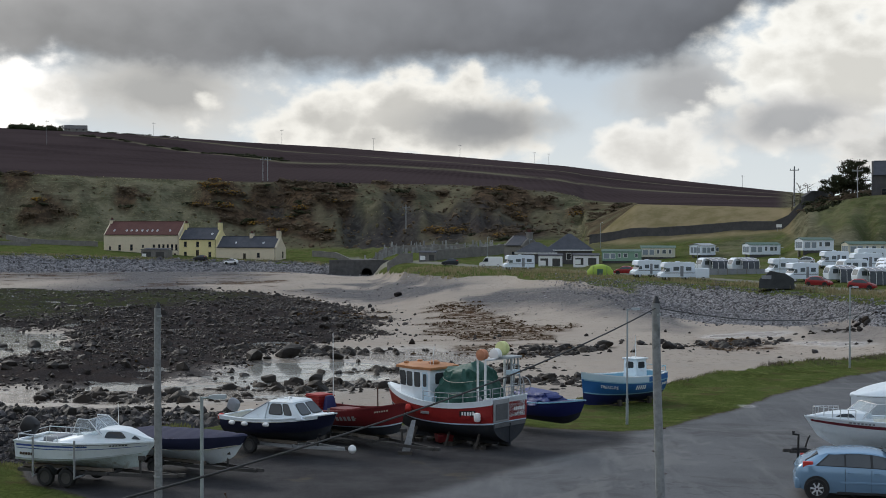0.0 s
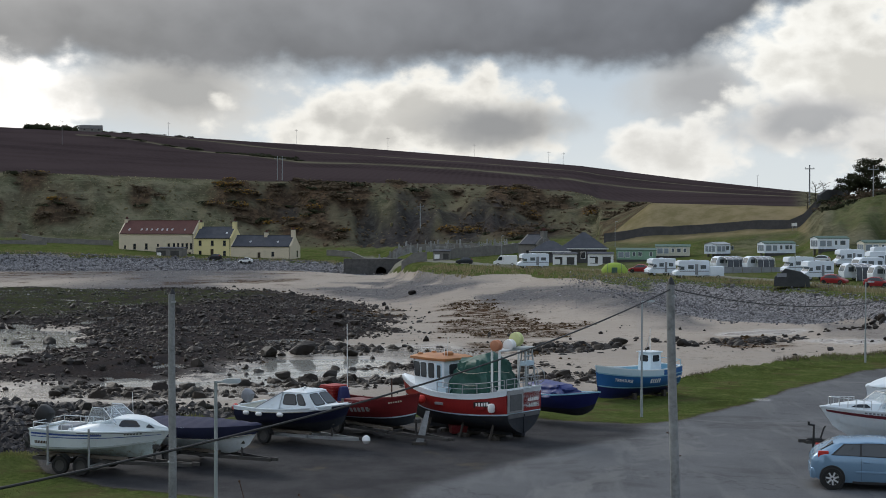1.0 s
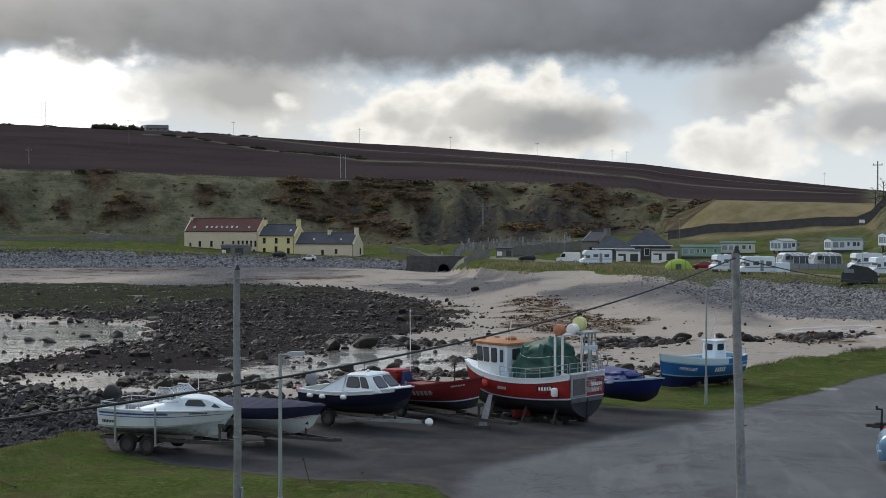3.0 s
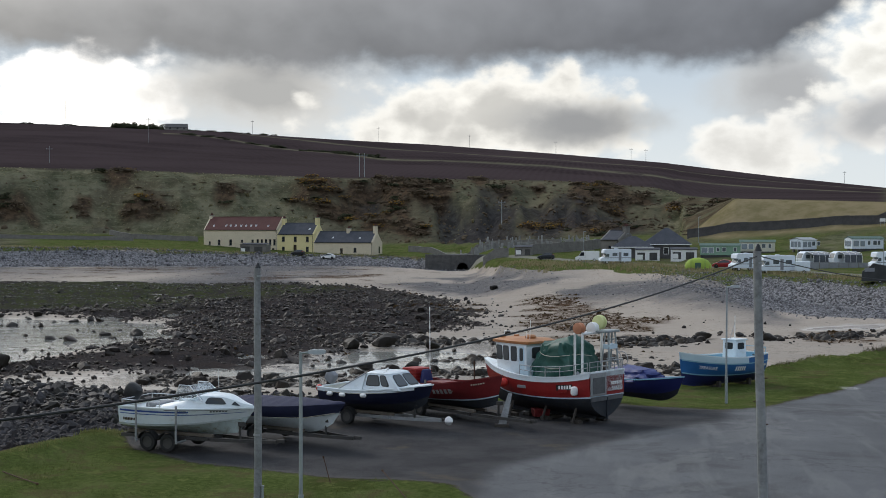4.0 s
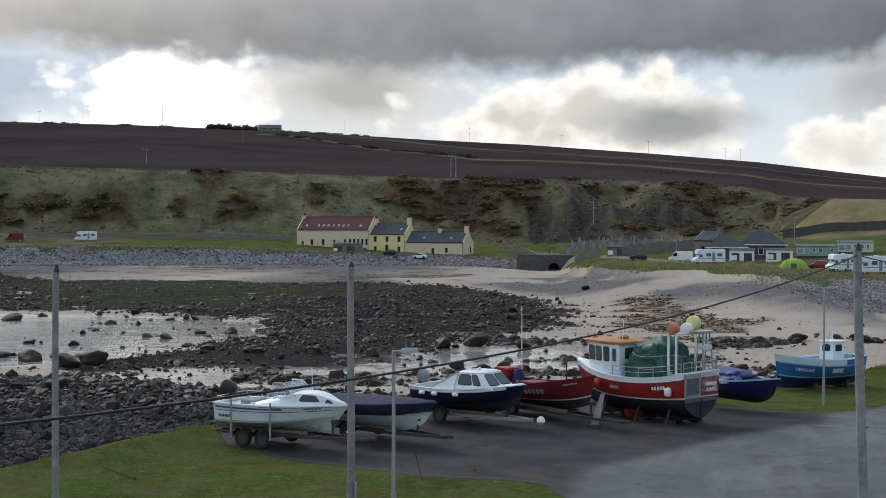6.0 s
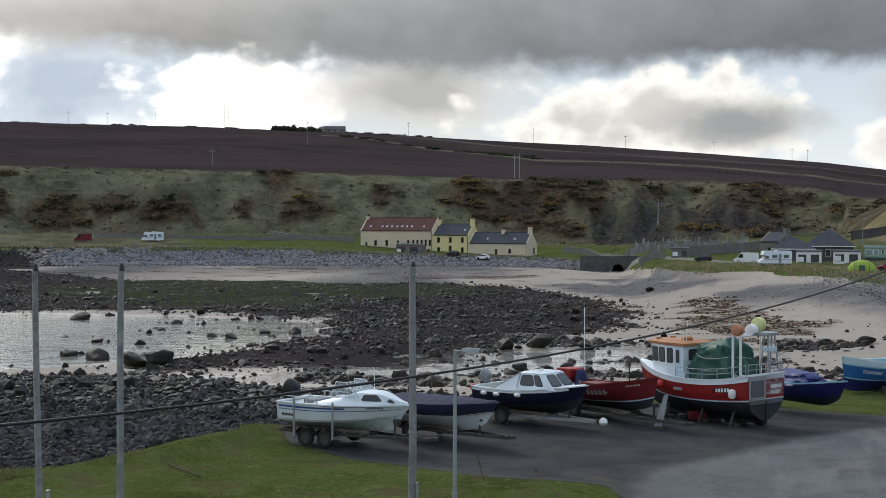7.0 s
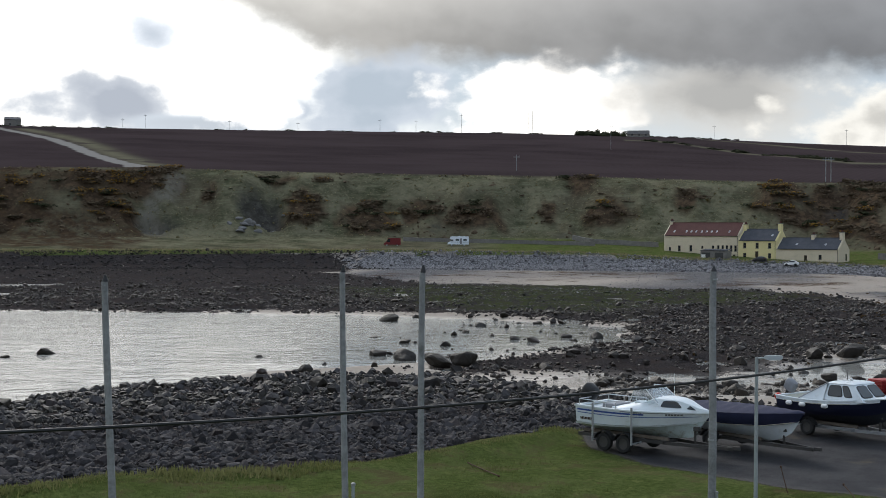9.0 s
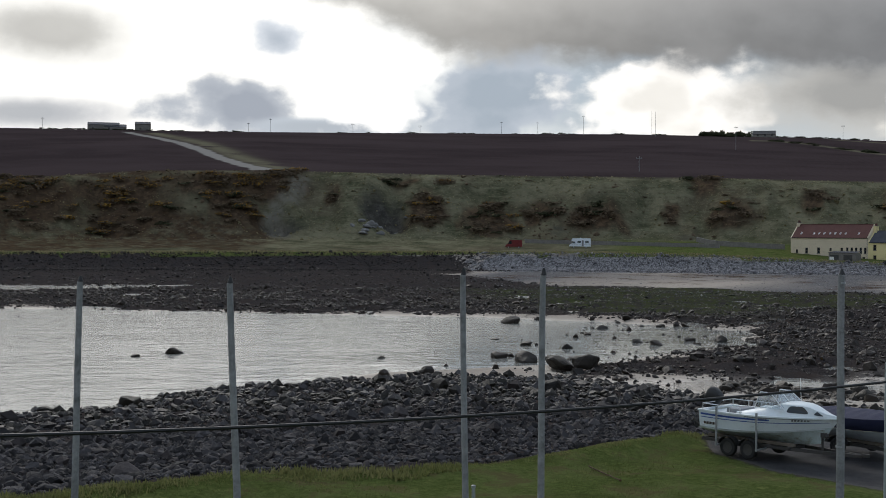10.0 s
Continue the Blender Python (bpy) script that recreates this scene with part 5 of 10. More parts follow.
def ball(parent, p, r, material, name="float", label=""):
    prof = [(max(0.01, r * math.sin(a)), -r * math.cos(a)) for a in (math.pi * k / 9 for k in range(10))]
    return part(name, lathe(bmesh.new(), prof, 14, p, "Z"), material, parent, label, True)


def sports_cruiser(name, label, m, hull, bottom, side, stripe, stripe_v, screen=True, fore=0.55, windows=((0.70, 0.83),), cowl=None, motor=True, rise=0.34, crown=None, screen_at=None, well=None):
    """White fibreglass boat with a cuddy cabin under the foredeck and a raked screen."""
    t = thing(name, label, "motorboat", m, "boats on the slip")
    part("hull_bottom", hull.band(0, 0.5), bottom, t, "", True)
    part("topside", hull.band(0.5, 1.0), side, t, "", True)
    for v0, v1, s0, s1 in stripe_v:
        part("stripe", hull.band(v0, v1, 0.008, s0, s1, 26, 1, False), stripe, t)
    part("spray_rail", hull.band(0.44, 0.49, 0.045, 0.0, 0.97, 26, 1, False), side, t)
    part("gunwale", hull.rail(0.12, 0.045, 0.03), side, t, "", True)
    part("cockpit", hull.inner(0.30, 0.14, 0.02, (well or fore) + 0.03), M["cream_gel"], t)
    L = hull.L

    def ring(s):
        f = (s - fore) / (1 - fore)
        h = rise * max(0.06, 1 - f ** 1.8) if crown is None else float(np.interp(s, *zip(*crown)))
        w, z = max(0.02, hull.half(s) * 0.90), hull.sheer(s) + 0.03
        x = hull.at(s, 1.0).x - 0.02
        half = [(w, z - 0.03), (w * 0.93, z + h * 0.25), (w * 0.74, z + h * 0.92), (w * 0.55, z + h), (0.0, z + h * 1.05)]
        return [Vector((x, y, q)) for y, q in half] + [Vector((x, -y, q)) for y, q in half[-2::-1]]

    c = part("cuddy", loft(bmesh.new(), [ring(fore + (0.985 - fore) * k / 14) for k in range(15)]), side, t, "", True)
    for sgn, (s0, s1) in itertools.product((1, -1), windows):
        def flank(s, v):
            r = ring(s)
            p = r[1].lerp(r[2], v)
            return Vector((p.x, sgn * (p.y + 0.006), p.z + 0.004))

        q = [flank(s0, 0.12), flank(s1, 0.12), flank(s1 - 0.035, 0.85), flank(s0 + 0.015, 0.85)]
        part("window", slab(bmesh.new(), rounded(q if sgn < 0 else q[::-1]), 0.012), M["window"], c)
    r0, r1 = ring(fore + 0.62 * (1 - fore)), ring(fore + 0.76 * (1 - fore))
    part("hatch", slab(bmesh.new(), [r0[3].lerp(r0[5], 0.15), r0[3].lerp(r0[5], 0.85), r1[3].lerp(r1[5], 0.85), r1[3].lerp(r1[5], 0.15)][::-1], 0.03), M["screen"], c)
    if screen:
        at = screen_at or fore
        base, zz, w = L * at, hull.sheer(at) + rise * 0.9, hull.half(at)
        ws = Frustum((base - 0.62, base + 0.42, w * 0.80, zz - 0.12), (base - 0.50, base - 0.12, w * 0.66, zz + 0.34))
        f = bmesh.new()
        for k in range(4):
            tube(f, ws.lo[k], ws.hi[k], 0.016)
        pipe(f, [ws.hi[0], ws.hi[1], ws.hi[2], ws.hi[3]], 0.016)
        tube(f, ws.lo[1].lerp(ws.lo[2], 0.5), ws.hi[1].lerp(ws.hi[2], 0.5), 0.014)
        fr = part("screen_frame", f, M["steel"], t, "", True)
        for k in (0, 1, 2):
            part("pane", ws.pane(k, 0.03, 0.97, 0.02, 0.97, 0.008), M["screen"], fr)
    for sgn in (1, -1):
        part("seat", box(bmesh.new(), L * 0.30, L * 0.40, sgn * 0.34 - 0.2, sgn * 0.34 + 0.2, 0.32, 0.86, 0.05), M["white_gel"], t)
    part("motor_well", box(bmesh.new(), 0.06, 0.5, -hull.half(0) * 0.8, hull.half(0) * 0.8, 0.3, hull.sheer(0) - 0.05, 0.04), side, t)
    if motor:
        outboard(t, -0.02, hull.sheer(0) - 0.02, 32, cowl)
    return t


def bow_rail(t, hull, s0, height=0.32):
    pts = [hull.at(s0 + (0.96 - s0) * k / 5, 1.0, 1) + Vector((0, -0.08, 0.05)) for k in range(6)]
    pts = pts + [Vector((p.x, -p.y, p.z)) for p in pts[::-1]]
    railing(t, pts, height, 0.013, M["steel"], "bow_rail")


# white cuddy boat on a twin-axle trailer
STERN, BOW = (-14.2, 43.02), (-9.70, 41.62)
a = heading(STERN, BOW)
h1 = ChineHull(3.90, 1.90, 0.80, 0.82, 0.92, 0.14, 0.92, 0.62, 2.3)
b1 = sports_cruiser("motorboat", "white cuddy motorboat with blue stripes on a twin-axle trailer", pose(*STERN, 0.54, 0, 0.8, a), h1, M["mint_gel"], M["white_gel"], M["stripe_blue"], ((0.88, 0.935, 0.02, 0.64), (0.80, 0.825, 0.02, 0.97)),
                    fore=0.40, windows=((0.735, 0.865), (0.885, 0.935)), rise=0.42, crown=((0.40, 0.10), (0.58, 0.24), (0.70, 0.42), (0.84, 0.38), (0.94, 0.14), (1.0, 0.05)), screen_at=0.66)
bars(b1, "faded_name", h1, 0.05, 0.19, 0.60, 0.68, -1, 9, M["rust"], label="faded lettering as worn marks")
bars(b1, "bow_name", h1, 0.78, 0.88, 0.90, 0.95, -1, 6, M["black"])
bars(b1, "maker_mark", h1, 0.56, 0.63, 0.93, 0.97, -1, 5, M["grey_cloth"])
railing(b1, [h1.at(s, 1.0, sd) + Vector((0, -0.06 * sd, 0.04)) for sd, ss in ((1, (0.40, 0.3, 0.18, 0.03)), (-1, (0.03, 0.18, 0.3, 0.40))) for s in ss], 0.19, 0.016)
part("aerial", tube(bmesh.new(), (3.0, 0.3, 1.2), (2.95, 0.32, 2.0), 0.008), M["white_paint"], b1)
part("helm_console", box(bmesh.new(), 2.05, 2.35, -0.55, -0.15, 0.5, 1.12, 0.04), M["white_gel"], b1)
part("engine_cover", box(bmesh.new(), 0.75, 1.25, -0.45, 0.45, 0.4, 0.92, 0.06), M["grey_cloth"], b1, "grey canvas cover in the cockpit")
part("gunwale_chafe", h1.band(0.965, 0.995, 0.012, 0.45, 0.93, 20, 1, False), M["grey_cloth"], b1)
boat_trailer("rusty twin-axle trailer under the white motorboat", pose(STERN[0] - 0.1, STERN[1], 0, 0, 0, a), 5.5, 1.62, (1.25, 2.0), 0.40, M["dark_steel"], ((0.92, 1.12), (2.4, 1.08)), False, True, False, 0.29)

# boat under a navy cover
STERN, BOW = (-11.2, 45.2), (-7.35, 43.0)
a = heading(STERN, BOW)
h2 = Hull(4.0, 1.95, 0.84, 0.86, 1.02, 0.36, 0.9, 0.50, 2.2, 2.6, 1.05)
b2 = thing("covered_boat", "small pale boat under a fitted navy canvas cover", "boat", pose(*STERN, 0.38, 0, 0, a), "boats on the slip")
part("hull_bottom", h2.band(0, 0.45), M["white_gel"], b2, "", True)
part("topside", h2.band(0.45, 0.62), M["white_gel"], b2, "", True)
part("cover_skirt", h2.band(0.56, 1.0, 0.035), M["navy_cloth"], b2, "", True)


def cover_top(hull, s0, s1, rise, inset=1.0, sag=0.02, ridge=0.0):
    bm, rows, n = bmesh.new(), [], 30
    for i in range(n + 1):
        s = s0 + (s1 - s0) * i / n
        p = hull.at(s, 1.0, 1, 0.02)
        hump = rise * math.sin(math.pi * min(1, (i / n) * 0.78 + 0.18)) ** 0.7
        row = []
        for k in range(13):
            u = -1 + 2 * k / 12
            z = p.z + hump * (1 - abs(u) ** 1.6) - sag * math.sin(i * 1.9) * (1 - u * u) + 0.008 * math.sin(k * 5 + i * 3)
            row.append(bm.verts.new((p.x, p.y * u * inset, z + 0.006)))
        rows.append(row)
    for p, q in zip(rows, rows[1:]):
        for k in range(12):
            bm.faces.new((p[k], q[k], q[k + 1], p[k + 1]))
    return bm


part("cover", cover_top(h2, 0, 1, 0.20, 1.02), M["navy_cloth"], b2, "navy canvas boat cover", True)
part("cord", pipe(bmesh.new(), [h2.at(s, 0.57, -1, 0.05) for s in (0, 0.2, 0.4, 0.6, 0.8, 0.98)], 0.012), M["rope"], b2)
boat_trailer("grey single-axle trailer under the covered boat", pose(*STERN, 0, 0, 0, a), 5.0, 1.5, (1.3,), 0.34, M["dark_steel"], (), False)

# navy cabin boat
STERN, BOW = (-8.85, 49.5), (-4.95, 47.45)
a = heading(STERN, BOW)
h3 = Hull(4.15, 1.95, 0.84, 0.80, 1.02, 0.40, 0.9, 0.28, 2.5, 3.4, 1.1)
b3 = thing("cabin_boat", "navy cabin boat with white wheelhouse on a trailer", "motorboat", pose(*STERN, 0.40, 0, -1.0, a), "boats on the slip")
part("hull_bottom", h3.band(0, 0.40), M["antifoul"], b3, "", True)
part("topside", h3.band(0.40, 0.88), M["navy"], b3, "", True)
part("sheer_strake", h3.band(0.88, 1.0, 0.02, 0.0, 0.90), M["white_gel"], b3, "", True)
part("bow_strake", h3.band(0.88, 1.0, 0.012, 0.88, 1.0, 6, 2, False), M["navy"], b3, "", True)
part("rubbing_strake", h3.rail(0.09, 0.04, 0.05), M["white_gel"], b3, "", True)
part("deck", h3.deck(-0.02, 0.36, 0.985, 18, 0.93, 0.06), M["white_gel"], b3, "", True)
part("cockpit", h3.inner(0.34, 0.10, 0.02, 0.40), M["cream_gel"], b3)
zz = h3.sheer(0.5) + 0.02
cb = Frustum((1.85, 3.55, 0.78, zz), (1.98, 3.00, 0.60, zz + 0.60))
c = part("wheelhouse", cb.body(0.10), M["white_gel"], b3, "", True)
for s in (0, 2):
    for u0, u1 in ((0.13, 0.50), (0.58, 0.76)):
        u0, u1 = (u0, u1) if s == 0 else (1 - u1, 1 - u0)
        part("window_seal", cb.pane(s, u0 - 0.025, u1 + 0.025, 0.25, 0.89, 0.010), M["black"], c)
        part("window", cb.pane(s, u0, u1, 0.30, 0.84, 0.016), M["smoke_window"], c)
for u0, u1 in ((0.07, 0.46), (0.54, 0.93)):
    part("windscreen_seal", cb.pane(1, u0 - 0.02, u1 + 0.02, 0.25, 0.90, 0.010), M["black"], c)
    part("windscreen", cb.pane(1, u0, u1, 0.30, 0.86, 0.016), M["smoke_window"], c)
part("roof", Frustum((1.96, 3.04, 0.62, zz + 0.585), (2.08, 2.88, 0.48, zz + 0.65)).body(0.03), M["white_gel"], c, "", True)
part("grab_rail", pipe(bmesh.new(), [(2.2, -0.45, zz + 0.62), (2.25, -0.45, zz + 0.70), (2.75, -0.45, zz + 0.70), (2.8, -0.45, zz + 0.62)], 0.012), M["steel"], c)
for sd in (1, -1):
    c3 = [(0.95, sd * 0.84, zz), (1.92, sd * 0.80, zz), (2.0, sd * 0.64, zz + 0.56)]
    part("side_curtain", slab(bmesh.new(), c3 if sd < 0 else c3[::-1], 0.015), M["white_gel"], b3, "pale canvas side curtain")
    part("canopy_frame", pipe(bmesh.new(), [(0.93, sd * 0.86, zz), (2.0, sd * 0.66, zz + 0.59)], 0.022), M["galv"], b3)
part("dodger", slab(bmesh.new(), [(1.30, -0.76, zz + 0.20), (1.30, 0.76, zz + 0.20), (2.0, 0.63, zz + 0.58), (2.0, -0.63, zz + 0.58)], 0.02), M["white_gel"], b3, "pale canvas dodger")
part("spotlight", lathe(bmesh.new(), [(0.02, 0), (0.05, 0.02), (0.05, 0.09), (0.02, 0.11)], 10, (2.5, 0, zz + 0.63), "Z"), M["steel"], c)
part("aerial", tube(bmesh.new(), (2.2, 0.2, zz + 0.62), (2.18, 0.2, zz + 1.05), 0.01), M["black"], c)
for s in (0.16, 0.30, 0.52):
    fender(b3, h3.at(s, 0.82, -1, 0.10), 0.075, 0.24, M["white_paint"], True)
part("fender_line", pipe(bmesh.new(), [h3.at(s, 0.9, -1, 0.05 + 0.01 * k) for k, s in enumerate((0.1, 0.3, 0.52, 0.72))], 0.012), M["rope"], b3)
part("samson_post", tube(bmesh.new(), (4.1, 0, 0.95), (4.1, 0, 1.20), 0.04), M["timber"], b3)
ball(b3, (-0.02, -0.75, 0.80), 0.13, M["bright_red"], "buoy", "small red buoy")
outboard(b3, -0.02, 0.84, 30, M["grey_cloth"], 0.8)
boat_trailer("galvanised trailer with buoy tied to its drawbar", pose(*STERN, 0, 0, 0, a), 4.9, 1.6, (1.3,), 0.30, M["galv"], (), False, True, True)

# red open boat
STERN, BOW = (-6.4, 52.4), (-2.75, 48.75)
a = heading(STERN, BOW)
h4 = Hull(5.1, 1.9, 0.82, 0.82, 1.26, 0.24, 0.8, 0.30, 2.2, 2.8, 1.05)
b4 = thing("open_boat", "dull red open fishing boat with a red bin aboard", "fishing boat", pose(*STERN, 0.36, 0, -1.0, a), "boats on the slip")
part("hull_bottom", h4.band(0, 0.30), M["antifoul"], b4, "", True)
part("boot_stripe", h4.band(0.30, 0.345, 0.006), M["pale_blue"], b4, "", True)
part("topside", h4.band(0.34, 1.0), M["dull_red"], b4, "", True)
part("gunwale", h4.rail(0.08, 0.05, 0.03), M["dull_red"], b4, "", True)
part("lining", h4.inner(0.36, 0.06, 0.01, 0.96), M["dull_red"], b4)
for s in (0.22, 0.45, 0.66):
    y = h4.half(s) - 0.06
    part("thwart", box(bmesh.new(), s * 5.1 - 0.12, s * 5.1 + 0.12, -y, y, 0.62, 0.66, 0.01), M["timber"], b4)
part("foredeck", h4.deck(0.02, 0.76, 0.98, 8, 0.95, 0.05), M["dull_red"], b4, "", True)
part("bin", Frustum((0.15, 0.85, 0.32, 0.66), (0.10, 0.92, 0.38, 1.28)).body(0.04), M["bin_red"], b4, "faded red plastic fish bin", True)
for k in range(5):
    part("bin_slat", box(bmesh.new(), 0.08, 0.94, -0.40, 0.40, 0.74 + 0.11 * k, 0.78 + 0.11 * k, 0.008), M["red"], b4)
part("engine_box", box(bmesh.new(), 1.55, 2.5, -0.38, 0.38, 0.36, 0.86, 0.04), M["dull_red"], b4)
part("oilskin", Frustum((0.98, 1.25, 0.3, 0.62), (1.0, 1.16, 0.18, 1.25)).body(0.09), M["deep_blue"], b4, "blue sheet bundled over a frame", True)
part("mast", tube(bmesh.new(), (1.0, 0.25, 0.5), (1.03, 0.25, 3.6), 0.022, 0.012), M["white_paint"], b4)
part("post", tube(bmesh.new(), (3.3, 0.5, 0.6), (3.3, 0.5, 1.65), 0.025), M["rust"], b4)
bars(b4, "registration", h4, 0.50, 0.68, 0.60, 0.78, -1, 5, M["gravestone"], label="worn registration marks")
bars(b4, "bow_name", h4, 0.82, 0.91, 0.83, 0.88, -1, 6, M["rope"])
boat_trailer("long dark trailer with timber bunks under the red boat", pose(*STERN, 0, 0, 0, a), 7.0, 1.5, (1.7,), 0.26, M["dark_steel"], (), False)

lean = thing("timber_prop", "grey weathered plank leaning between two boats", "timber prop", pose(-2.55, 48.4, -0.05))
part("plank", slab(bmesh.new(), [(-0.20, 0, 0), (0.10, 0, 0), (0.30, 0.35, 1.15), (0.16, 0.35, 1.15)], 0.06), M["wood_pole"], lean)
part("plank_foot", box(bmesh.new(), -0.3, 0.2, -0.15, 0.15, -0.02, 0.1, 0.01), M["dark_timber"], lean)

# red and white inshore fishing boat
STERN, BOW = (1.12, 49.9), (-3.53, 53.53)
a = heading(STERN, BOW)
h5 = Hull(5.55, 2.25, 1.66, 1.34, 1.74, 0.45, 0.94, 0.36, 2.6, 5.0, 1.05, 0.45)
b5 = thing("fishing_boat", "red and white inshore fishing boat with orange-roofed wheelhouse", "fishing boat", pose(*STERN, 0.12, 0, 0, a), "boats on the slip")
part("hull_bottom", h5.band(0, 0.465), M["antifoul"], b5, "", True)
part("boot_stripe", h5.band(0.465, 0.50, 0.008), M["pale_blue"], b5, "", True)
part("topside", h5.band(0.50, 0.91), M["red"], b5, "", True)
part("bulwark", h5.band(0.91, 1.0, 0.012), M["white_gel"], b5, "", True)
part("rubbing_strake", h5.band(0.895, 0.925, 0.04, 0, 0.99, 26, 1), M["white_gel"], b5)
part("gunwale", h5.rail(0.09, 0.05, 0.03), M["white_gel"], b5, "", True)
part("whaleback", h5.deck(0.0, 0.66, 0.985, 14, 0.95, 0.12), M["white_gel"], b5, "", True)
part("working_deck", h5.inner(0.95, 0.08, 0.0, 0.70), M["white_gel"], b5)
part("keel", box(bmesh.new(), 0.5, 4.5, -0.06, 0.06, -0.10, 0.25, 0.02), M["antifoul"], b5)
part("transom_band", box(bmesh.new(), -0.030, -0.004, -0.94, 0.94, 0.64, 0.80, 0.008), M["gate_panel"], b5, "dull grey band across the transom")
part("rudder", box(bmesh.new(), -0.05, 0.35, -0.03, 0.03, -0.06, 0.75, 0.01), M["antifoul"], b5)
prop = lathe(bmesh.new(), [(0.02, 0.35), (0.05, 0.37), (0.05, 0.5), (0.02, 0.52)], 10, (0, 0, 0.24), "X")
for k in range(3):
    q = k * math.tau / 3
    slab(prop, [(0.42, 0.04 * math.cos(q), 0.24 + 0.04 * math.sin(q)), (0.38, 0.24 * math.cos(q - 0.45), 0.24 + 0.24 * math.sin(q - 0.45)), (0.47, 0.24 * math.cos(q + 0.45), 0.24 + 0.24 * math.sin(q + 0.45))], 0.015)
part("propeller", prop, M["rust"], b5)
plan = [(3.10, -0.82), (3.88, -0.82), (4.75, -0.54), (4.75, 0.54), (3.88, 0.82), (3.10, 0.82)]
low = [Vector((x, y, 1.10)) for x, y in plan]
high = [Vector((3.14 + (x - 3.10) * 1.07, y * 0.95, 2.52)) for x, y in plan]
wb = loft(bmesh.new(), [low, high])
bmesh.ops.bevel(wb, geom=wb.edges[:], offset=0.04, segments=2, affect="EDGES", profile=0.6)
c = part("wheelhouse", wb, M["white_gel"], b5, "", True)


def house_pane(side, u0, u1, v0, v1, out):
    a0, a1, b0, b1 = low[side], low[(side + 1) % 6], high[side], high[(side + 1) % 6]
    pts = [a0.lerp(a1, u).lerp(b0.lerp(b1, u), v) for u, v in ((u0, v0), (u1, v0), (u1, v1), (u0, v1))]
    return slab(bmesh.new(), rounded(pts, 0.16), out)


for side, u0, u1, v0 in ((0, 0.12, 0.46, 0.10), (0, 0.60, 0.92, 0.55), (1, 0.08, 0.46, 0.55), (1, 0.56, 0.94, 0.55), (2, 0.06, 0.47, 0.55), (2, 0.53, 0.94, 0.55),
                         (3, 0.06, 0.44, 0.55), (3, 0.54, 0.92, 0.55), (4, 0.08, 0.40, 0.55), (4, 0.54, 0.88, 0.10)):
    if v0 < 0.4:
        d = part("door", house_pane(side, u0, u1, v0, 0.93, 0.014), M["pale_blue"], c)
        part("door_glass", house_pane(side, u0 + 0.07, u1 - 0.07, 0.55, 0.88, 0.028), M["smoke_window"], c)
    else:
        part("window_seal", house_pane(side, u0 - 0.02, u1 + 0.02, v0 - 0.02, 0.92, 0.008), M["black"], c)
        part("window", house_pane(side, u0, u1, v0, 0.90, 0.016), M["smoke_window"], c)
part("back_window", house_pane(5, 0.2, 0.8, 0.6, 0.9, 0.014), M["smoke_window"], c)
edge = [Vector((x + (0.12 if x > 4.5 else -0.06), y * 1.06, 2.51)) for x, y in ((3.10, -0.78), (3.97, -0.78), (4.9, -0.52), (4.9, 0.52), (3.97, 0.78), (3.10, 0.78))]
roof = loft(bmesh.new(), [edge, [p + Vector((0, 0, 0.09)) for p in edge], [Vector((4.0 + (p.x - 4.0) * 0.8, p.y * 0.75, 2.68)) for p in edge]])
rf = part("roof", roof, M["orange"], c, "rust-orange painted wheelhouse roof", True)
part("radar", lathe(bmesh.new(), [(0.05, 0), (0.2, 0.02), (0.22, 0.10), (0.15, 0.16)], 16, (3.5, 0.1, 2.66), "Z"), M["orange"], rf, "", True)
for y in (-0.4, 0.4):
    part("lamp", box(bmesh.new(), 4.55, 4.70, y - 0.08, y + 0.08, 2.62, 2.74, 0.02), M["orange"], rf)
part("roof_rail", pipe(bmesh.new(), [(4.6, 0.35, 2.66), (4.6, 0.35, 2.92), (3.4, 0.45, 2.96), (3.4, 0.45, 2.66)], 0.014), M["white_paint"], rf)
part("aerial", tube(bmesh.new(), (3.3, 0.4, 2.6), (3.25, 0.4, 3.4), 0.012), M["white_paint"], rf)


def heap(x0, x1, w, z0, z1, folds=9):
    """A sheet thrown over gear: lumps, sharp folds and a ragged hem."""
    bm, n, k = bmesh.new(), 20, 72
    rings = []
    for i in range(n + 1):
        f = i / n
        ring = []
        for j in range(k):
            q = j * math.tau / k
            crease = abs(math.sin(folds * 0.5 * q + 2.2 * f)) * 0.13 * (1 - 0.6 * f) + 0.20 * noise.noise(Vector((2.2 * math.cos(q), 2.2 * math.sin(q), 2.5 * f + folds)))
            r = float(np.interp(f, (0, 0.42, 0.55, 0.85, 1.0), (1.0, 0.88, 0.80, 0.70, 0.36))) * (0.90 + crease + 0.10 * noise.noise(Vector((6 * math.cos(q), 6 * math.sin(q), 5 * f + folds))) + 0.05 * noise.noise(Vector((14 * math.cos(q), 14 * math.sin(q), 11 * f))))
            lump = 0.14 * noise.noise(Vector((1.7 * math.cos(q) * r, 1.7 * math.sin(q) * r, folds * 1.3))) * f
            ring.append(Vector(((x0 + x1) / 2 + (x1 - x0) / 2 * r * math.copysign(abs(math.cos(q)) ** 0.55, math.cos(q)), w * r * math.copysign(abs(math.sin(q)) ** 0.55, math.sin(q)),
                                z0 + (z1 - z0) * (f ** 0.8 + lump) + 0.03 * math.sin(5 * q) * (1 - f))))
        rings.append(ring)
    return loft(bm, rings)


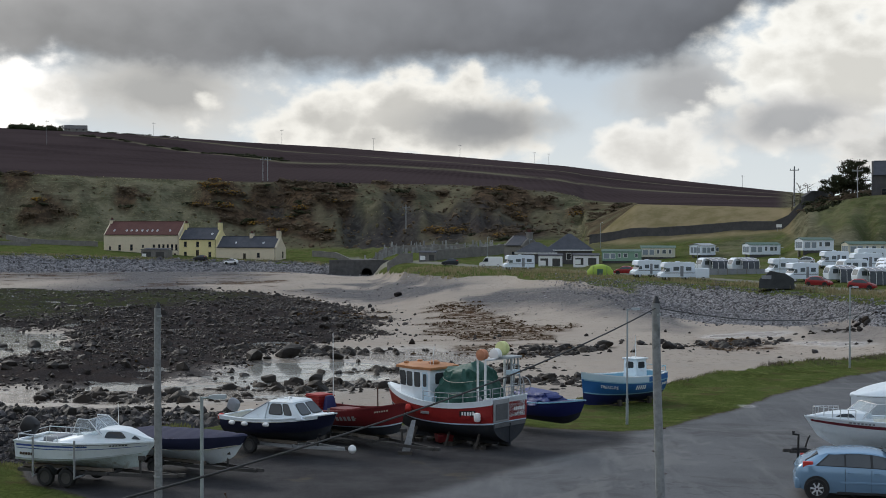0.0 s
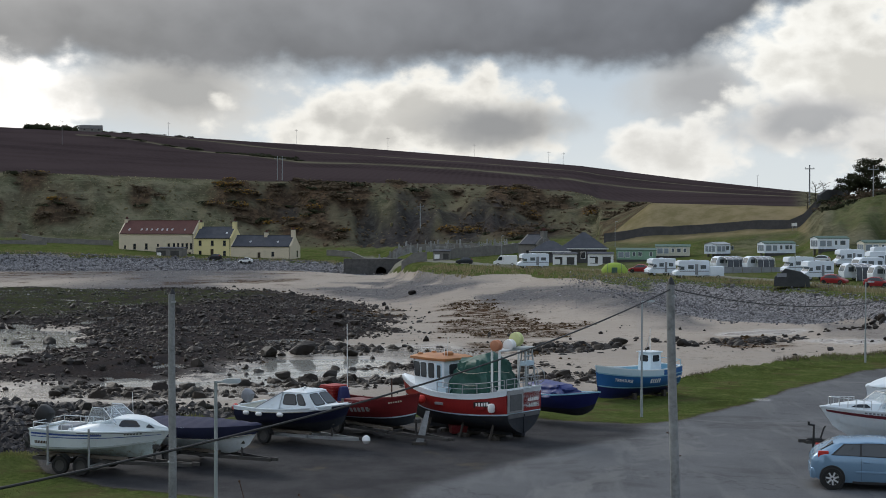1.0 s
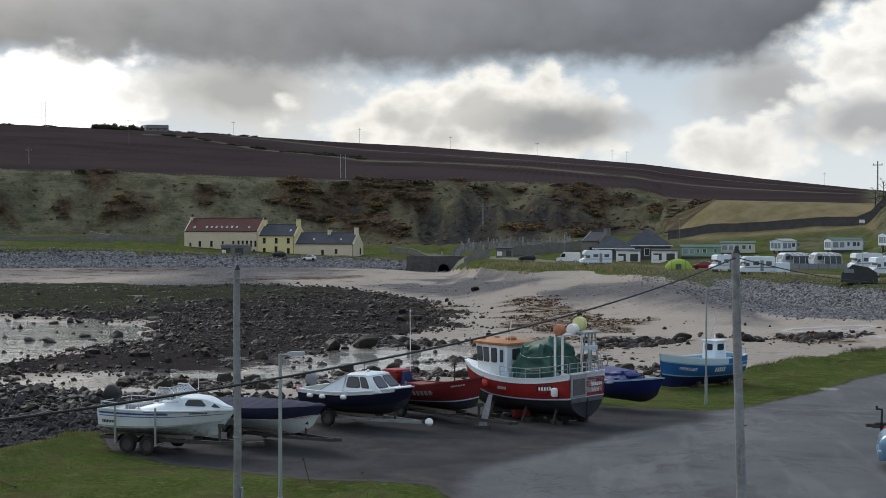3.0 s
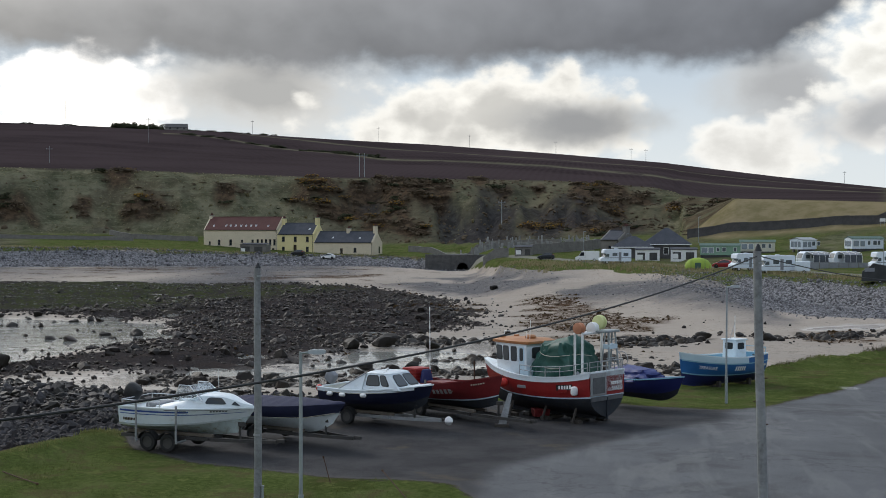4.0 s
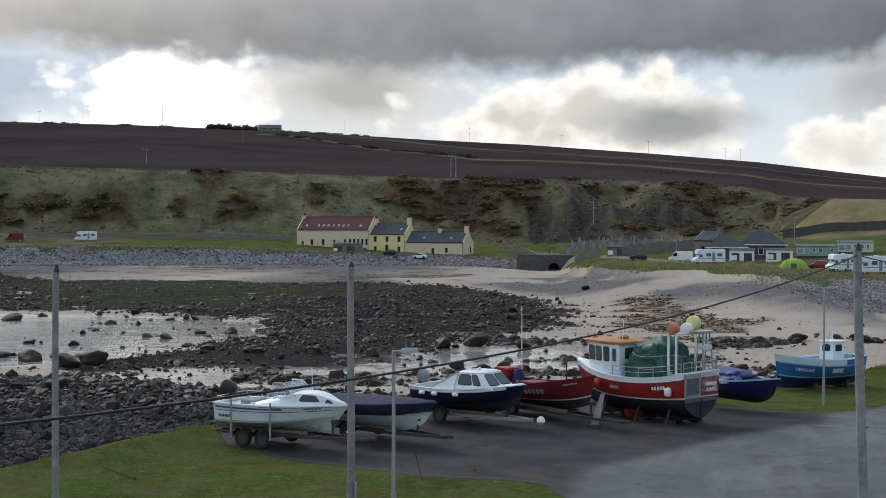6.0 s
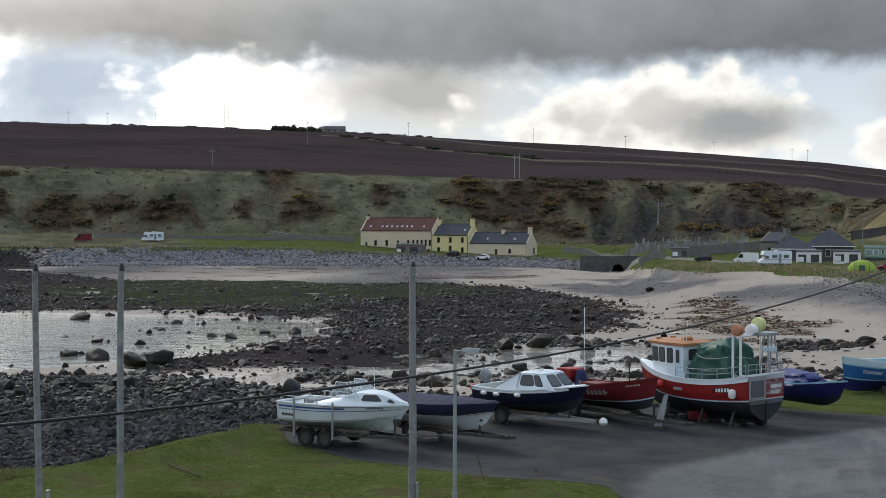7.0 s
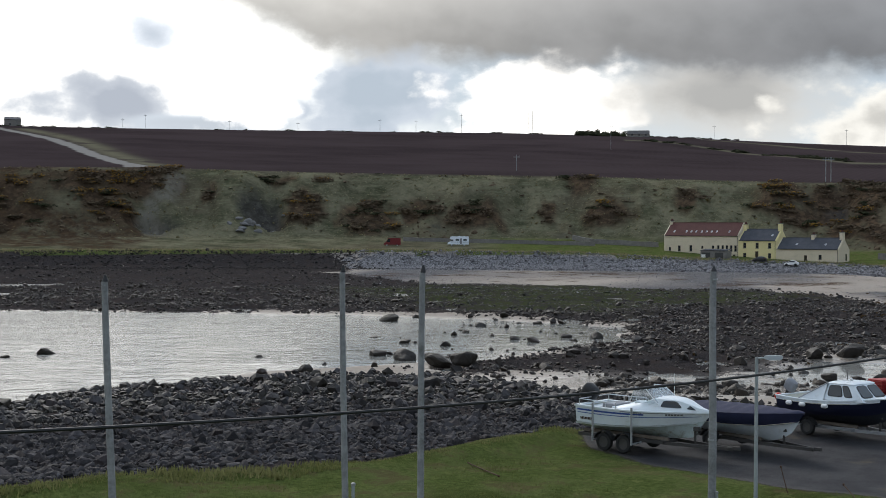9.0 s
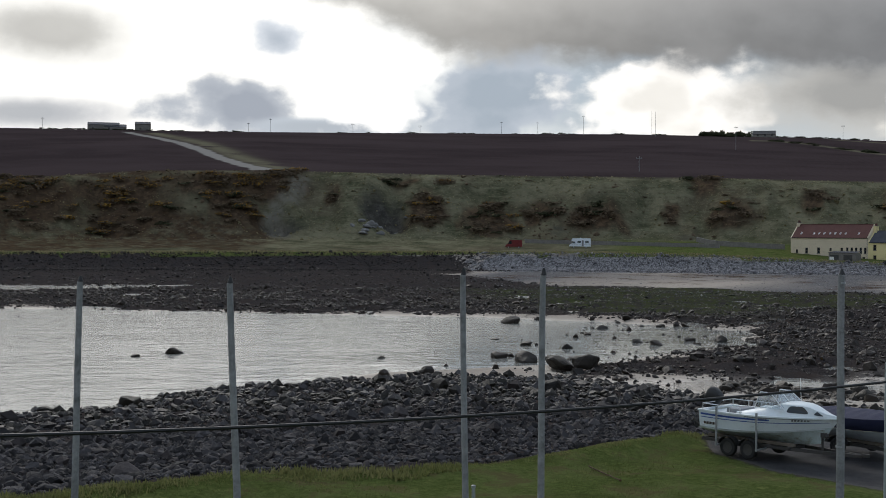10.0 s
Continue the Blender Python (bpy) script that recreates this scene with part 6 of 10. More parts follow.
part("tarpaulin", heap(0.70, 3.05, 0.98, 1.25, 2.80, 7), M["green_sheet"], b5, "dark green tarpaulin lashed over deck gear", True)
for z in (1.75, 2.2):
    part("lashing", pipe(bmesh.new(), [(1.88 + 1.02 * math.cos(q), 0.90 * math.sin(q), z + 0.05 * math.sin(3 * q)) for q in (k * math.tau / 20 for k in range(21))], 0.012), M["rope"], b5)
for px, py in ((0.50, 0.80), (0.84, 0.80), (0.50, -0.80), (0.84, -0.80)):
    part("gantry_post", tube(bmesh.new(), (px, py, 1.2), (px, py, 3.05), 0.045), M["white_paint"], b5)
for px in (0.50, 0.84):
    part("gantry_beam", pipe(bmesh.new(), [(px, -0.80, 3.05), (px, 0.80, 3.05)], 0.05), M["white_paint"], b5)


def twin_float(x, y, z, r, material, label):
    part("float", lathe(bmesh.new(), [(0.04, -0.16), (r, -0.12), (r * 1.05, -0.07), (r * 0.7, 0.0), (r * 1.05, 0.07), (r, 0.12), (0.04, 0.16)], 18, (x, y, z), "Y"), material, b5, label, True)


twin_float(0.66, 0.78, 3.24, 0.20, M["faded_orange"], "faded orange float on the gantry")
twin_float(0.55, 0.12, 3.22, 0.21, M["white_paint"], "white plastic float on the gantry")
twin_float(0.50, -0.22, 3.42, 0.25, M["yellow_plastic"], "pale yellow plastic float on the gantry")
for y in (-0.35, -0.75):
    part("mast_leg", pipe(bmesh.new(), [(0.05, y - 0.12 * (y < -0.5) + 0.12 * (y > -0.5), 1.3), (0.20, y, 3.1)], 0.035), M["lamp_grey"], b5)
    part("mast_leg", pipe(bmesh.new(), [(0.50, y - 0.12 * (y < -0.5) + 0.12 * (y > -0.5), 1.3), (0.32, y, 3.1)], 0.03), M["lamp_grey"], b5)
for zz in (1.7, 2.1, 2.5, 2.8, 3.08):
    part("rung", tube(bmesh.new(), (0.24, -0.33, zz), (0.24, -0.77, zz), 0.025), M["lamp_grey"], b5)
part("mast_plate", box(bmesh.new(), 0.12, 0.38, -0.82, -0.28, 2.45, 2.62, 0.02), M["pale_blue"], b5)
part("mast_top", box(bmesh.new(), 0.05, 0.6, -0.85, 0.1, 3.06, 3.14, 0.02), M["lamp_grey"], b5)
for k, (x, y, z) in enumerate(((0.95, 0.55, 1.45), (0.75, 0.35, 1.5), (1.2, -0.6, 1.4), (0.35, 0.5, 1.42))):
    part("fender", lathe(bmesh.new(), [(0.03, -0.22), (0.12, -0.18), (0.13, 0.14), (0.03, 0.22)], 12, (x, y, z), "XY"[k % 2]), M["white_paint"], b5, "white fender heaped on deck", True)
part("net_heap", heap(0.2, 0.9, 0.5, 1.0, 1.5, 5), M["rope"], b5, "tangled pale rope on deck", True)
part("hatch_box", box(bmesh.new(), 2.9, 3.25, 0.35, 0.95, 0.95, 1.55, 0.03), M["pale_blue"], b5)
for sd in (1, -1):
    railing(b5, [h5.at(s, 1.0, sd) + Vector((0, -0.05 * sd, 0.05)) for s in (0.02, 0.12, 0.24, 0.36, 0.48, 0.58)], 0.36, 0.017, M["galv"], "side_rail", True)
railing(b5, [(0.03, y, 1.70) for y in (-0.98, -0.5, 0.0, 0.5, 0.98)], 0.36, 0.017, M["galv"], "stern_rail", True)
part("stern_hoop", pipe(bmesh.new(), [(0.3 + 0.28 * math.cos(q), -0.9, 2.1 + 0.28 * math.sin(q)) for q in (k * math.tau / 12 for k in range(13))], 0.015), M["galv"], b5)
part("stern_hoop", pipe(bmesh.new(), [(0.1 + 0.28 * math.cos(q), -1.05, 2.05 + 0.28 * math.sin(q)) for q in (k * math.tau / 12 for k in range(13))], 0.015), M["galv"], b5)
part("stern_gate", box(bmesh.new(), -0.055, -0.012, 0.08, 1.00, 0.84, 1.66, 0.01), M["galv"], b5, "bare aluminium stern gate")
part("gate_panel", box(bmesh.new(), -0.075, -0.056, 0.20, 0.90, 0.92, 1.50, 0.005), M["gate_panel"], b5)
part("hauler", lathe(bmesh.new(), [(0.05, 0), (0.18, 0.03), (0.1, 0.1), (0.18, 0.17), (0.05, 0.2)], 14, (0.9, 0.6, 1.5), "Y"), M["galv"], b5, "", True)
part("fish_box", box(bmesh.new(), 1.0, 1.4, -0.7, -0.1, 0.95, 1.40, 0.03), M["white_paint"], b5)
part("fish_box", box(bmesh.new(), 2.6, 3.0, -0.95, -0.75, 0.95, 1.4, 0.03), M["light_blue"], b5)
bars(b5, "registration_plate", h5, 0.13, 0.26, 0.68, 0.82, 1, 1, M["black"], 0.008, 1.0)
bars(b5, "registration", h5, 0.14, 0.25, 0.71, 0.80, 1, 5, M["white_paint"], 0.016)
bm = bmesh.new()
for k in range(6):
    slab(bm, [(-0.014, -0.25 - 0.11 * k, 1.18), (-0.014, -0.33 - 0.11 * k, 1.18), (-0.014, -0.33 - 0.11 * k, 1.30), (-0.014, -0.25 - 0.11 * k, 1.30)], 0.006)
part("boat_name", bm, M["white_paint"], b5)
lettering(b5, "BANFF", M["white_paint"], Matrix(((0, 0, -1, -0.02), (-1, 0, 0, -0.56), (0, 1, 0, 1.04), (0, 0, 0, 1))), 0.19)
for sd in (1,):
    fender(b5, h5.at(0.10, 0.66, sd, 0.12), 0.13, 0.34)
    ball(b5, h5.at(0.70, 0.75, sd, 0.2), 0.17, M["bright_red"], "buoy", "red round buoy")
    part("step", box(bmesh.new(), 2.9, 3.3, 1.09, 1.13, 0.92, 1.02, 0.01), M["galv"], b5)
    part("exhaust_guard", box(bmesh.new(), 0.95, 1.35, 1.10, 1.135, 0.90, 1.02, 0.01), M["red"], b5)
for px in (0.8, 2.2, 3.8):
    for sd in (1, -1):
        pr = thing("boat_prop", "grey timber prop under the fishing boat", "timber prop")
        pr.matrix_basis = pose(*STERN, 0, 0, 0, a) @ pose(px, sd * 0.75, 0)
        part("shore", tube(bmesh.new(), (0, sd * 0.25, -0.1), (0, 0, 0.48), 0.05, 0.05, 6), M["dark_timber"], pr)
        part("pad", box(bmesh.new(), -0.2, 0.2, -0.12, 0.12, -0.12, 0.04, 0.02), M["dark_timber"], pr)
for px in (1.2, 2.4, 3.5, 4.4):
    bl = thing("keel_block", "stacked timber block under the boat keel", "timber block", pose(*STERN, 0, 0, 0, a) @ pose(px, 0, -0.1))
    part("block", box(bmesh.new(), -0.15, 0.15, -0.35, 0.35, 0, 0.115, 0.015), M["dark_timber"], bl)
    part("wedge", box(bmesh.new(), -0.12, 0.12, -0.3, -0.08, 0.115, 0.21, 0.01), M["dark_timber"], bl)
crate = thing("crate", "red plastic crate on the asphalt under a boat", "crate", pose(-1.3, 51.2, -0.04, 0, 0, 20))
part("crate_body", Frustum((-0.28, 0.28, 0.2, 0), (-0.32, 0.32, 0.24, 0.3)).body(0.03), M["dull_red"], crate)

# blue boat under a blue sheet
STERN, BOW = (1.5, 57.0), (4.15, 54.2)
a = heading(STERN, BOW)
h6 = Hull(3.60, 1.65, 0.84, 0.80, 1.04, 0.36, 0.85, 0.35, 2.3, 2.9, 1.05)
b6 = thing("covered_boat", "deep blue boat with a loose blue tarpaulin over it", "boat", pose(*STERN, 0.10, 0, 0, a), "boats on the slip")
part("hull_bottom", h6.band(0, 0.35), M["antifoul"], b6, "", True)
part("topside", h6.band(0.35, 1.0), M["deep_blue"], b6, "", True)
part("gunwale", h6.rail(0.08, 0.05, 0.03), M["light_blue"], b6, "", True)
part("foredeck", h6.deck(0.0, 0.55, 0.98, 12, 0.95, 0.06), M["deep_blue"], b6, "", True)
part("tarpaulin", heap(0.0, 2.5, 0.80, 0.74, 1.26, 7), M["blue_sheet"], b6, "crumpled blue tarpaulin", True)
ball(b6, (0.15, -0.95, 0.75), 0.15, M["white_paint"], "fender", "pink-white round fender")

# blue fishing boat on the grass
STERN, BOW = (8.68, 68.0), (4.93, 64.4)
a = heading(STERN, BOW)
gz = -0.53
h7 = Hull(5.2, 2.1, 1.36, 1.30, 1.64, 0.16, 0.78, 0.20, 2.5, 3.0, 1.1)
b7 = thing("fishing_boat", "blue wooden fishing boat with pale blue bulwarks on the grass", "fishing boat", pose(*STERN, gz + 0.06, 0, 0, a), "boats on the slip")
part("hull_bottom", h7.band(0, 0.36), M["deep_blue"], b7, "", True)
part("topside", h7.band(0.36, 0.80), M["blue"], b7, "", True)
part("waterline", h7.band(0.36, 0.40, 0.008, 0, 0.99, 26, 1), M["light_blue"], b7)
part("stern_bulwark", h7.band(0.80, 1.0, 0.012, 0.0, 0.32), M["blue"], b7, "", True)
part("bulwark", h7.band(0.80, 1.0, 0.012, 0.31, 0.995), M["pale_blue"], b7, "", True)
part("rubbing_strake", h7.band(0.77, 0.81, 0.035, 0, 0.99, 26, 1), M["light_blue"], b7)
part("gunwale", h7.rail(0.08, 0.05, 0.02), M["white_gel"], b7, "", True)
part("lining", h7.inner(0.85, 0.06, 0.01, 0.95), M["light_blue"], b7)
ho = Frustum((1.05, 1.90, 0.42, 0.85), (1.10, 1.85, 0.39, 2.06))
c = part("wheelhouse", ho.body(0.04), M["white_gel"], b7, "small white wheelhouse", True)
for s in (0, 1, 2):
    part("window", ho.pane(s, 0.18, 0.78, 0.64, 0.90, 0.014), M["window"], c)
part("door", ho.pane(3, 0.2, 0.8, 0.05, 0.92, 0.014), M["blue"], c)
part("roof", box(bmesh.new(), 1.02, 1.93, -0.46, 0.46, 2.05, 2.11, 0.02), M["white_gel"], c)
part("mast", tube(bmesh.new(), (1.45, 0, 2.05), (1.45, 0, 3.2), 0.025, 0.015), M["white_paint"], c)
part("stay", tube(bmesh.new(), (1.45, 0, 2.9), (1.8, 0, 2.11), 0.012), M["galv"], c)
railing(b7, [h7.at(s, 1.0, sd) + Vector((0, -0.05 * sd, 0.05)) for sd, ss in ((1, (0.22, 0.12, 0.02)), (-1, (0.02, 0.12, 0.22))) for s in ss], 0.28, 0.015, M["light_blue"], "stern_rail")
p0, p1 = h7.at(0.66, 0.60, 1, 0.02), h7.at(0.90, 0.62, 1, 0.02)
mid = (p0 + p1) / 2
q = (p0 - p1).normalized()
up = Vector((0, 0.35, 1)).normalized()
nn = q.cross(up).normalized()
up = nn.cross(q)
lettering(b7, "TREASURE", M["white_paint"], Matrix(((q.x, up.x, nn.x, mid.x), (q.y, up.y, nn.y, mid.y + 0.07), (q.z, up.z, nn.z, mid.z), (0, 0, 0, 1))), 0.21)
bars(b7, "registration", h7, 0.36, 0.50, 0.54, 0.70, 1, 5, M["white_paint"])
bars(b7, "stern_name", h7, 0.02, 0.10, 0.60, 0.68, 1, 4, M["white_paint"])
for px in (1.0, 3.2):
    bl = thing("keel_block", "timber block under the boat keel on the grass", "timber block", pose(*STERN, gz - 0.05, 0, 0, a) @ pose(px, 0, 0))
    part("block", box(bmesh.new(), -0.15, 0.15, -0.28, 0.28, 0, 0.11, 0.015), M["dark_timber"], bl)
    for sd in (1, -1):
        part("chock", box(bmesh.new(), -0.1, 0.1, sd * 0.50 - 0.08, sd * 0.50 + 0.08, 0.0, 0.34, 0.02), M["dark_timber"], bl)

# white sports boat and a second one beyond it
STERN, BOW = (16.8, 46.3), (10.95, 45.0)
a = heading(STERN, BOW)
h8 = Hull(5.9, 2.2, 1.02, 1.00, 1.16, 0.55, 0.92, 0.45, 2.3, 2.8, 1.0)
b8 = sports_cruiser("motorboat", "white sports boat with a maroon stripe on a trailer", pose(*STERN, 0.50, 0, -1.5, a), h8, M["white_gel"], M["white_gel"], M["stripe_maroon"], ((0.80, 0.90, 0.02, 0.985),), True, 0.72, ((0.80, 0.89),), rise=0.26)
bow_rail(b8, h8, 0.80, 0.30)
bars(b8, "maker_name", h8, 0.72, 0.84, 0.92, 0.97, 1, 7, M["grey_cloth"])
tr8 = boat_trailer("grey trailer with dark coupling under the sports boat", pose(*STERN, 0, 0, -1.5, a), 6.95, 1.7, (1.6, 2.3), 0.52, M["dark_steel"], (), False)
jk = part("jockey_stand", pipe(bmesh.new(), [(6.62, 0.12, 0.16), (6.62, 0.12, 1.08), (6.80, 0.12, 1.10), (6.80, 0.12, 1.20)], 0.045), M["black"], tr8, "dark jockey stand with crank handle")
road_wheel("jockey_wheel", jk, 6.62, 0.12, 0.14, 0.14, 0.08, M["rust"], 1, 0)
part("brake_lever", pipe(bmesh.new(), [(6.3, -0.08, 0.56), (6.18, -0.08, 0.95), (6.12, -0.08, 1.02)], 0.03), M["black"], tr8)
part("damper", lathe(bmesh.new(), [(0.03, 6.25), (0.07, 6.28), (0.07, 6.75), (0.04, 6.8)], 12, (0, 0, 0.58), "X"), M["black"], tr8)
STERN, BOW = (19.1, 51.6), (13.25, 49.3)
a = heading(STERN, BOW)
h9 = Hull(6.2, 2.2, 1.02, 1.02, 1.02, 0.35, 0.92, 0.05, 5.0, 2.8, 1.6)
b9 = sports_cruiser("motorboat", "white rounded sports boat with a dark flash", pose(*STERN, 0.95, 0, 0, a), h9, M["white_gel"], M["white_gel"], M["black"], ((0.985, 0.995, 0.02, 0.98),), False, 0.35, ((0.45, 0.62),), motor=False, rise=0.5)
part("flash", h9.band(0.74, 0.80, 0.01, 0.35, 0.80, 14, 1, False), M["black"], b9)
boat_trailer("grey trailer under the rounded sports boat", pose(*STERN, 0, 0, 0, a), 6.9, 1.7, (1.9, 2.6), 0.60, M["galv"])


# ---------------- the car on the slip ----------------
def hatchback(name, label, m, paint, group="", length=4.34, width=0.88, height=1.48, wheel_r=0.315, detail=True):
    """Five-door hatchback: x from the tail to the nose."""
    t = thing(name, label, "car", m, group)
    L, W, H = length, width, height
    # stations: x, sill height, shoulder height, half width at shoulder, roof height, half width of roof
    st = [(0.00, 0.42, 0.74, 0.66, 0.80, 0.60), (0.02, 0.32, 0.88, 0.76, 0.95, 0.66), (0.05, 0.26, 0.96, 0.82, 1.06, 0.66), (0.09, 0.23, 0.985, 0.855, 1.17, 0.63), (0.14, 0.21, 0.985, W - 0.01, 1.29, 0.61), (0.20, 0.20, 0.98, W, 1.39, 0.605),
          (0.27, 0.19, 0.97, W, H - 0.04, 0.61), (0.36, 0.18, 0.96, W, H - 0.005, 0.62), (0.45, 0.18, 0.95, W, H, 0.62), (0.53, 0.18, 0.94, W, H - 0.03, 0.61), (0.59, 0.18, 0.93, W, H - 0.09, 0.60), (0.66, 0.18, 0.92, W, 1.23, 0.62),
          (0.72, 0.18, 0.91, W, 1.05, 0.67), (0.78, 0.19, 0.89, W, 0.94, 0.72), (0.83, 0.19, 0.86, W - 0.01, 0.90, 0.72),
          (0.88, 0.20, 0.80, 0.84, 0.83, 0.70), (0.96, 0.24, 0.68, 0.74, 0.71, 0.62), (1.0, 0.36, 0.56, 0.58, 0.58, 0.50)]
    rings = []
    for s, zs, zb, hw, zr, rw in st:
        x = s * L
        half = [(hw * 0.90, zs), (hw * 0.99, zs + (zb - zs) * 0.35), (hw, zs + (zb - zs) * 0.7), (hw * 0.975, zb), (rw + 0.03, zr - 0.05 * (zr > zb + 0.1)), (rw * 0.8, zr + 0.0), (0.0, zr + 0.025)]
        rings.append([Vector((x, y, z)) for y, z in half] + [Vector((x, -y, z)) for y, z in half[-2::-1]])
    body = part("body", loft(bmesh.new(), rings), paint, t, "", True)

    def at(s, v, side):
        """A place on the flank of the cabin: v from the shoulder to the roof."""
        k = max(i for i in range(len(st) - 1) if st[i][0] <= s)
        f = (s - st[k][0]) / (st[k + 1][0] - st[k][0])
        a, b = rings[k], rings[k + 1]
        lo, hi = a[3].lerp(b[3], f), a[4].lerp(b[4], f)
        p = lo.lerp(hi, v)
        return Vector((p.x, side * (p.y + 0.008), p.z))

    for side in (1, -1):
        # the black surround of the side glass, then the panes on it
        for name, material, out, runs in (("window_surround", M["black"], 0.004, ((0.128, 0.755, 0.600, 0.215),)), ("side_window", M["smoke_window"], 0.010, ((0.330, 0.490, 0.486, 0.330), (0.505, 0.742, 0.600, 0.502), (0.148, 0.318, 0.318, 0.222)))):
            for s0, s1, s2, s3 in runs:
                n = 8
                low = [at(s0 + (s1 - s0) * k / n, 0.04 if out < 0.008 else 0.09, side) for k in range(n + 1)]
                top = [at(s3 + (s2 - s3) * k / n, 0.93 if out < 0.008 else 0.88, side) for k in range(n + 1)]
                bm = bmesh.new()
                rows = [[bm.verts.new(p + Vector((0, side * e, 0))) for p in line] for e in (0.0, out) for line in (low, top)]
                for p, q in ((rows[0], rows[1]), (rows[2], rows[3]), (rows[0], rows[2]), (rows[1], rows[3])):
                    for k in range(n):
                        bm.faces.new((p[k], p[k + 1], q[k + 1], q[k]))
                for k in (0, n):
                    bm.faces.new((rows[0][k], rows[1][k], rows[3][k], rows[2][k]))
                bmesh.ops.recalc_face_normals(bm, faces=bm.faces[:])
                part(name, bm, material, body, "", True)
        for wx in (0.138, 0.795):
            bm = lathe(bmesh.new(), [(0.02, 0.0), (wheel_r + 0.05, 0.0), (wheel_r + 0.05, 0.06), (0.02, 0.06)], 26, (wx * L, side * (W - 0.022) - 0.03, wheel_r + 0.02))
            part("wheel_arch", bm, M["black"], body)
            road_wheel("wheel", t, wx * L, side * (W - 0.065), wheel_r, wheel_r, 0.20, M["alloy"], side, 7 if detail else 0)
        part("sill", box(bmesh.new(), 0.27 * L, 0.71 * L, side * (W - 0.05) - 0.03, side * (W - 0.05) + 0.03, 0.17, 0.24, 0.01), M["black"], body)
        if detail:
            part("mirror", box(bmesh.new(), 0.665 * L, 0.70 * L, side * (W + 0.09) - 0.09, side * (W + 0.09) + 0.09, 0.93, 1.06, 0.03), paint, body, "", True)
            for hx in (0.36, 0.53):
                part("door_handle", box(bmesh.new(), hx * L - 0.09, hx * L + 0.09, side * (W + 0.005) - 0.02, side * (W + 0.005) + 0.02, 0.80, 0.835, 0.012), paint, body)
            part("rub_strip", box(bmesh.new(), 0.29 * L, 0.70 * L, side * (W + 0.002) - 0.012, side * (W + 0.002) + 0.012, 0.50, 0.555, 0.006), paint, body)
            for gx in (0.325, 0.495, 0.70):
                part("door_seam", box(bmesh.new(), gx * L - 0.004, gx * L + 0.004, side * (W - 0.004) - 0.006, side * (W - 0.004) + 0.006, 0.26, 0.93), M["black"], body)
        part("tail_light", box(bmesh.new(), 0.045 * L, 0.115 * L, side * 0.755 - 0.05, side * 0.755 + 0.05, 0.90, 1.10, 0.03), M["bright_red"], body, "", True)
        part("headlight", box(bmesh.new(), 0.89 * L, 0.955 * L, side * 0.66 - 0.14, side * 0.66 + 0.14, 0.62, 0.75, 0.04), M["screen"], body, "", True)
    part("rear_window", slab(bmesh.new(), [(0.062 * L, 0.56, 1.10), (0.062 * L, -0.56, 1.10), (0.147 * L, -0.54, 1.325), (0.147 * L, 0.54, 1.325)], -0.02), M["window"], body)
    part("windscreen", slab(bmesh.new(), [(0.732 * L, -0.64, 1.05), (0.732 * L, 0.64, 1.05), (0.585 * L, 0.56, 1.42), (0.585 * L, -0.56, 1.42)], 0.012), M["window"], body)
    part("bumper", box(bmesh.new(), -0.03, 0.16, -0.76, 0.76, 0.28, 0.60, 0.07), paint, body, "", True)
    part("front_bumper", box(bmesh.new(), L - 0.16, L + 0.01, -0.70, 0.70, 0.26, 0.54, 0.07), paint, body, "", True)
    return t


hatchback("car", "pale blue five-door hatchback parked on the asphalt", pose(9.52, 41.47, -0.02, 0, 0, -10.5), M["car_blue"], height=1.43)


# ---------------- posts and cables ----------------
def wooden_pole(label, base, top, r0=0.10, r1=0.07, group="poles on the green", bands=True):
    base, top = Vector(base), Vector(top)
    t = thing("wooden_pole", label, "pole", pose(*base), group)
    bm, n, rings = bmesh.new(), 9, []
    for i in range(n + 1):
        f = i / n
        c = (top - base) * f + Vector((0.015 * math.sin(5 * f), 0.01 * math.cos(4 * f), 0))
        r = r0 + (r1 - r0) * f
        rings.append([c + Vector((r * math.cos(q), r * math.sin(q), 0)) * (1 + 0.04 * math.sin(3 * q + 6 * f)) for q in (k * math.tau / 12 for k in range(12))])
    shaft = part("shaft", loft(bm, rings), M["wood_pole"], t, "", True)
    d = top - base
    part("cap", tube(bmesh.new(), d, d + Vector((0, 0, 0.13)), r1 * 1.05, 0.02, 10), M["black"], t, "dark pointed cap", True)
    if bands:
        for f in (0.35, 0.97):
            part("band", lathe(bmesh.new(), [(r0 + (r1 - r0) * f + 0.008, -0.02), (r0 + (r1 - r0) * f + 0.008, 0.02)], 12, d * f, "Z"), M["galv"], t)
        for k in range(4):
            part("climbing_peg", tube(bmesh.new(), d * (0.55 + 0.06 * k), d * (0.55 + 0.06 * k) + Vector((0.13 * (-1) ** k, 0, 0.02)), 0.009), M["rust"], t)
    return t


wooden_pole("weathered wooden pole with dark pointed cap on the grass", (-7.85, 33.2, -0.3), (-7.79, 33.08, 6.02), 0.105, 0.08)
wire_pole = wooden_pole("tall grey wooden pole carrying a black cable", (3.36, 24.9, -0.3), (3.21, 24.85, 6.62), 0.10, 0.072, "cable poles")


def polar(b, r, z=0.0):
    return (r * math.sin(radians(b)), r * math.cos(radians(b)), z)


